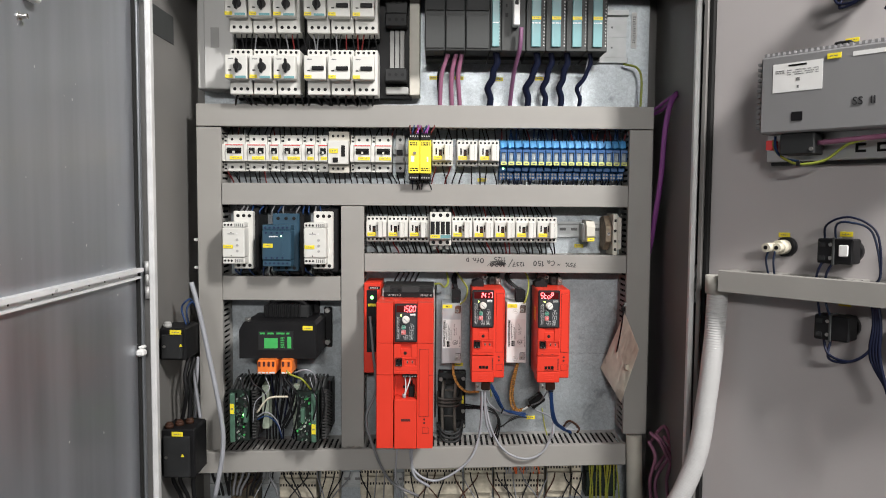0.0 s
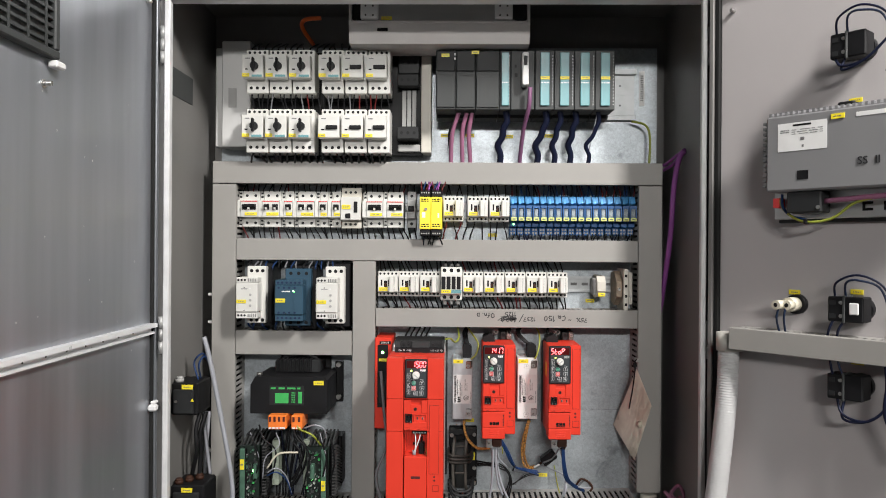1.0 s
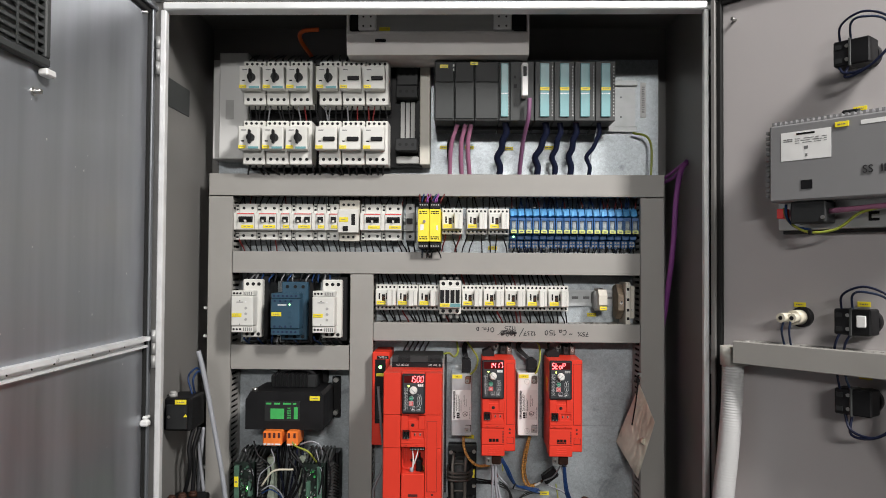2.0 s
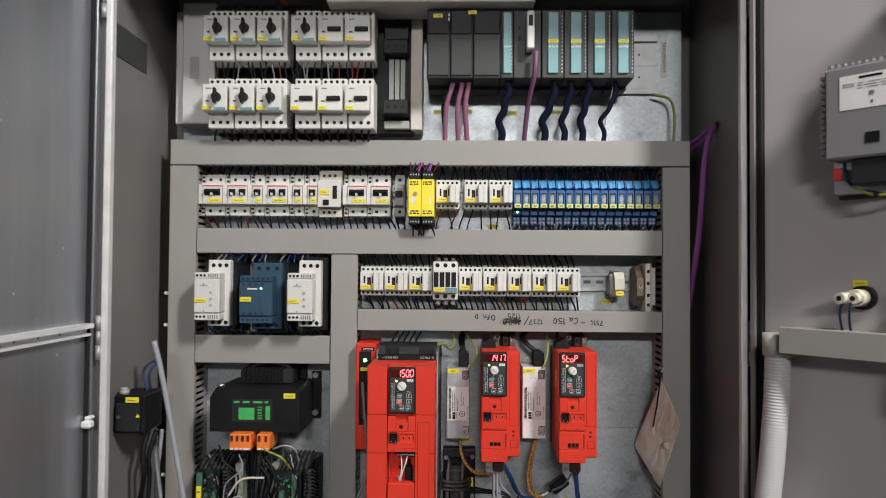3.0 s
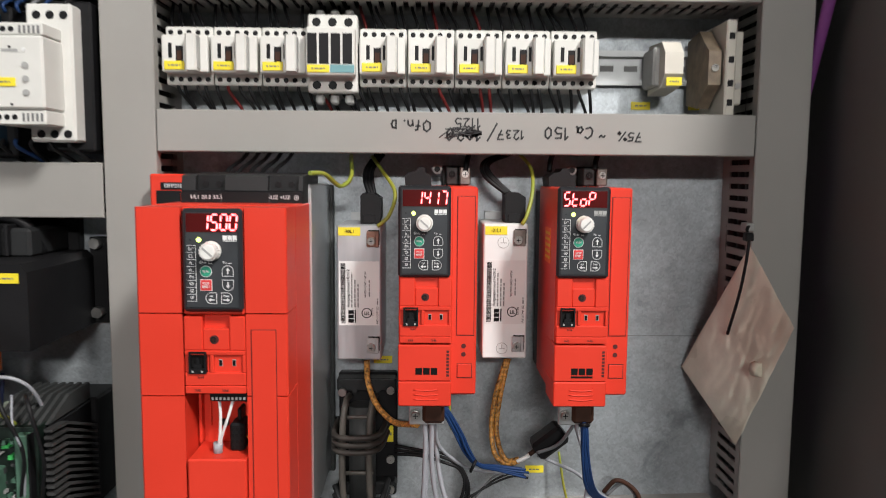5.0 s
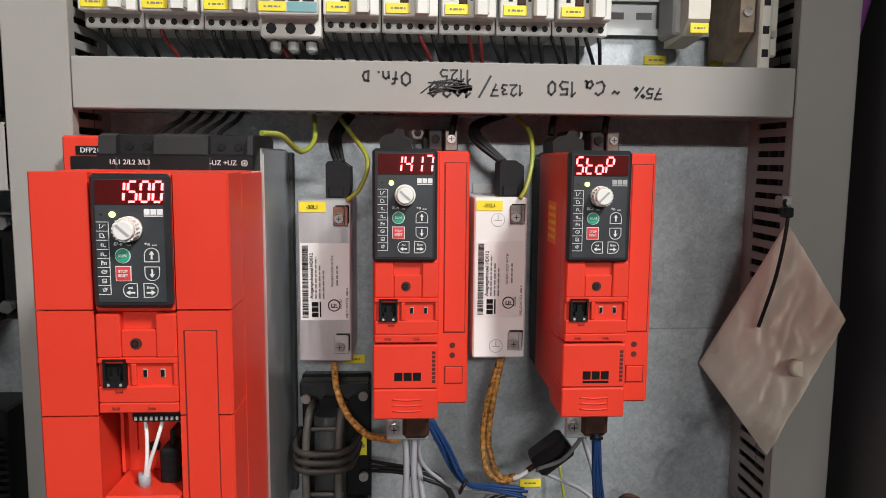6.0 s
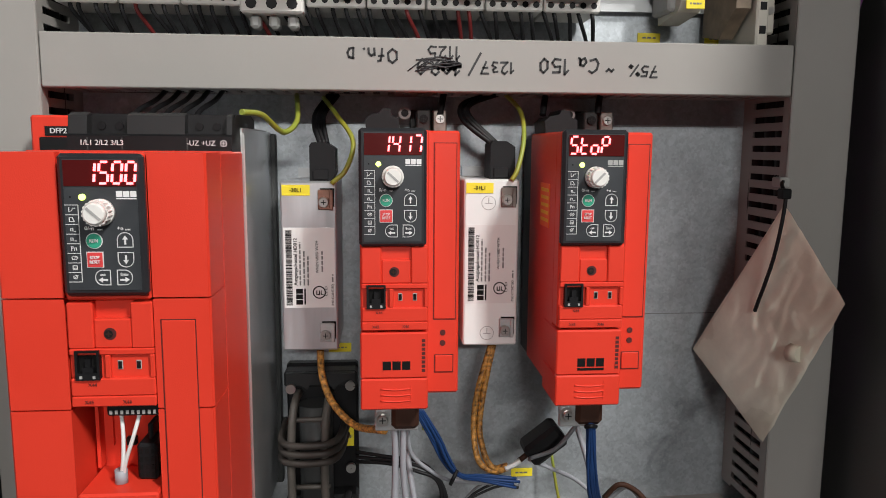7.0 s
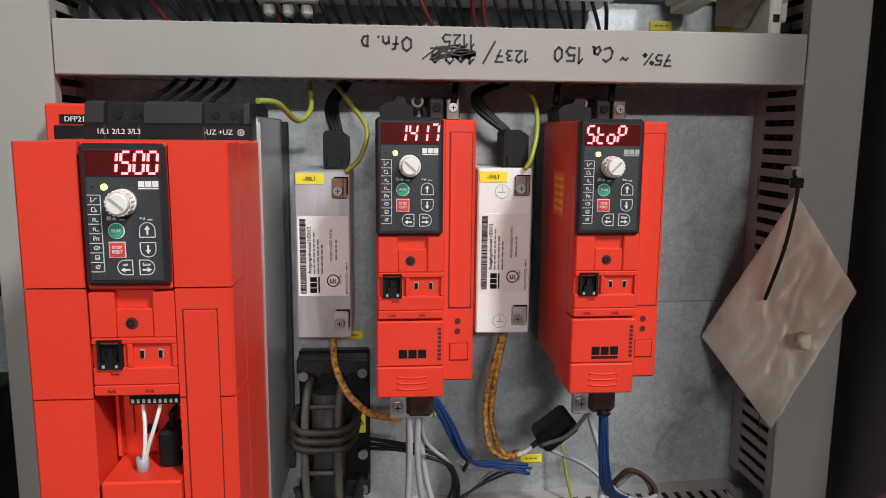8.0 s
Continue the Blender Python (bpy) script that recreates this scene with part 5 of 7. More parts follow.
part("stray_wire", Geo().tube([(0.0735, -0.215, 0.108), (0.0765, -0.220, 0.107), (0.0775, -0.222, 0.098)], 0.0008, 6, 5), BROWN, bd)
tt = part("terminal_cover", Geo().prism([(-0.160, 0.2795), (-0.160, 0.2975), (-0.1575, 0.2990), (-0.150, 0.2990), (-0.148, 0.3115), (-0.090, 0.3140), (-0.075, 0.3100), (-0.075, 0.2795)], 0.0085, 0.1095, "x"), BLACK, bd, "dark grey terminal cover")
for x0, x1 in ((0.0085, 0.0200), (0.0445, 0.0800), (0.1060, 0.1095)):
    part("cover_block", Geo().prism([(-0.1580, 0.2978), (-0.1560, 0.3105), (-0.1490, 0.3125), (-0.1480, 0.2978)], x0, x1, "x"), DARKG, tt)
part("terminal_screw", holes(holes(Geo(), 0.021, 0.043, 0.3040, -0.1500, 2, 0.0026), 0.082, 0.104, 0.3040, -0.1500, 2, 0.0026), BLACK, tt)
words("marking", "1/L1 2/L2 3/L3", 0.0046, (0.0295, -0.1602, 0.2932), LEGEND, tt)
words("marking", "-UZ +UZ", 0.0046, (0.0905, -0.1602, 0.2932), LEGEND, tt)
em = part("earth_mark", Geo().cyl((0.1045, -0.160, 0.2932), (0.1045, -0.1604, 0.2932), 0.0021, 18), LEGEND, tt)
part("mark_core", Geo().cyl((0.1045, -0.1604, 0.2932), (0.1045, -0.1606, 0.2932), 0.0016, 18), DARKG, em)
part("mark_cross", Geo().box(0.1032, 0.1058, -0.1609, -0.1606, 0.2930, 0.2934).box(0.1043, 0.1047, -0.1609, -0.1606, 0.2919, 0.2945), LEGEND, em)
g = Geo()
for a in (0.0415, 0.0815, 0.0205):
    g.box(a, a + 0.0008, -0.1604, -0.16, 0.2800, 0.2965)
part("rib", g, CHAR, tt)

dm = thing("bus_module", (-0.1285, 0, 1.083), "slim red bus option module with a green lamp", "bus module")
part("housing", Geo().box(0, 0.036, -0.105, -0.004, 0.0, 0.193, 0.0015), RED, dm)
part("panel", B(0.006, 0.028, -0.1065, -0.105, 0.045, 0.178, 0.0008), BLACK, dm)
part("port", B(0.009, 0.026, -0.114, -0.1065, 0.055, 0.105, 0.002), DARKG, dm, "black bus connector")
part("lamp", Geo().cyl((0.017, -0.1065, 0.162), (0.017, -0.1078, 0.162), 0.0032, 12), LEDGREEN, dm, "lit green lamp")
part("name_strip", B(0.010, 0.034, -0.1058, -0.105, 0.179, 0.1855), BLACK, dm)
words("name_text", "DFP21B", 0.0052, (0.022, -0.1063, 0.1822), LEGEND, dm)
label_tag(0.009, 0.026, 0.143, 0.149, -0.1066, dm)


# ---- output chokes ----
def choke(x, z, tag, shade, copper):
    ob = thing("output_choke", (x, 0, z), "narrow metal output choke box with white sticker", "choke", "output chokes")
    part("case", Geo().box(0, 0.0425, -0.079, -0.006, 0, 0.131, 0.0012), shade, ob)
    part("foot", Geo().box(0.006, 0.036, -0.006, 0, -0.008, 0.139), ZINC, ob)
    part("yellow_label", B(0.0015, 0.0225, -0.0796, -0.079, 0.1205, 0.1285), YELLOW, ob, "yellow marking label")
    words("label_text", tag, 0.0042, (0.012, -0.0799, 0.1245), INK, ob)
    st = part("sticker", B(0.002, 0.0405, -0.0794, -0.079, 0.034, 0.096), PAPER, ob, "white type sticker")
    g = Geo()
    rnd = random.Random(2)
    z0 = 0.036
    while z0 < 0.094:
        t = rnd.choice((0.0003, 0.0005, 0.0008))
        g.box(0.0035, 0.0082, -0.0797, -0.0794, z0, z0 + t)
        z0 += t + rnd.choice((0.0003, 0.0005))
    part("barcode", g, INK, st)
    words("sticker_text", "Ausgangsdrossel HD012", 0.0037, (0.0108, -0.0795, 0.0515), INK, st, spin=-90, lift=0.0002, align="LEFT", bold=0.00006)
    words("sticker_text", "WHEN USED WITH", 0.0029, (0.0272, -0.0795, 0.0610), INK, st, spin=-90, lift=0.0002, align="LEFT")
    words("sticker_text", "IND.CONT.EQ.", 0.0026, (0.0388, -0.0795, 0.0355), INK, st, spin=-90, lift=0.0002, align="LEFT")
    words("sticker_text", "LISTED", 0.0026, (0.0338, -0.0795, 0.0430), INK, st, spin=-90, lift=0.0002, align="LEFT")
    g = Geo()
    for cx, za, zb in ((0.0142, 0.0515, 0.085), (0.0172, 0.0515, 0.079), (0.0202, 0.0515, 0.074), (0.0310, 0.062, 0.078), (0.0388, 0.054, 0.060)):
        zz = za
        while zz < zb:
            ln = rnd.uniform(0.002, 0.005)
            g.box(cx - 0.0006, cx + 0.0006, -0.0797, -0.0794, zz, min(zz + ln, zb))
            zz += ln + 0.0009
    part("fine_print", g, INKGREY, st)
    g = Geo()
    for i in range(3):
        g.box(0.0108, 0.0160, -0.0797, -0.0794, 0.0365 + i * 0.0043, 0.0402 + i * 0.0043)
    part("logo", g.box(0.0170, 0.0182, -0.0797, -0.0794, 0.0365, 0.0490), INK, st)
    am = part("approval_mark", Geo().cyl((0.0285, -0.0794, 0.046), (0.0285, -0.0797, 0.046), 0.0050, 20), INK, st)
    part("mark_core", Geo().cyl((0.0285, -0.0797, 0.046), (0.0285, -0.0799, 0.046), 0.0041, 20), PAPER, am)
    part("mark_letter", Geo().box(0.0262, 0.0290, -0.0801, -0.0799, 0.0440, 0.0448).box(0.0262, 0.0270, -0.0801, -0.0799, 0.0448, 0.0475).box(0.0282, 0.0290, -0.0801, -0.0799, 0.0448, 0.0475).box(0.0296, 0.0303, -0.0801, -0.0799, 0.0440, 0.0475).box(0.0303, 0.0318, -0.0801, -0.0799, 0.0440, 0.0446), INK, am)
    for q in (0.117, 0.014):
        t = part("earth_tab", Geo().box(0.0285, 0.0385, -0.0812, -0.079, q - 0.0072, q + 0.0080, 0.0006).box(0.0370, 0.0400, -0.0822, -0.0800, q - 0.0072, q + 0.0080, 0.0005), COPPERTAB if (q > 0.1 and copper) else TAB if q > 0.1 else ZINC, ob, "stamped earth tab")
        part("window", Geo().box(0.0300, 0.0409, -0.0793, -0.079, q - 0.0050, q + 0.0090), INK, t, "dark punched window")
        part("screw", Geo().cyl((0.0330, -0.0812, q - 0.0015), (0.0330, -0.0838, q - 0.0015), 0.0042, 18, 0.0034), NICKEL, t)
        part("slot", Geo().box(0.0310, 0.0350, -0.0840, -0.0837, q - 0.0018, q - 0.0012).box(0.0327, 0.0333, -0.0840, -0.0837, q - 0.0035, q + 0.0005), DARKG, t)
        if not copper:
            er = part("earth_ring", Geo().cyl((0.019, -0.079, q - 0.004), (0.019, -0.0792, q - 0.004), 0.0056, 24), MIDGREY, ob, "stamped earth symbol")
            part("ring_core", Geo().cyl((0.019, -0.0792, q - 0.004), (0.019, -0.0794, q - 0.004), 0.0051, 24), shade, er)
            part("ring_bar", Geo().box(0.0187, 0.0193, -0.0797, -0.0794, q - 0.004, q + 0.0002).box(0.0160, 0.0220, -0.0797, -0.0794, q - 0.0046, q - 0.0040), MIDGREY, er)
    part("plug", Geo().prism([(0.0215, 0.131), (0.0215, 0.158), (0.0235, 0.1605), (0.0340, 0.1605), (0.0410, 0.1560), (0.0410, 0.137), (0.0385, 0.131)], -0.068, -0.034, "y").box(0.024, 0.036, -0.0695, -0.068, 0.132, 0.140, 0.0005), BLACK, ob, "black connector plug")
    part("outlet", Geo().cyl((0.024, -0.05, 0.0), (0.024, -0.05, -0.006), 0.006), BLACK, ob)
    return ob


COPPERTAB = mat("coppery_tab", (0.30, 0.16, 0.12), 0.38, 0.7, vary=0.2, scale=120)
choke(0.0370, 1.0985, "-30L1", mat("dull_choke_case", (0.54, 0.56, 0.58), 0.36, 0.7, vary=0.06, scale=40, fine=90, stretch=(4, 4, 0.4)), True)
choke(0.1770, 1.1005, "-31L1", mat("pale_choke_case", (0.77, 0.79, 0.78), 0.42, 0.15, vary=0.04), False)

# ferrite ring with turns of cable
OLDC = mat("dusty_cable_sheath", (0.065, 0.058, 0.05), 0.55, vary=0.3, scale=60)
DARKOLDC = mat("dark_dusty_cable", (0.032, 0.026, 0.022), 0.55, vary=0.3, scale=60)
fr = thing("ferrite_ring", (0.030, 0, 0.940), "black ferrite choke wound with dark cable turns", "ferrite ring")
part("base", Geo().box(0.0, 0.062, -0.012, 0, 0, 0.128, 0.002), BLACK, fr)
part("bracket", B(0.0, 0.062, -0.03, -0.012, 0.112, 0.126, 0.002), DARKG, fr)
part("bracket", B(0.0, 0.062, -0.03, -0.012, 0.0, 0.014, 0.002), DARKG, fr)
part("core", Geo().cyl((0.027, -0.034, 0.0), (0.027, -0.034, 0.100), 0.014, 18), CHAR, fr)
part("wedge", Geo().prism([(0.002, 0.126), (0.028, 0.126), (0.020, 0.112)], -0.036, -0.03, "y"), DARKG, fr)
part("wedge", Geo().prism([(0.034, 0.126), (0.060, 0.126), (0.042, 0.112)], -0.036, -0.03, "y"), DARKG, fr)
for cx, cz in ((0.006, 0.112), (0.056, 0.114), (0.056, 0.007), (0.056, 0.040)):
    part("screw", Geo().cyl((cx, -0.03, cz), (cx, -0.034, cz), 0.0042, 12), NICKEL, fr)
for a in (0.013, 0.040):
    part("cable_turn", Geo().tube([(a, -0.03, 0.108), (a - 0.001, -0.052, 0.108), (a - 0.003, -0.062, 0.09), (a - 0.004, -0.063, 0.05), (a - 0.003, -0.060, 0.01), (a, -0.04, -0.006)], 0.0034, 8, 6), OLDC, fr)
for q in (0.082, 0.024):
    part("cross_bar", Geo().tube([(0.011, -0.058, q + 0.012), (0.026, -0.060, q + 0.013), (0.040, -0.058, q + 0.012)], 0.0022, 7, 4), OLDC, fr)
for i in range(3):
    q = 0.062 + i * 0.0075
    part("cable_turn", Geo().tube([(0.000, -0.02, q + 0.003), (0.002, -0.060, q - 0.001), (0.025, -0.070, q - 0.0005), (0.046, -0.062, q + 0.001), (0.052, -0.02, q + 0.004)], 0.0030, 8, 6), DARKOLDC, fr)
label_tag(0.050, 0.058, 0.052, 0.070, -0.0125, fr)
for i in range(3):
    part("cable_turn", Geo().tube([(0.0, -0.05, 0.020 - i * 0.009), (0.012, -0.066, 0.003 - i * 0.009), (0.030, -0.069, -0.001 - i * 0.009), (0.046, -0.064, 0.004 - i * 0.009), (0.054, -0.04, 0.022 - i * 0.009)], 0.0032, 7, 5), DARKG, fr)
plugc = thing("connector_plug", pose(0.244, -0.075, 1.017, 0, -38, 0), "dark connector plug on the end of the braided sleeve", "connector")
part("body", B(-0.016, 0.018, -0.012, 0.012, -0.010, 0.010, 0.003), BLACK, plugc)
part("wire_stub", Geo().cyl((-0.016, -0.003, 0.001), (-0.024, -0.003, 0.001), 0.0024, 8), BROWNC, plugc)

# ---- hanging plastic bag ----
bag = thing("plastic_bag", (0.430, -0.088, 1.212), "cloudy plastic bag with screws hung by a black cable tie", "plastic bag")
rnd = random.Random(8)
c4 = [(0.0, 0.0), (0.016, -0.066), (-0.003, -0.196), (-0.031, -0.139)]
n = 44
vs = []
for side in (0, 1):
    for i in range(n + 1):
        for j in range(n + 1):
            u, v = i / n, j / n
            x = (1 - u) * (1 - v) * c4[0][0] + u * (1 - v) * c4[1][0] + u * v * c4[2][0] + (1 - u) * v * c4[3][0]
            z = (1 - u) * (1 - v) * c4[0][1] + u * (1 - v) * c4[1][1] + u * v * c4[2][1] + (1 - u) * v * c4[3][1]
            lean = 0.082 * v * (1 - u) - 0.060 * u * (1 - v) + 0.004 * u * v
            e = (16 * u * (1 - u) * v * (1 - v)) ** 0.6
            bulge = 0.010 * e * (0.6 + 0.8 * v) + (0.0045 * noise.noise(Vector((x * 20, z * 14, side * 3.0))) + 0.0080 * abs(noise.noise(Vector((u * 5.0 + v * 2.2, v * 3.6 - u * 1.4, side * 5.0)))) + 0.0048 * abs(noise.noise(Vector((u * 3.0 - v * 9.0, v * 4.0 + u * 6.0, 7.0 + side)))) - 0.0016) * (0.3 + e)
            vs.append((x, lean - bulge if side == 0 else lean + bulge * 0.35 + 0.003, z))
fs = []
for side in (0, 1):
    o = side * (n + 1) ** 2
    for i in range(n):
        for j in range(n):
            a = o + i * (n + 1) + j
            q = (a, a + 1, a + n + 2, a + n + 1)
            fs.append(q if side else q[::-1])
part("film", Geo().add(vs, fs, True), BAG, bag)
part("hardware", Geo().cyl((0.001, -0.020, -0.113), (0.004, -0.029, -0.112), 0.0075, 8, 0.0062), IVORY, bag, "pale plastic nut inside the bag")
part("cable_tie", Geo().tube([(0.004, 0.012, 0.020), (-0.004, 0.000, 0.016), (-0.006, -0.010, 0.004), (-0.010, -0.006, -0.040), (-0.013, 0.012, -0.087)], 0.0016, 6, 5).box(-0.010, -0.002, -0.012, -0.004, 0.006, 0.014, 0.001), BLACK, bag, "black cable tie")
part("clip", Geo().box(-0.002, 0.006, 0.006, 0.020, 0.014, 0.022, 0.001), MIDGREY, bag)

# ---- control transformer ----
tr = thing("control_transformer", (-0.384, 0, 1.120), "black control transformer with green label and orange terminals", "transformer")
part("housing", Geo().prism([(0.0, 0.0), (0.160, 0.0), (0.160, 0.070), (0.154, 0.077), (0.010, 0.077), (0.0, 0.060)], -0.139, -0.012, "y"), BLACK, tr)
part("core", B(0.038, 0.135, -0.085, -0.008, 0.076, 0.104, 0.003), DARKG, tr)
for i in range(9):
    part("coil_rib", Geo().box(0.046 + i * 0.0085, 0.0495 + i * 0.0085, -0.092, -0.02, 0.078, 0.108, 0.0012), BLACK, tr)
part("coil_arch", Geo().tube([(0.052, -0.06, 0.078), (0.058, -0.07, 0.108), (0.09, -0.074, 0.116), (0.122, -0.07, 0.108), (0.132, -0.06, 0.078)], 0.006, 8, 6), BLACK, tr)
part("bracket", Geo().box(0.034, 0.146, -0.012, 0, 0.076, 0.126, 0.001).box(0.156, 0.174, -0.012, 0, 0.0, 0.09, 0.001), BLACK, tr)
for cx, cz in ((0.046, 0.116), (0.135, 0.116), (0.165, 0.012), (0.165, 0.084)):
    part("bolt", Geo().cyl((cx, -0.012, cz), (cx, -0.022, cz), 0.006, 6), NICKEL, tr)
part("bolt", Geo().cyl((0.014, -0.12, 0.076), (0.014, -0.12, 0.082), 0.007, 6), NICKEL, tr)
lb = part("label", B(0.040, 0.112, -0.1396, -0.139, 0.018, 0.058), DARKG, tr, "dark label with green print")
part("print", bars(bars(Geo(), 0.043, 0.108, 0.050, 0.056, -0.1396, 1, 3), 0.086, 0.094, 0.022, 0.046, -0.1396, 5, 5).box(0.052, 0.080, -0.1399, -0.1396, 0.022, 0.043).box(0.100, 0.108, -0.1399, -0.1396, 0.022, 0.046), GREENLAB, lb)
label_tag(0.132, 0.153, 0.060, 0.069, -0.139, tr)
for x0, x1, nn in ((0.042, 0.080, 4), (0.090, 0.113, 2)):
    t = part("terminal", Geo().box(x0, x1, -0.160, -0.10, -0.028, 0.001, 0.002), ORANGE, tr, "orange terminal block")
    g = Geo()
    for i in range(nn):
        a = x0 + (x1 - x0) * (i + 0.25) / nn
        g.box(a, a + 0.0045, -0.1606, -0.159, -0.012, -0.002)
    part("slot", g, DARKRED, t)
    part("marks", bars(Geo(), x0 + 0.002, x1 - 0.002, -0.0275, -0.022, -0.160, 1, nn), PAPER, t)


# ---- circuit board modules ----
def board(x, column, strip, ribs, lampx, lampz, label_z, plug):
    """Black open carrier with a dark board, a green connector column, a pale terminal strip and curved side ribs."""
    ob = thing("circuit_board_module", (x, 0, 0.946), "dark circuit board in a black ribbed carrier with lit lamp", "circuit board", "circuit boards")
    part("carrier", Geo().box(0.0, 0.060, -0.06, -0.01, 0.0, 0.108, 0.002), BLACK, ob)
    part("board", B(0.0, ribs - 0.001, -0.146, -0.06, 0.002, 0.108, 0.0006), PCB, ob)
    col = part("connector", Geo().box(column, column + 0.0105, -0.157, -0.146, 0.002, 0.104, 0.001), PCBL, ob, "green screw connector column")
    part("edge", B(column + 0.0105, column + 0.0122, -0.155, -0.146, 0.002, 0.104), BLACK, col)
    label_tag(column + 0.001, column + 0.0095, label_z, label_z + 0.021, -0.1572, col)
    part("terminal_strip", Geo().box(strip, strip + 0.014, -0.124, -0.090, 0.020, 0.114, 0.001), STRIP, ob, "pale terminal strip")
    part("plug", Geo().box(plug, plug + 0.008, -0.160, -0.146, 0.044, 0.074, 0.001), PCBL, ob, "green plug")
    for k in range(16):
        z = 0.004 + k * 0.0064
        part("rib", Geo().prism([(-0.148, z + 0.004), (-0.148, z + 0.0066), (-0.120, z + 0.0050), (-0.062, max(z - 0.020, 0.002) + 0.0026), (-0.062, max(z - 0.020, 0.002)), (-0.120, z + 0.0020)], ribs + 0.006, ribs + 0.0135, "x"), RIBGREY, ob)
    part("side_shell", B(ribs + 0.001, ribs + 0.007, -0.138, -0.06, 0.002, 0.106, 0.001), BLACK, ob)
    for k in range(7):
        part("top_rib", Geo().prism([(-0.140, 0.108), (-0.100, 0.124), (-0.06, 0.124), (-0.06, 0.108)], 0.003 + k * 0.0078, 0.0065 + k * 0.0078, "x"), CHAR, ob)
    rnd = random.Random(int(1000 * (x + 1)))
    g = Geo()
    for k in range(46):
        a, b = rnd.uniform(0.0, ribs - 0.008), rnd.uniform(0.006, 0.098)
        g.box(a, a + rnd.uniform(0.0015, 0.006), -0.147 - rnd.uniform(0, 0.006), -0.146, b, b + rnd.uniform(0.0015, 0.006))
    tagged(part("component_field", g, CHAR, ob), kind="stuff")
    for shade, count in ((PCBL, 26), (MIDGREY, 16), (GREENLAB, 8)):
        g = Geo()
        for k in range(count):
            a, b = rnd.uniform(0.0, ribs - 0.006), rnd.uniform(0.004, 0.100)
            g.box(a, a + rnd.uniform(0.001, 0.004), -0.149 - rnd.uniform(0, 0.006), -0.146, b, b + rnd.uniform(0.001, 0.004))
        tagged(part("component_field", g, shade, ob), kind="stuff")
    part("lamp", Geo().cyl((lampx, -0.150, lampz), (lampx, -0.158, lampz), 0.0028, 10), LEDGREEN, ob, "lit green lamp")
    return ob


RIBGREY = mat("dusty_black_rib", (0.05, 0.05, 0.05), 0.5, vary=0.3, scale=40)
STRIP = mat("grimy_pale_green_strip", (0.26, 0.30, 0.24), 0.55, vary=0.35, scale=110)
board(-0.404, 0.0035, 0.0625, 0.042, 0.033, 0.060, 0.062, 0.0325)
board(-0.264, 0.0315, -0.012, 0.047, 0.014, 0.046, 0.020, 0.010)

# ---- switches on the side wall ----
for z, h, tag in ((1.134, 0.064, 0), (0.898, 0.098, 1)):
    ob = thing("side_switch", (-0.5165, -0.225, z), "black switch block with a yellow label on the side wall", "switch", "side switches")
    part("body", B(0.0, 0.052 + 0.014 * tag, 0.0, 0.075, 0.0, h, 0.003), BLACK, ob)
    part("front", B(0.006, 0.046 + 0.012 * tag, -0.008, 0.0, 0.004, h - 0.012, 0.002), DARKG, ob)
    label_tag(0.024, 0.046, h - 0.011, h - 0.002, -0.0085, ob)
    part("screw", Geo().cyl((0.012, -0.008, h * 0.45), (0.012, -0.0095, h * 0.45), 0.003, 10), NICKEL, ob)
    for i in range(3 if tag else 1):
        part("terminal", Geo().cyl((0.012 + i * 0.015, 0.012 + i * 0.016, h), (0.012 + i * 0.015, 0.012 + i * 0.016, h + 0.007), 0.0085, 14).cyl((0.012 + i * 0.015, 0.012 + i * 0.016, h + 0.007), (0.012 + i * 0.015, 0.012 + i * 0.016, h + 0.011), 0.0085, 14, 0.005), BROWNC if tag else MIDGREY, ob)
    part("warning_mark", Geo().prism([(0.041, h * 0.5 - 0.003), (0.048, h * 0.5 - 0.003), (0.0445, h * 0.5 + 0.003)], -0.0092, -0.008, "y"), YELLOW, ob)
for z in (1.36, 1.30, 1.02):
    ob = thing("plate_clip", (-0.493, -0.06, z), "small white plastic clip beside the duct", "clip", "plate clips")
    part("clip", B(-0.004, 0.006, -0.012, 0.0, 0, 0.006, 0.001), PAPER, ob)

# ---- conduit and clamps at the right side ----
COLLAR = mat("pale_grey_collar", (0.47, 0.455, 0.415), 0.45, vary=0.06, scale=20)
con = thing("corrugated_conduit", (0.5, -0.35, 0.6), "pale corrugated plastic conduit held by a pale collar", "conduit")
ctrl = [Vector((x + 0.009, y - 0.007, z)) for x, y, z in ((0.516, -0.351, 1.318), (0.515, -0.350, 1.26), (0.5125, -0.35, 1.205), (0.503, -0.35, 1.104), (0.489, -0.35, 1.0), (0.460, -0.345, 0.915), (0.418, -0.33, 0.835), (0.37, -0.31, 0.76))]
path = []
ext = [2 * ctrl[0] - ctrl[1]] + ctrl + [2 * ctrl[-1] - ctrl[-2]]
for i in range(1, len(ext) - 2):
    a, b, c, d = ext[i - 1:i + 3]
    for k in range(60):
        t = k / 60
        path.append(0.5 * (2 * b + (c - a) * t + (2 * a - 5 * b + 4 * c - d) * t * t + (3 * b - a - 3 * c + d) * t ** 3))
vs, u = [], None
dist, last = 0.0, path[0]
rings = []
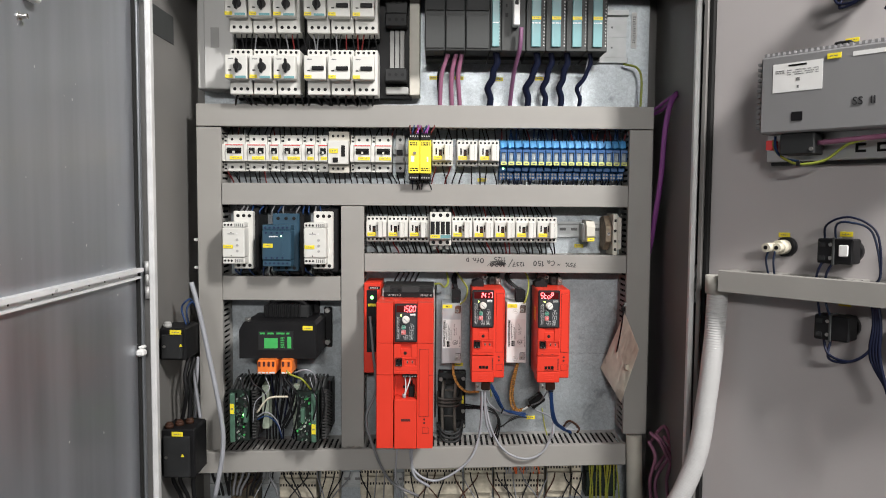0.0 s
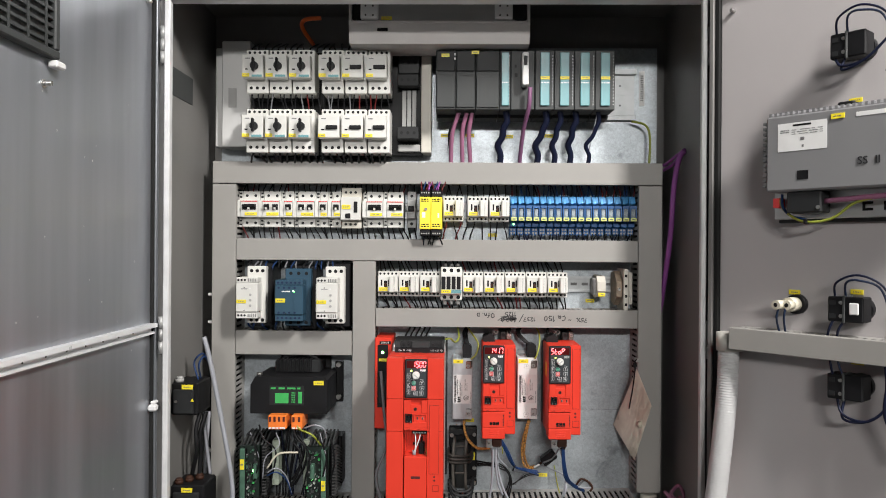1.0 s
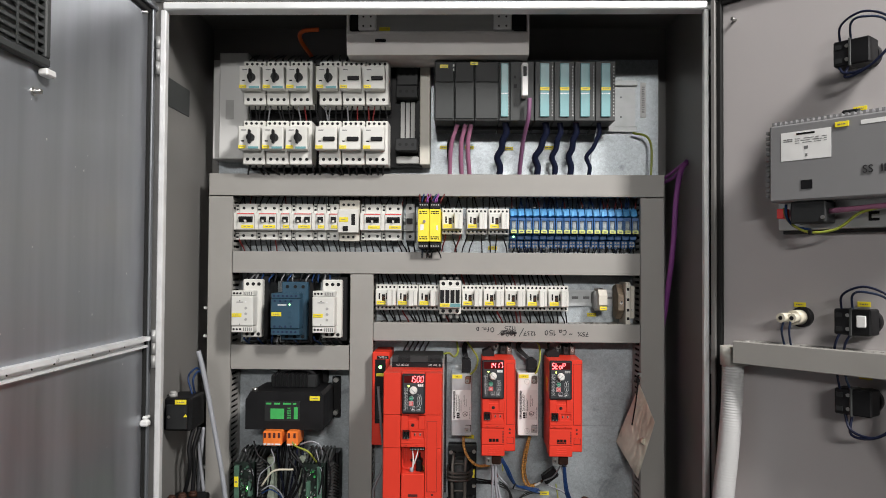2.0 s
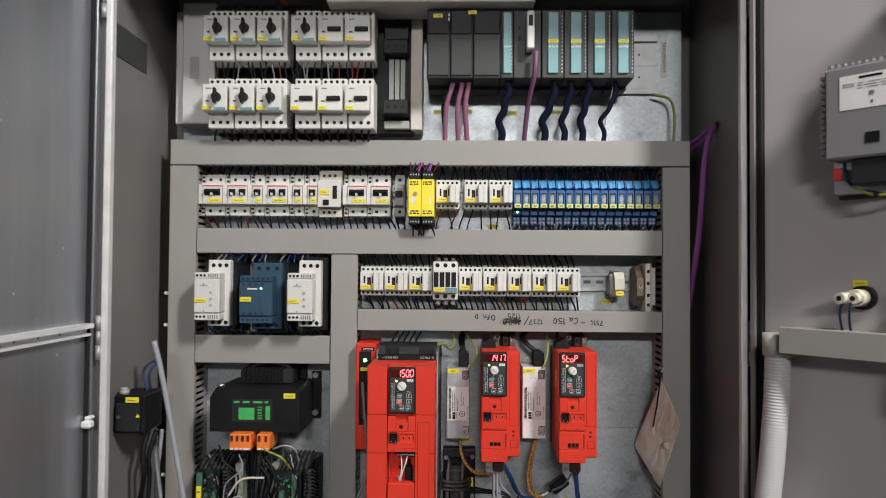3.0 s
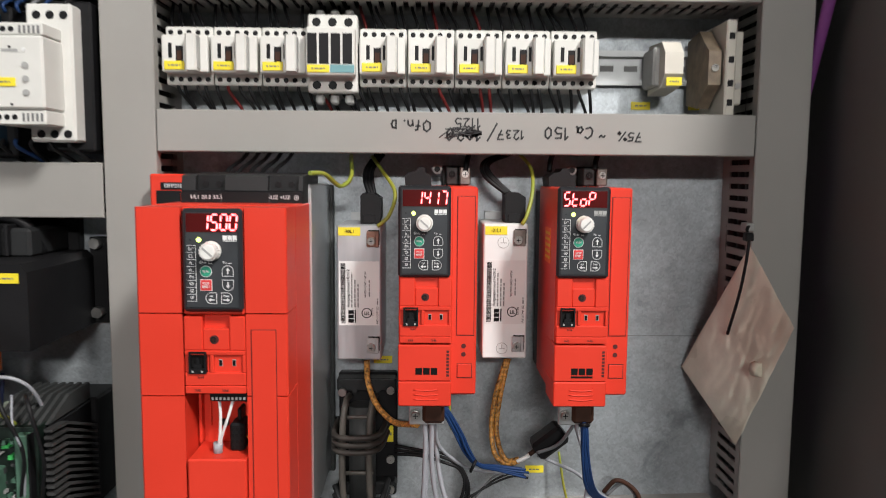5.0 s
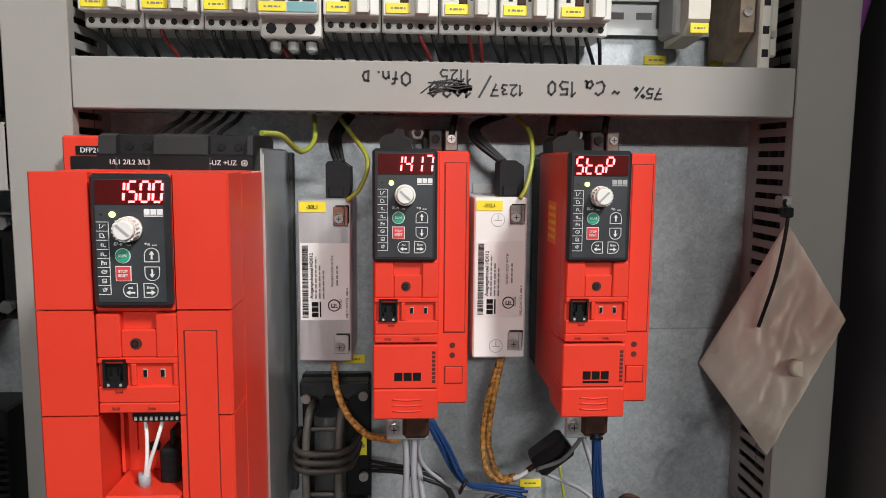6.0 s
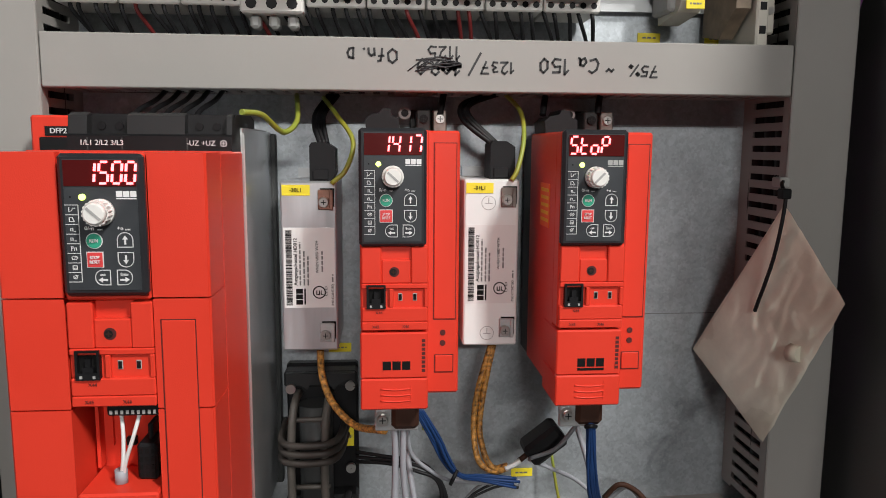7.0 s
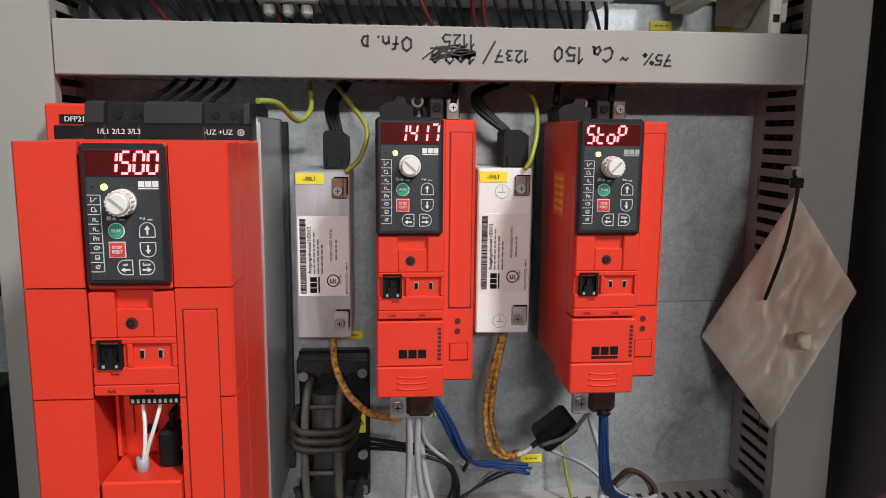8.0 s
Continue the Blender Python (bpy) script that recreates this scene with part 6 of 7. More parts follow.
for i, p in enumerate(path):
    dist += (p - last).length
    last = p
    dv = (path[min(i + 1, len(path) - 1)] - path[max(i - 1, 0)]).normalized()
    u = dv.orthogonal().normalized() if u is None else (u - dv * u.dot(dv)).normalized()
    w = dv.cross(u)
    r = 0.0178 + 0.00045 * math.sin(2 * math.pi * dist / 0.0046)
    for k in range(24):
        a = 2 * math.pi * k / 24
        vs.append(p + r * (math.cos(a) * u + math.sin(a) * w) - Vector((0.5, -0.35, 0.6)))
m = len(path)
part("hose", Geo().add(vs, [(i * 24 + k, i * 24 + (k + 1) % 24, (i + 1) * 24 + (k + 1) % 24, (i + 1) * 24 + k) for i in range(m - 1) for k in range(24)], True), CONDUIT, con)
cp = Vector((0.5, -0.35, 0.6))
part("collar", Geo().cyl(Vector((0.526, -0.358, 1.290)) - cp, Vector((0.526, -0.358, 1.322)) - cp, 0.0225, 24), COLLAR, con, "pale plastic collar")
part("collar_ear", Geo().box(0.042, 0.066, -0.020, -0.002, 0.692, 0.712, 0.002), COLLAR, con)
pipe = single("grey_pipe", Geo().cyl((0.466, -0.05, 0.935), (0.478, -0.05, 0.60), 0.0172, 24), WHITE2, "smooth pale grey plastic pipe rising to the duct", "pipe")
dd = duct(0.0, 0.468, 0.0, 0.037, "grey slotted wiring duct fixed across the open door", depth=0.058, m=RD @ pose(0.062, -0.0005, 1.297))

# ---- operator panel on the door ----
PANEL = mat("panel_grey_plastic", (0.20, 0.20, 0.205), 0.5, vary=0.05)
hmi = thing("operator_panel", RD @ pose(0.127, 0, 1.519), "grey back of an operator panel with white sticker on the door", "operator panel")
part("base_plate", Geo().box(-0.002, 0.262, -0.026, -0.001, 0.0, 0.05, 0.001), ALU, hmi)
part("frame", B(-0.004, 0.266, -0.006, 0.0, -0.006, 0.172, 0.001), CHAR, hmi)
part("housing", B(0.002, 0.262, -0.066, -0.006, 0.043, 0.166, 0.003), PANEL, hmi)
for i in range(30):
    part("top_fin", B(0.006 + i * 0.0085, 0.0105 + i * 0.0085, -0.064, -0.012, 0.166, 0.171), PANEL, hmi)
for i in range(13):
    part("side_fin", B(-0.006, 0.002, -0.06, -0.012, 0.052 + i * 0.0085, 0.0565 + i * 0.0085), PANEL, hmi)
st = part("sticker", B(0.022, 0.098, -0.0666, -0.066, 0.107, 0.152), PAPER, hmi, "white type sticker")
part("logo", B(0.046, 0.074, -0.0669, -0.0666, 0.1462, 0.1492), INK, st)
part("print", bars(bars(Geo(), 0.044, 0.092, 0.132, 0.142, -0.0666, 3, 1, 0.3), 0.026, 0.04, 0.136, 0.142, -0.0666, 2, 4).box(0.058, 0.064, -0.067, -0.0666, 0.123, 0.128).box(0.060, 0.063, -0.067, -0.0666, 0.112, 0.116), INKGREY, st)
part("port", B(0.053, 0.070, -0.0668, -0.065, 0.061, 0.075), BLACK, hmi)
words("handwriting", "SS  II", 0.0165, (0.158, -0.0668, 0.083), MARKER, hmi)
label_tag(0.104, 0.124, 0.150, 0.158, -0.0666, hmi, 2)
part("sticker", B(0.140, 0.19, -0.0666, -0.066, 0.150, 0.1565), PAPER, hmi)
part("clamp_lever", Geo().box(0.106, 0.130, -0.05, -0.02, 0.170, 0.178, 0.002), BLACK, hmi)
pl = part("bus_plug", Geo().box(0.034, 0.088, -0.062, -0.026, 0.008, 0.042, 0.002), DARKG, hmi, "dark bus plug")
part("plug_screw", Geo().cyl((0.084, -0.062, 0.016), (0.084, -0.065, 0.016), 0.003, 10), NICKEL, pl)
part("cable", Geo().tube([(0.088, -0.048, 0.026), (0.13, -0.05, 0.028), (0.20, -0.05, 0.032), (0.27, -0.05, 0.038)], 0.0042, 8, 5), PINK, hmi, "violet bus cable")
part("power_plug", Geo().box(0.004, 0.016, -0.045, -0.026, 0.018, 0.034, 0.001), REDKEY, hmi)
part("wire", Geo().tube([(0.014, -0.042, 0.034), (0.026, -0.048, 0.012), (0.06, -0.056, -0.006), (0.10, -0.052, -0.002), (0.13, -0.05, 0.02), (0.16, -0.05, 0.028)], 0.0022, 7, 5), YGC, hmi, "yellow-green earth wire")
part("wire", Geo().tube([(0.018, -0.042, 0.040), (0.022, -0.048, 0.02), (0.036, -0.05, 0.004), (0.06, -0.05, -0.002)], 0.0022, 7, 5), BLUEC, hmi, "blue supply wire")
part("tie", Geo().box(0.060, 0.066, -0.060, -0.050, -0.010, -0.002, 0.001), BLACK, hmi)
for i in range(3):
    part("bracket", Geo().box(0.135 + i * 0.03, 0.150 + i * 0.03, -0.0268, -0.0258, 0.010, 0.014).box(0.135 + i * 0.03, 0.139 + i * 0.03, -0.0268, -0.0258, 0.014, 0.024).box(0.139 + i * 0.03, 0.150 + i * 0.03, -0.0268, -0.0258, 0.020, 0.024), INK, hmi)
label_lid = thing("door_label", RD @ pose(0.232, -0.002, 1.702), "small yellow marking label on the door", "label", "door labels")
label_tag(0, 0.020, 0, 0.007, 0.001, label_lid)
for s, z in ((0.1385, 1.393), (0.236, 1.398), (0.238, 1.287)):
    ob = thing("door_label", RD @ pose(s, 0, z), "small yellow marking label on the door", "label", "door labels")
    label_tag(0, 0.019, 0, 0.008, -0.0003, ob)


def contact_block(s, z, lit=False):
    ob = thing("contact_block", RD @ pose(s, 0, z), "black push-button contact block with looped wires on the door", "contact block", "contact blocks")
    part("collar", Geo().cyl((0.034, 0, 0.019), (0.034, -0.014, 0.019), 0.019, 20), BLACK, ob)
    part("body", B(0.0, 0.052, -0.048, -0.014, 0.0, 0.039, 0.002), BLACK, ob)
    part("terminal", Geo().box(0.003, 0.012, -0.0488, -0.047, 0.005, 0.012).box(0.003, 0.012, -0.0488, -0.047, 0.026, 0.033), DARKG, ob)
    part("screw", Geo().cyl((0.020, -0.048, 0.009), (0.020, -0.0495, 0.009), 0.003, 10).cyl((0.020, -0.048, 0.030), (0.020, -0.0495, 0.030), 0.003, 10), NICKEL, ob)
    part("carrier", B(0.022, 0.026, -0.050, -0.02, -0.002, 0.041, 0.001), CHAR, ob)
    if lit:
        part("lamp_socket", Geo().box(0.032, 0.046, -0.050, -0.047, 0.012, 0.03, 0.003), PAPER, ob, "pale lamp socket")
    return ob


contact_block(0.220, 1.357, True)
contact_block(0.220, 1.237)
contact_block(0.221, 1.765)
contact_block(0.330, 1.345)
contact_block(0.330, 1.225)
so = thing("lamp_holder", RD @ pose(0.150, 0, 1.3775), "ivory two-pole lamp holder in a black ring", "lamp holder")
part("ring", Geo().cyl((0.004, 0, 0), (0.004, -0.012, 0), 0.0165, 24), BLACK, so)
part("barrel", Geo().cyl((0.004, -0.012, 0), (0.002, -0.034, 0), 0.0118, 20), IVORY, so)
part("head", Geo().cyl((-0.005, -0.034, 0), (-0.007, -0.058, 0), 0.0075, 16).cyl((0.008, -0.034, 0.0), (0.007, -0.050, 0.0), 0.0075, 16), IVORY, so)
part("hole", Geo().cyl((-0.007, -0.058, 0), (-0.0071, -0.0586, 0), 0.0035, 10).cyl((0.007, -0.05, 0), (0.007, -0.0506, 0), 0.0035, 10), BLACK, so)


DOORWIRE = mat("dark_slate_wire", (0.012, 0.022, 0.05), 0.5, vary=0.15, scale=30, spec=0.3)


def door_wire(pts, r=0.0022, material=BLUEC):
    cable("door_wire", [tuple(RD @ Vector(p)) for p in pts], r, material, "dark wire looping between the door switches", "cable", "door wires")


for z0 in (1.357, 1.237, 1.765):
    for k in range(2):
        top = z0 + 0.039
        if z0 != 1.237:
            door_wire([(0.228 + 0.016 * k, -0.04, top - 0.004), (0.236 + 0.014 * k, -0.055, top + 0.022), (0.270, -0.058, top + 0.034 - 0.008 * k), (0.305 - 0.006 * k, -0.052, top + 0.012), (0.312, -0.05, z0 - 0.01), (0.300, -0.045, z0 - 0.03)], 0.0018, DOORWIRE if k else NAVYC)
        else:
            door_wire([(0.228 + 0.016 * k, -0.045, z0 + 0.034), (0.226 + 0.012 * k, -0.05, z0 + 0.055), (0.222 + 0.012 * k, -0.045, z0 + 0.075)], 0.0018, DOORWIRE if k else NAVYC)
            door_wire([(0.232 + 0.012 * k, -0.042, z0 + 0.004), (0.245, -0.05, z0 - 0.022 - 0.006 * k), (0.280, -0.052, z0 - 0.026), (0.306, -0.05, z0 + 0.004), (0.304, -0.045, z0 + 0.068)], 0.0021, NAVYC)
for k in range(2):
    door_wire([(0.228 + 0.016 * k, -0.045, 1.360), (0.222 + 0.014 * k, -0.046, 1.345), (0.214 + 0.014 * k, -0.035, 1.326)], 0.002, NAVYC)
    door_wire([(0.144 + 0.011 * k, -0.05, 1.372), (0.140 + 0.012 * k, -0.048, 1.355), (0.137 + 0.010 * k, -0.03, 1.328)], 0.0017, DOORWIRE)
    door_wire([(0.226 + 0.016 * k, -0.042, 1.768), (0.240, -0.05, 1.752 - 0.006 * k), (0.275, -0.052, 1.757), (0.31, -0.05, 1.79)], 0.002, NAVYC)
for k in range(4):
    door_wire([(0.300 + 0.003 * k, -0.044 - 0.002 * k, 1.31), (0.306 + 0.003 * k, -0.05, 1.27), (0.304 + 0.004 * k, -0.05, 1.22), (0.33, -0.045, 1.17 - 0.004 * k)], 0.0028, NAVYC)

# ---- purple cables on the side wall ----
cable("purple_cable", [(0.513, -0.135, 1.672), (0.505, -0.125, 1.655), (0.498, -0.115, 1.60), (0.495, -0.10, 1.49), (0.491, -0.06, 1.37), (0.490, -0.02, 1.27), (0.490, -0.02, 1.0)], 0.0056, PURPLE, "purple bus cable hanging down the side wall", "cable", "purple cables")
cable("purple_cable", [(0.514, -0.135, 1.674), (0.505, -0.10, 1.664), (0.494, -0.07, 1.652), (0.480, -0.05, 1.645)], 0.0036, PURPLE, "purple bus cable entering the duct", "cable", "purple cables")
cable("purple_cable", [(0.514, -0.128, 1.668), (0.502, -0.09, 1.648), (0.492, -0.06, 1.640), (0.480, -0.05, 1.636)], 0.0036, PURPLE, "purple bus cable entering the duct", "cable", "purple cables")

# ---- terminal rows below the ducts ----
for i, (x0, x1, shade, rows) in enumerate(((-0.430, -0.372, RUST, 2), (-0.322, -0.240, DIRTSHADE, 3), (-0.230, -0.190, DIRTSHADE, 2), (-0.142, -0.070, DIRTSHADE, 3), (-0.044, 0.085, DIRTSHADE, 3), (0.090, 0.152, DIRTSHADE, 2), (0.157, 0.268, DIRTSHADE, 4), (0.275, 0.326, DIRTSHADE, 2), (0.330, 0.352, DIRTSHADE, 3), (0.362, 0.430, PCB, 1))):
    zt = 0.842 + 0.025 * (x0 + 0.43) / 0.86
    ob = thing("terminal_block", (x0, 0, zt - 0.075), ("stained" if shade is RUST else "dark green" if shade is PCB else "cream") + " rail terminal block row with wire holes", "terminal block", "terminal rows")
    w = x1 - x0
    part("body", Geo().box(0, w, -0.042, -0.006, 0.0, 0.078, 0.001).box(0, w, -0.052, -0.042, 0.018, 0.060, 0.001), shade, ob)
    nn = max(2, int(w / 0.0062))
    g = Geo()
    for r in range(rows):
        for k in range(nn):
            a = (k + 0.5) * w / nn
            y = -0.052 if 0.02 < 0.068 - r * 0.0115 < 0.056 else -0.042
            g.box(a - 0.0018, a + 0.0018, y - 0.0006, y, 0.066 - r * 0.0115, 0.071 - r * 0.0115)
    tagged(part("wire_holes", g, BLACK, ob), kind="stuff")

# ---- short wires between devices and ducts ----
def wire_row(label, x0, x1, n, z0, z1, y0, y1, mats, seed, sway=0.006, r=0.0014, lean=0.0):
    """A row of short wires from device terminals at z0 to duct slots at z1; one object for each colour."""
    rnd = random.Random(seed)
    geos = {m_.name: (Geo(), m_) for m_ in mats}
    for i in range(n):
        x = x0 + (x1 - x0) * (i + 0.5) / n + rnd.uniform(-0.002, 0.002)
        dx = rnd.uniform(-sway, sway) + lean
        g_ = geos[rnd.choice(mats).name][0]
        zm = (z0 + z1) / 2
        g_.tube([(x, y0, z0), (x + dx * 0.15, y0 - 0.003, zm + (z0 - zm) * 0.5), (x + dx * 0.8, (y0 + y1) / 2, zm + (z1 - zm) * 0.4), (x + dx, y1, z1)], r, 5, 4)
    for g_, m_ in geos.values():
        if g_.v:
            single("wire_row", g_, m_, label, "wires", "short wires", "stuff")


wire_row("short dark wires from contactors up into the duct", -0.125, 0.28, 40, 1.412, 1.445, -0.05, -0.035, [BLACKC] * 9 + [REDC], 1, 0.006, 0.0016, -0.008)
wire_row("short dark wires from contactors down into the duct", -0.125, 0.285, 42, 1.364, 1.330, -0.05, -0.035, [BLACKC] * 6 + [REDC], 2, 0.006, 0.0017, 0.010)
wire_row("short dark wires above the blue relays", 0.162, 0.434, 36, 1.580, 1.610, -0.042, -0.03, [BLACKC, NAVYC, REDC, BLUEC], 3)
wire_row("short dark wires below the blue relays", 0.162, 0.434, 44, 1.500, 1.482, -0.034, -0.03, [BLACKC, BLACKC, NAVYC, GREYC], 4)
wire_row("short dark wires below the circuit breakers", -0.435, -0.045, 34, 1.515, 1.482, -0.045, -0.035, [BLACKC] * 12 + [REDC], 5, 0.008, 0.0015, 0.006)
wire_row("short dark wires above the circuit breakers", -0.435, -0.045, 34, 1.586, 1.608, -0.045, -0.035, [BLACKC] * 12 + [REDC], 6)
wire_row("short dark wires below the contactors", 0.015, 0.155, 9, 1.528, 1.482, -0.05, -0.035, [BLACKC, BLACKC, REDC], 7, 0.014)
wire_row("short dark wires above the contactors", 0.015, 0.155, 12, 1.578, 1.608, -0.05, -0.035, [BLACKC], 8)
wire_row("red and blue wires above the yellow relay", -0.033, 0.012, 10, 1.588, 1.612, -0.10, -0.075, [REDC, BLUEC, PURPLE], 9, 0.01)
wire_row("navy wires below the yellow relay", -0.030, 0.010, 5, 1.496, 1.474, -0.10, -0.084, [NAVYC, BLACKC], 10, 0.012)
wire_row("blue wires above the soft starters", -0.41, -0.20, 16, 1.420, 1.445, -0.09, -0.05, [BLUEC, GREYC, BLACKC, BLACKC], 11, 0.008, 0.0018)
wire_row("dark wires below the soft starters", -0.41, -0.20, 14, 1.306, 1.282, -0.09, -0.05, [BLACKC, BLUEC], 12, 0.012, 0.002)
wire_row("dark wires between the breaker rows", -0.40, -0.10, 26, 1.796, 1.757, -0.10, -0.095, [BLACKC, BLACKC, BLACKC, REDC, GREYC], 13, 0.008, 0.0016)
wire_row("dark wires above the motor breakers", -0.40, -0.10, 22, 1.884, 1.912, -0.10, -0.06, [BLACKC], 14, 0.012, 0.0018)
wire_row("dark wires below the motor breakers", -0.40, -0.10, 20, 1.668, 1.640, -0.10, -0.05, [BLACKC], 15, 0.016, 0.0022)
wire_row("tangled wires at the lower terminals", -0.40, 0.36, 40, 0.848, 0.775, -0.053, -0.075, [GREYC, GREYC, BLACKC, BLACKC, BLACKC, BROWNC], 16, 0.05, 0.0016)
wire_row("green and orange wires at the lower terminals", 0.365, 0.43, 12, 0.875, 0.79, -0.05, -0.055, [YGC], 17, 0.008, 0.0017)
wire_row("orange wires at the lower terminals", 0.18, 0.255, 14, 0.872, 0.842, -0.05, -0.05, [ORANGEC, WHITEC], 18, 0.008, 0.0014)
wire_row("dark wires behind the circuit boards", -0.33, -0.27, 12, 1.09, 0.93, -0.10, -0.08, [BLACKC, BLACKC, NAVYC], 19, 0.03, 0.002)
wire_row("dark wires left of the lower terminals", -0.47, -0.33, 10, 0.862, 0.80, -0.08, -0.07, [BLACKC, GREYC], 20, 0.03, 0.003)

# ---- single cables ----
cable("braided_sleeve", [(0.063, -0.050, 1.091), (0.064, -0.050, 1.069), (0.073, -0.060, 1.049), (0.092, -0.080, 1.037), (0.115, -0.120, 1.048)], 0.003, BROWN, "brown braided cable sleeve below the choke", "cable", "braided sleeves")
cable("braided_sleeve", [(0.204, -0.050, 1.093), (0.193, -0.055, 1.056), (0.189, -0.060, 1.026), (0.192, -0.070, 1.001), (0.204, -0.075, 0.993), (0.215, -0.078, 0.997)], 0.0026, BROWN, "brown braided cable sleeve below the choke", "cable", "braided sleeves")
cable("braided_sleeve", [(0.206, -0.050, 1.093), (0.198, -0.055, 1.056), (0.194, -0.060, 1.026), (0.197, -0.070, 1.006), (0.204, -0.075, 0.996), (0.215, -0.078, 0.999)], 0.0026, BROWN, "brown braided cable sleeve below the choke", "cable", "braided sleeves")
cable("ferrule_pair", [(0.213, -0.079, 0.997), (0.219, -0.080, 1.000), (0.225, -0.080, 1.004)], 0.0022, PAPER, "white crimped wire ends beside the plug", "wire ends", "")
cable("grey_cable", [(0.122, -0.125, 1.057), (0.123, -0.125, 1.027), (0.121, -0.122, 0.976), (0.117, -0.120, 0.950)], 0.0024, WHITEC, "pale grey motor cable", "cable", "motor cables")
cable("grey_cable", [(0.129, -0.125, 1.057), (0.129, -0.125, 1.015), (0.134, -0.122, 0.976), (0.144, -0.120, 0.950)], 0.0024, WHITEC, "pale grey motor cable", "cable", "motor cables")
cable("grey_cable", [(0.132, -0.120, 1.052), (0.135, -0.110, 1.026), (0.150, -0.100, 1.007), (0.169, -0.090, 0.993), (0.202, -0.080, 0.985)], 0.0016, WHITEC, "thin pale cable bending along the plate", "cable", "motor cables")
cable("grey_cable", [(0.231, -0.090, 1.010), (0.249, -0.100, 1.022), (0.260, -0.110, 1.042), (0.262, -0.120, 1.056)], 0.0017, GREYC, "pale cable over the plug", "cable", "motor cables")
cable("grey_cable", [(0.236, -0.060, 0.996), (0.258, -0.060, 0.986), (0.276, -0.070, 0.980), (0.301, -0.080, 0.960), (0.321, -0.080, 0.954), (0.337, -0.070, 0.952)], 0.0018, WHITEC, "thin pale cable along the plate", "cable", "motor cables")
cable("grey_cable", [(0.279, -0.100, 0.977), (0.277, -0.110, 0.958), (0.272, -0.110, 0.945)], 0.0022, WHITEC, "pale grey motor cable", "cable", "motor cables")
cable("earth_wire", [(0.265, -0.020, 0.984), (0.270, -0.025, 0.950), (0.276, -0.030, 0.924)], 0.0014, YGC, "yellow-green earth wire on the plate", "cable", "earth wires")
cable("earth_wire", [(0.147, -0.030, 1.054), (0.148, -0.030, 1.029), (0.149, -0.030, 1.012)], 0.0013, YGC, "yellow-green earth wire on the plate", "cable", "earth wires")
cable("dark_cable", [(0.312, -0.030, 0.944), (0.322, -0.040, 0.961), (0.337, -0.040, 0.955), (0.344, -0.050, 0.947), (0.338, -0.060, 0.941)], 0.0024, BROWNC, "dark cable loop above the lower duct", "cable", "dark cables")
cable("dark_cable", [(0.315, -0.030, 0.941), (0.330, -0.035, 0.956), (0.341, -0.040, 0.948), (0.342, -0.050, 0.938)], 0.0022, GREYC, "dark cable loop above the lower duct", "cable", "dark cables")
cable("blue_wire", [(0.136, -0.120, 1.066), (0.149, -0.115, 1.040), (0.160, -0.107, 1.016), (0.172, -0.100, 1.002), (0.194, -0.090, 0.994), (0.215, -0.085, 0.987)], 0.0012, BLUEC, "dark blue control wire of a tied bundle", "cable", "blue wires")
cable("blue_wire", [(0.137, -0.120, 1.066), (0.151, -0.115, 1.039), (0.162, -0.102, 1.014), (0.172, -0.100, 1.003), (0.193, -0.090, 0.997), (0.217, -0.085, 0.992)], 0.0012, BLUEC, "dark blue control wire of a tied bundle", "cable", "blue wires")
cable("blue_wire", [(0.139, -0.120, 1.065), (0.153, -0.115, 1.040), (0.163, -0.108, 1.017), (0.173, -0.100, 1.002), (0.194, -0.090, 0.993), (0.219, -0.085, 0.986)], 0.0012, BLUEC, "dark blue control wire of a tied bundle", "cable", "blue wires")
cable("blue_wire", [(0.141, -0.120, 1.065), (0.154, -0.115, 1.039), (0.164, -0.103, 1.014), (0.174, -0.100, 1.003), (0.193, -0.090, 0.996), (0.221, -0.085, 0.991)], 0.0012, BLUEC, "dark blue control wire of a tied bundle", "cable", "blue wires")
cable("blue_wire", [(0.142, -0.120, 1.065), (0.156, -0.115, 1.040), (0.166, -0.106, 1.016), (0.175, -0.100, 1.002), (0.194, -0.090, 0.994), (0.224, -0.085, 0.988)], 0.0012, BLUEC, "dark blue control wire of a tied bundle", "cable", "blue wires")
cable("blue_wire", [(0.140, -0.120, 1.065), (0.154, -0.115, 1.040), (0.163, -0.111, 1.018), (0.174, -0.100, 1.001), (0.194, -0.090, 0.992), (0.221, -0.085, 0.983)], 0.0012, BLUEC, "dark blue control wire of a tied bundle", "cable", "blue wires")
cable("cable_tie", [(0.166, -0.104, 0.997), (0.168, -0.108, 1.004), (0.171, -0.104, 1.008)], 0.0016, BLACK, "black cable tie round the blue wires", "cable tie", "cable ties")
cable("blue_wire", [(0.264, -0.125, 1.074), (0.265, -0.130, 1.052), (0.268, -0.125, 1.015), (0.276, -0.110, 0.982), (0.297, -0.090, 0.959), (0.325, -0.060, 0.939)], 0.0012, BLUEC, "dark blue control wire of a tied bundle", "cable", "blue wires")
cable("blue_wire", [(0.264, -0.125, 1.074), (0.266, -0.132, 1.052), (0.268, -0.125, 1.015), (0.277, -0.110, 0.982), (0.298, -0.090, 0.960), (0.325, -0.060, 0.940)], 0.0012, BLUEC, "dark blue control wire of a tied bundle", "cable", "blue wires")
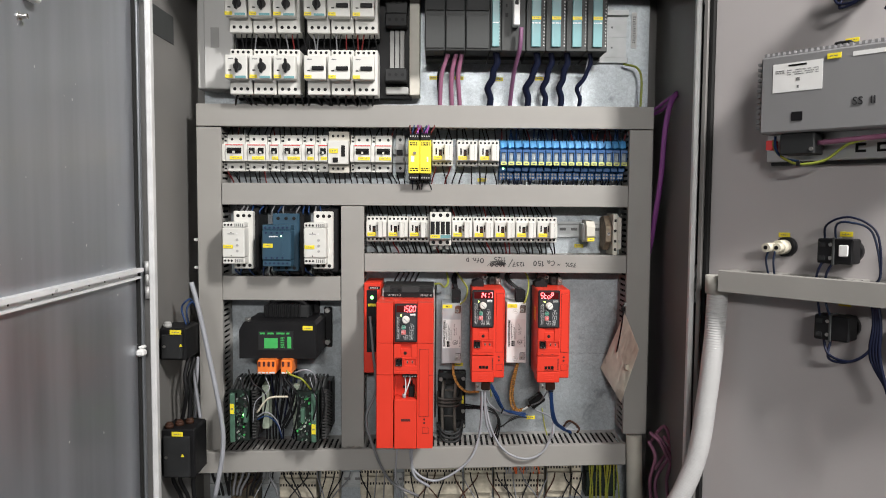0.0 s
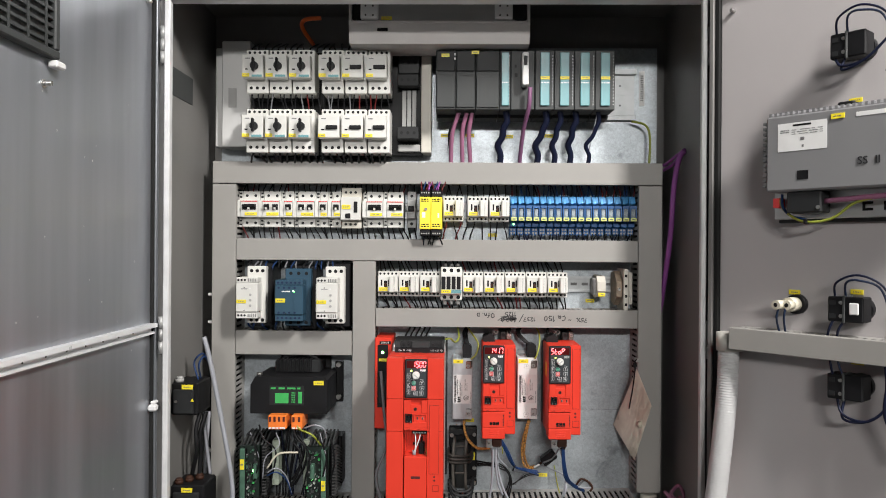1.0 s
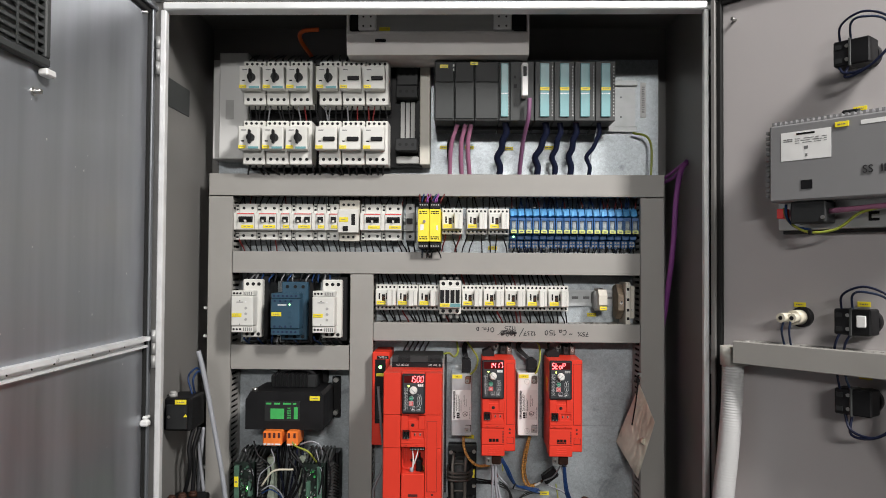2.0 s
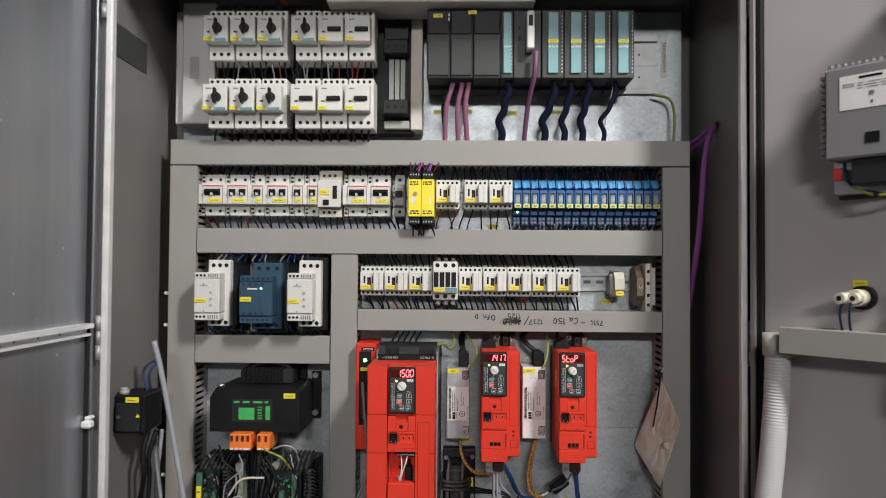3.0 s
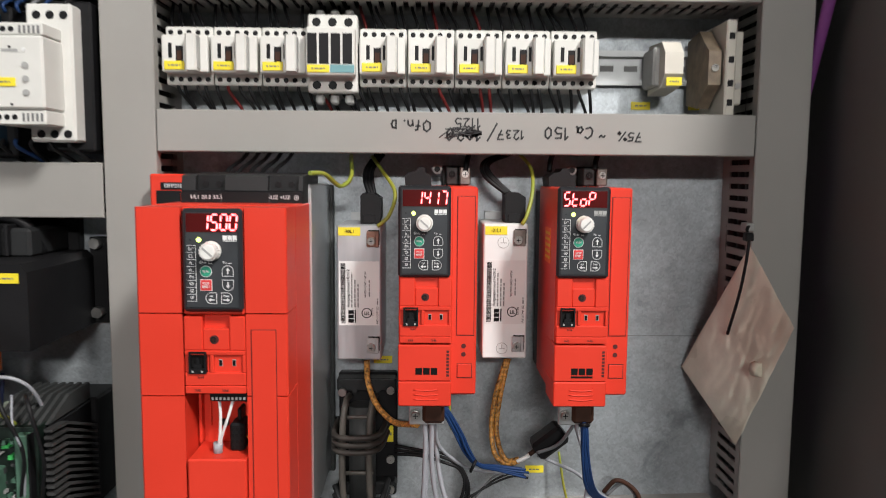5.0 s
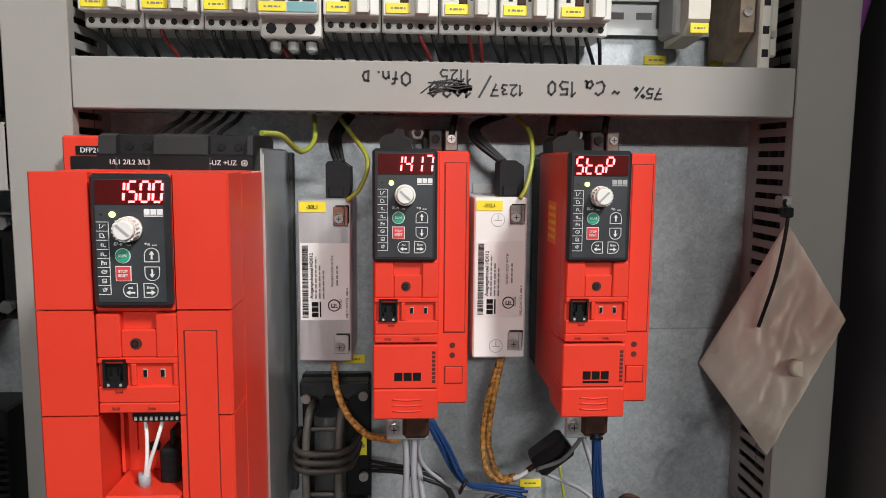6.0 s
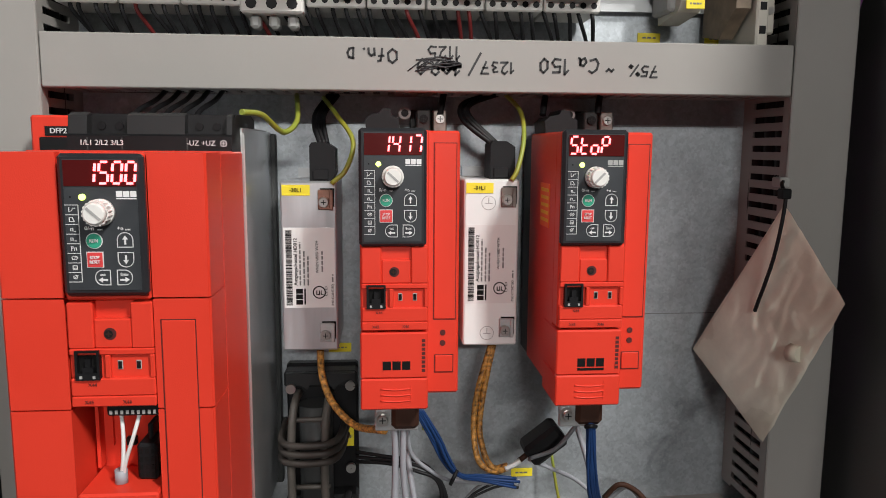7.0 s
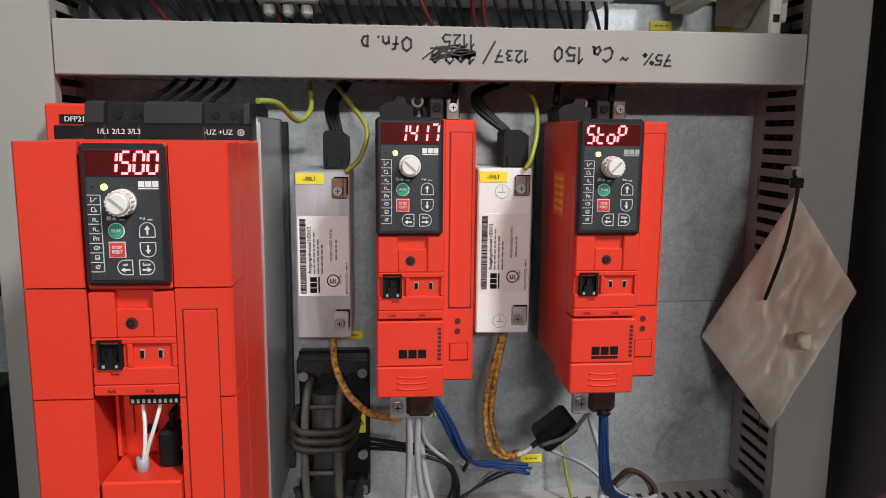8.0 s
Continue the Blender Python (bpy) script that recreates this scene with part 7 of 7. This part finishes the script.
cable("blue_wire", [(0.265, -0.125, 1.074), (0.267, -0.130, 1.052), (0.270, -0.125, 1.015), (0.279, -0.110, 0.982), (0.298, -0.090, 0.960), (0.325, -0.060, 0.941)], 0.0012, BLUEC, "dark blue control wire of a tied bundle", "cable", "blue wires")
cable("blue_wire", [(0.266, -0.125, 1.074), (0.267, -0.132, 1.052), (0.271, -0.125, 1.015), (0.280, -0.110, 0.982), (0.299, -0.090, 0.961), (0.325, -0.060, 0.941)], 0.0012, BLUEC, "dark blue control wire of a tied bundle", "cable", "blue wires")
cable("blue_wire", [(0.267, -0.125, 1.074), (0.268, -0.130, 1.052), (0.272, -0.125, 1.015), (0.281, -0.110, 0.982), (0.300, -0.090, 0.962), (0.325, -0.060, 0.942)], 0.0012, BLUEC, "dark blue control wire of a tied bundle", "cable", "blue wires")
cable("blue_wire", [(0.267, -0.125, 1.074), (0.268, -0.132, 1.052), (0.274, -0.125, 1.015), (0.282, -0.110, 0.982), (0.300, -0.090, 0.962), (0.325, -0.060, 0.943)], 0.0012, BLUEC, "dark blue control wire of a tied bundle", "cable", "blue wires")
cable("blue_wire", [(0.268, -0.125, 1.074), (0.270, -0.130, 1.052), (0.274, -0.125, 1.015), (0.284, -0.110, 0.982), (0.301, -0.090, 0.963), (0.325, -0.060, 0.943)], 0.0012, BLUEC, "dark blue control wire of a tied bundle", "cable", "blue wires")
cable("cable_tie", [(0.263, -0.132, 1.052), (0.266, -0.136, 1.054), (0.271, -0.132, 1.052)], 0.0016, BLACK, "black cable tie round the blue wires", "cable tie", "cable ties")
cable("black_wire", [(0.091, -0.040, 0.998), (0.118, -0.050, 0.997), (0.142, -0.060, 0.997), (0.158, -0.060, 0.984), (0.167, -0.060, 0.961), (0.162, -0.060, 0.926)], 0.0016, BLACKC, "thin black wire crossing the plate", "cable", "black wires")
cable("black_wire", [(0.091, -0.040, 0.993), (0.118, -0.050, 0.994), (0.142, -0.060, 0.993), (0.158, -0.060, 0.982), (0.165, -0.060, 0.961), (0.156, -0.060, 0.926)], 0.0016, BLACKC, "thin black wire crossing the plate", "cable", "black wires")
cable("black_wire", [(0.091, -0.040, 0.989), (0.118, -0.050, 0.991), (0.142, -0.060, 0.988), (0.158, -0.060, 0.980), (0.162, -0.060, 0.961), (0.149, -0.060, 0.926)], 0.0016, BLACKC, "thin black wire crossing the plate", "cable", "black wires")
cable("control_wire", [(0.173, -0.070, 0.956), (0.191, -0.075, 0.980), (0.210, -0.075, 0.986), (0.225, -0.075, 0.980)], 0.0011, GREYC, "thin dark control wire at the bundle end", "cable", "control wires")
cable("control_wire", [(0.169, -0.070, 0.956), (0.191, -0.075, 0.976), (0.210, -0.075, 0.983), (0.225, -0.075, 0.979)], 0.0011, DARKG, "thin dark control wire at the bundle end", "cable", "control wires")
cable("control_wire", [(0.166, -0.070, 0.956), (0.191, -0.075, 0.973), (0.210, -0.075, 0.980), (0.225, -0.075, 0.978)], 0.0011, DARKG, "thin dark control wire at the bundle end", "cable", "control wires")
cable("grey_cable", [(0.124, -0.085, 1.043), (0.121, -0.100, 0.960), (0.097, -0.115, 0.897), (0.031, -0.120, 0.855), (-0.018, -0.120, 0.874), (-0.031, -0.100, 0.918)], 0.0026, WHITEC, "pale grey motor cable looping down over the duct", "cable", "motor cables")
cable("grey_cable", [(0.130, -0.085, 1.043), (0.141, -0.100, 0.973), (0.170, -0.110, 0.920), (0.218, -0.115, 0.901), (0.260, -0.110, 0.921), (0.279, -0.100, 0.986), (0.266, -0.080, 1.048)], 0.0024, WHITEC, "pale grey motor cable looping between the drives", "cable", "motor cables")
cable("grey_cable", [(-0.113, -0.130, 1.209), (-0.106, -0.140, 1.139), (-0.100, -0.140, 1.056), (-0.119, -0.150, 0.999), (-0.105, -0.150, 0.939), (-0.072, -0.120, 0.855), (-0.012, -0.100, 0.812)], 0.003, GREYC, "grey control cable hanging beside the large drive", "cable", "motor cables")
cable("control_wire", [(-0.056, -0.120, 0.929), (-0.060, -0.110, 0.864), (-0.055, -0.090, 0.803)], 0.0018, WHITEC, "thin white control wire", "cable", "control wires")
cable("control_wire", [(-0.026, -0.120, 0.929), (-0.021, -0.120, 0.868), (0.013, -0.115, 0.839)], 0.003, WHITEC, "pale control cable below the drive", "cable", "control wires")
cable("earth_wire", [(0.067, -0.030, 1.295), (0.079, -0.050, 1.280), (0.092, -0.070, 1.260), (0.087, -0.080, 1.239), (0.076, -0.082, 1.228)], 0.0019, YGC, "yellow-green earth wire arching to the choke", "cable", "earth wires")
cable("earth_wire", [(0.216, -0.030, 1.299), (0.225, -0.050, 1.284), (0.224, -0.070, 1.262), (0.218, -0.080, 1.240), (0.213, -0.082, 1.231)], 0.0019, YGC, "yellow-green earth wire arching to the choke", "cable", "earth wires")
cable("earth_wire", [(0.047, -0.040, 1.296), (0.050, -0.070, 1.275), (0.042, -0.090, 1.266), (0.032, -0.120, 1.277), (0.022, -0.140, 1.278)], 0.0021, YGC, "yellow-green earth wire to the large drive", "cable", "earth wires")
cable("black_wire", [(0.071, -0.020, 1.298), (0.061, -0.030, 1.283), (0.061, -0.045, 1.271), (0.066, -0.055, 1.258)], 0.0022, BLACKC, "black wire into the choke plug", "cable", "black wires")
cable("black_wire", [(0.206, -0.020, 1.300), (0.180, -0.035, 1.291), (0.179, -0.050, 1.277), (0.201, -0.055, 1.259)], 0.0022, BLACKC, "black wire into the choke plug", "cable", "black wires")
cable("black_wire", [(0.074, -0.020, 1.298), (0.064, -0.030, 1.283), (0.064, -0.045, 1.271), (0.069, -0.055, 1.258)], 0.0022, BLACKC, "black wire into the choke plug", "cable", "black wires")
cable("black_wire", [(0.210, -0.020, 1.300), (0.184, -0.035, 1.291), (0.182, -0.050, 1.279), (0.203, -0.055, 1.259)], 0.0022, BLACKC, "black wire into the choke plug", "cable", "black wires")
cable("black_wire", [(0.078, -0.020, 1.298), (0.068, -0.030, 1.283), (0.068, -0.045, 1.272), (0.071, -0.055, 1.258)], 0.0022, BLACKC, "black wire into the choke plug", "cable", "black wires")
cable("black_wire", [(0.213, -0.020, 1.301), (0.187, -0.035, 1.291), (0.184, -0.050, 1.280), (0.205, -0.055, 1.259)], 0.0022, BLACKC, "black wire into the choke plug", "cable", "black wires")
cable("black_wire", [(0.165, -0.030, 1.301), (0.162, -0.045, 1.291), (0.160, -0.050, 1.281)], 0.0028, BLACKC, "black wire from the duct to the drive", "cable", "black wires")
cable("black_wire", [(0.250, -0.030, 1.302), (0.245, -0.045, 1.292), (0.243, -0.050, 1.282)], 0.0028, BLACKC, "black wire from the duct to the drive", "cable", "black wires")
cable("black_wire", [(0.296, -0.030, 1.302), (0.290, -0.045, 1.292), (0.288, -0.050, 1.283)], 0.0028, BLACKC, "black wire from the duct to the drive", "cable", "black wires")
cable("black_wire", [(-0.056, -0.020, 1.304), (-0.058, -0.050, 1.291), (-0.064, -0.080, 1.280), (-0.068, -0.100, 1.262)], 0.002, BLACKC, "black supply wire into the large drive", "cable", "black wires")
cable("black_wire", [(-0.045, -0.020, 1.304), (-0.047, -0.050, 1.291), (-0.053, -0.080, 1.280), (-0.057, -0.100, 1.262)], 0.002, BLACKC, "black supply wire into the large drive", "cable", "black wires")
cable("black_wire", [(-0.034, -0.020, 1.304), (-0.036, -0.050, 1.291), (-0.042, -0.080, 1.280), (-0.046, -0.100, 1.262)], 0.002, BLACKC, "black supply wire into the large drive", "cable", "black wires")
cable("black_wire", [(-0.023, -0.020, 1.304), (-0.025, -0.050, 1.291), (-0.031, -0.080, 1.280), (-0.035, -0.100, 1.262)], 0.002, BLACKC, "black supply wire into the large drive", "cable", "black wires")
cable("black_wire", [(-0.012, -0.020, 1.304), (-0.014, -0.050, 1.291), (-0.020, -0.080, 1.280), (-0.024, -0.100, 1.262)], 0.002, BLACKC, "black supply wire into the large drive", "cable", "black wires")
cable("bus_cable", [(0.046, -0.100, 1.755), (0.033, -0.085, 1.715), (0.030, -0.060, 1.658), (0.030, -0.050, 1.640)], 0.0047, PINK, "violet-pink bus cable below the controller", "cable", "controller cables")
cable("bus_cable", [(0.063, -0.100, 1.755), (0.054, -0.085, 1.715), (0.055, -0.060, 1.658), (0.055, -0.050, 1.640)], 0.0047, PINK, "violet-pink bus cable below the controller", "cable", "controller cables")
cable("bus_cable", [(0.075, -0.100, 1.755), (0.068, -0.085, 1.715), (0.072, -0.060, 1.658), (0.072, -0.050, 1.640)], 0.0047, PINK, "violet-pink bus cable below the controller", "cable", "controller cables")
cable("black_wire", [(0.046, -0.100, 1.755), (0.028, -0.090, 1.723), (0.026, -0.070, 1.693), (0.035, -0.050, 1.640)], 0.0022, BLACKC, "thin black wire below the controller", "cable", "black wires")
cable("navy_cable", [(0.146, -0.100, 1.760), (0.149, -0.095, 1.739), (0.142, -0.088, 1.724), (0.140, -0.080, 1.707), (0.131, -0.070, 1.690), (0.138, -0.060, 1.669), (0.134, -0.050, 1.641)], 0.0070, NAVYC, "taped dark navy cable below the controller", "cable", "controller cables")
cable("navy_cable", [(0.230, -0.100, 1.760), (0.233, -0.095, 1.740), (0.227, -0.088, 1.724), (0.222, -0.080, 1.707), (0.212, -0.070, 1.690), (0.219, -0.060, 1.670), (0.216, -0.050, 1.641)], 0.0070, NAVYC, "taped dark navy cable below the controller", "cable", "controller cables")
cable("navy_cable", [(0.260, -0.100, 1.761), (0.263, -0.095, 1.740), (0.257, -0.088, 1.724), (0.255, -0.080, 1.707), (0.248, -0.070, 1.690), (0.256, -0.060, 1.670), (0.253, -0.050, 1.641)], 0.0062, NAVYC, "taped dark navy cable below the controller", "cable", "controller cables")
cable("navy_cable", [(0.293, -0.100, 1.761), (0.296, -0.095, 1.740), (0.290, -0.088, 1.724), (0.289, -0.080, 1.707), (0.283, -0.070, 1.691), (0.290, -0.060, 1.670), (0.287, -0.050, 1.641)], 0.0066, NAVYC, "taped dark navy cable below the controller", "cable", "controller cables")
cable("navy_cable", [(0.341, -0.100, 1.761), (0.344, -0.095, 1.740), (0.339, -0.088, 1.725), (0.333, -0.080, 1.708), (0.321, -0.070, 1.691), (0.330, -0.060, 1.670), (0.327, -0.050, 1.642)], 0.0046, NAVYC, "taped dark navy cable below the controller", "cable", "controller cables")
cable("bus_cable", [(0.193, -0.145, 1.800), (0.191, -0.140, 1.760), (0.183, -0.100, 1.714), (0.179, -0.050, 1.641)], 0.0044, MAUVE, "mauve bus cable from the white plug", "cable", "controller cables")
cable("control_wire", [(0.341, -0.100, 1.759), (0.336, -0.090, 1.731), (0.330, -0.070, 1.688), (0.329, -0.050, 1.642)], 0.0012, WHITEC, "thin white control wire", "cable", "control wires")
cable("earth_wire", [(0.431, -0.020, 1.752), (0.459, -0.030, 1.742), (0.468, -0.035, 1.713), (0.465, -0.040, 1.643)], 0.0026, YGC, "yellow-green earth wire beside the controller rail", "cable", "earth wires")
cable("orange_cable", [(-0.249, -0.100, 1.956), (-0.283, -0.100, 1.952), (-0.293, -0.080, 1.941), (-0.276, -0.040, 1.915)], 0.0045, ORANGEC, "orange lamp cable under the roof", "cable", "")
cable("earth_wire", [(-0.285, -0.155, 1.118), (-0.278, -0.160, 1.095), (-0.248, -0.170, 1.084), (-0.234, -0.150, 1.058)], 0.0021, YGC, "yellow-green earth wire at the orange terminals", "cable", "earth wires")
cable("earth_wire", [(-0.343, -0.160, 1.012), (-0.318, -0.165, 1.043), (-0.278, -0.165, 1.047)], 0.0021, IVORY, "cream wire between the circuit boards", "cable", "earth wires")
cable("black_wire", [(-0.293, -0.120, 1.076), (-0.273, -0.130, 1.052), (-0.279, -0.130, 1.016), (-0.299, -0.120, 0.977)], 0.0026, BLACKC, "black wire between the circuit boards", "cable", "black wires")
cable("black_wire", [(-0.287, -0.120, 1.067), (-0.267, -0.130, 1.043), (-0.273, -0.130, 1.006), (-0.294, -0.120, 0.967)], 0.0026, BLACKC, "black wire between the circuit boards", "cable", "black wires")
cable("black_wire", [(-0.299, -0.120, 1.057), (-0.279, -0.130, 1.033), (-0.285, -0.130, 0.997), (-0.306, -0.120, 0.957)], 0.0026, BLACKC, "black wire between the circuit boards", "cable", "black wires")
cable("blue_wire", [(-0.343, -0.160, 1.003), (-0.322, -0.165, 1.014), (-0.305, -0.150, 0.992), (-0.298, -0.130, 0.949)], 0.0014, WHITEC, "thin control wire at the circuit boards", "cable", "control wires")
cable("blue_wire", [(-0.343, -0.160, 0.997), (-0.322, -0.165, 1.006), (-0.305, -0.150, 0.986), (-0.298, -0.130, 0.949)], 0.0014, BLUEC, "thin control wire at the circuit boards", "cable", "control wires")
cable("earth_wire", [(-0.273, -0.130, 1.088), (-0.247, -0.140, 1.097), (-0.230, -0.130, 1.084), (-0.231, -0.100, 1.045)], 0.0018, WHITEC, "pale wire at the circuit boards", "cable", "control wires")
cable("black_wire", [(-0.361, -0.155, 1.100), (-0.348, -0.170, 1.076), (-0.324, -0.165, 1.049), (-0.334, -0.155, 0.993), (-0.350, -0.130, 0.949)], 0.0018, BLACKC, "black wire hanging over the circuit boards", "cable", "black wires")
cable("black_wire", [(-0.291, -0.155, 1.095), (-0.279, -0.170, 1.077), (-0.255, -0.165, 1.044), (-0.264, -0.155, 0.993), (-0.278, -0.130, 0.949)], 0.0018, BLACKC, "black wire hanging over the circuit boards", "cable", "black wires")
cable("black_wire", [(-0.245, -0.155, 1.091), (-0.233, -0.170, 1.077), (-0.220, -0.165, 1.038), (-0.229, -0.155, 0.994), (-0.243, -0.130, 0.950)], 0.0018, BLACKC, "black wire hanging over the circuit boards", "cable", "black wires")
cable("black_wire", [(-0.221, -0.155, 1.086), (-0.210, -0.170, 1.077), (-0.203, -0.165, 1.032), (-0.211, -0.155, 0.994), (-0.225, -0.130, 0.950)], 0.0018, BLACKC, "black wire hanging over the circuit boards", "cable", "black wires")
cable("black_wire", [(-0.384, -0.155, 1.081), (-0.371, -0.170, 1.076), (-0.359, -0.165, 1.026), (-0.369, -0.155, 0.993), (-0.386, -0.130, 0.949)], 0.0018, BLACKC, "black wire hanging over the circuit boards", "cable", "black wires")
cable("control_wire", [(-0.236, -0.150, 1.084), (-0.226, -0.168, 1.062), (-0.220, -0.165, 1.036), (-0.226, -0.155, 0.990)], 0.0011, WHITEC, "thin pale wire over the circuit boards", "cable", "control wires")
cable("control_wire", [(-0.327, -0.150, 1.083), (-0.316, -0.168, 1.062), (-0.345, -0.165, 1.035), (-0.353, -0.155, 0.989)], 0.0011, WHITEC, "thin pale wire over the circuit boards", "cable", "control wires")
cable("control_wire", [(-0.380, -0.150, 1.083), (-0.368, -0.168, 1.062), (-0.359, -0.165, 1.035), (-0.367, -0.155, 0.989)], 0.0011, WHITEC, "thin pale wire over the circuit boards", "cable", "control wires")
cable("white_cable", [(-0.461, -0.200, 1.286), (-0.449, -0.200, 1.240), (-0.428, -0.200, 1.138), (-0.405, -0.200, 1.012), (-0.403, -0.200, 0.943), (-0.420, -0.200, 0.847)], 0.0048, WHITEC, "pale grey cable running down the side wall", "cable", "")
cable("black_wire", [(-0.471, -0.190, 1.134), (-0.476, -0.200, 1.098), (-0.474, -0.200, 1.058), (-0.491, -0.180, 1.000)], 0.0042, BLACKC, "thick black wire on the side wall", "cable", "black wires")
cable("black_wire", [(-0.466, -0.170, 1.129), (-0.475, -0.180, 1.087), (-0.473, -0.180, 1.053), (-0.476, -0.180, 1.000)], 0.0042, BLACKC, "thick black wire on the side wall", "cable", "black wires")
cable("white_cable", [(-0.476, -0.150, 1.125), (-0.470, -0.160, 1.083), (-0.463, -0.160, 1.024), (-0.460, -0.160, 1.000)], 0.0036, WHITEC, "pale cable on the side wall", "cable", "")
cable("white_cable", [(-0.473, -0.130, 1.121), (-0.473, -0.140, 1.078), (-0.477, -0.140, 1.042), (-0.478, -0.140, 0.994)], 0.0036, WHITEC, "pale cable on the side wall", "cable", "")
cable("blue_wire", [(-0.479, -0.180, 1.197), (-0.491, -0.170, 1.230), (-0.482, -0.150, 1.245), (-0.481, -0.120, 1.229)], 0.002, BLUEC, "blue wire on the side wall", "cable", "blue wires")
cable("blue_wire", [(-0.476, -0.170, 1.192), (-0.485, -0.160, 1.223), (-0.477, -0.150, 1.239), (-0.475, -0.120, 1.217)], 0.002, BLUEC, "blue wire on the side wall", "cable", "blue wires")
cable("black_wire", [(-0.510, -0.170, 0.899), (-0.514, -0.170, 0.872), (-0.501, -0.160, 0.830), (-0.513, -0.100, 0.745)], 0.0042, BLACKC, "thick black wire below the side switch", "cable", "black wires")
cable("black_wire", [(-0.496, -0.170, 0.899), (-0.500, -0.170, 0.872), (-0.487, -0.160, 0.830), (-0.499, -0.100, 0.745)], 0.0042, BLACKC, "thick black wire below the side switch", "cable", "black wires")
cable("black_wire", [(-0.469, -0.170, 0.899), (-0.473, -0.170, 0.873), (-0.475, -0.160, 0.830), (-0.486, -0.100, 0.745)], 0.0042, BLACKC, "thick black wire below the side switch", "cable", "black wires")
cable("bus_cable", [(0.478, -0.130, 0.965), (0.499, -0.150, 0.942), (0.528, -0.150, 0.870), (0.538, -0.140, 0.805)], 0.0036, PINK, "violet-pink bus cable at the cabinet side", "cable", "controller cables")
cable("bus_cable", [(0.490, -0.130, 0.961), (0.509, -0.150, 0.936), (0.534, -0.150, 0.870), (0.544, -0.140, 0.805)], 0.0036, PINK, "violet-pink bus cable at the cabinet side", "cable", "controller cables")
cable("bus_cable", [(0.508, -0.130, 0.956), (0.521, -0.150, 0.930), (0.510, -0.150, 0.869), (0.520, -0.140, 0.804)], 0.0036, PINK, "violet-pink bus cable at the cabinet side", "cable", "controller cables")
cable("bus_cable", [(0.526, -0.130, 0.951), (0.515, -0.150, 0.924), (0.487, -0.150, 0.869), (0.496, -0.140, 0.804)], 0.0036, PINK, "violet-pink bus cable at the cabinet side", "cable", "controller cables")
cable("bus_cable", [(0.476, -0.130, 0.946), (0.485, -0.150, 0.918), (0.475, -0.150, 0.869), (0.484, -0.140, 0.804)], 0.0036, PINK, "violet-pink bus cable at the cabinet side", "cable", "controller cables")
cable("bus_cable", [(0.495, -0.120, 0.882), (0.517, -0.140, 0.939), (0.508, -0.130, 0.978), (0.490, -0.100, 0.937)], 0.0036, PINK, "violet-pink bus cable loop", "cable", "controller cables")
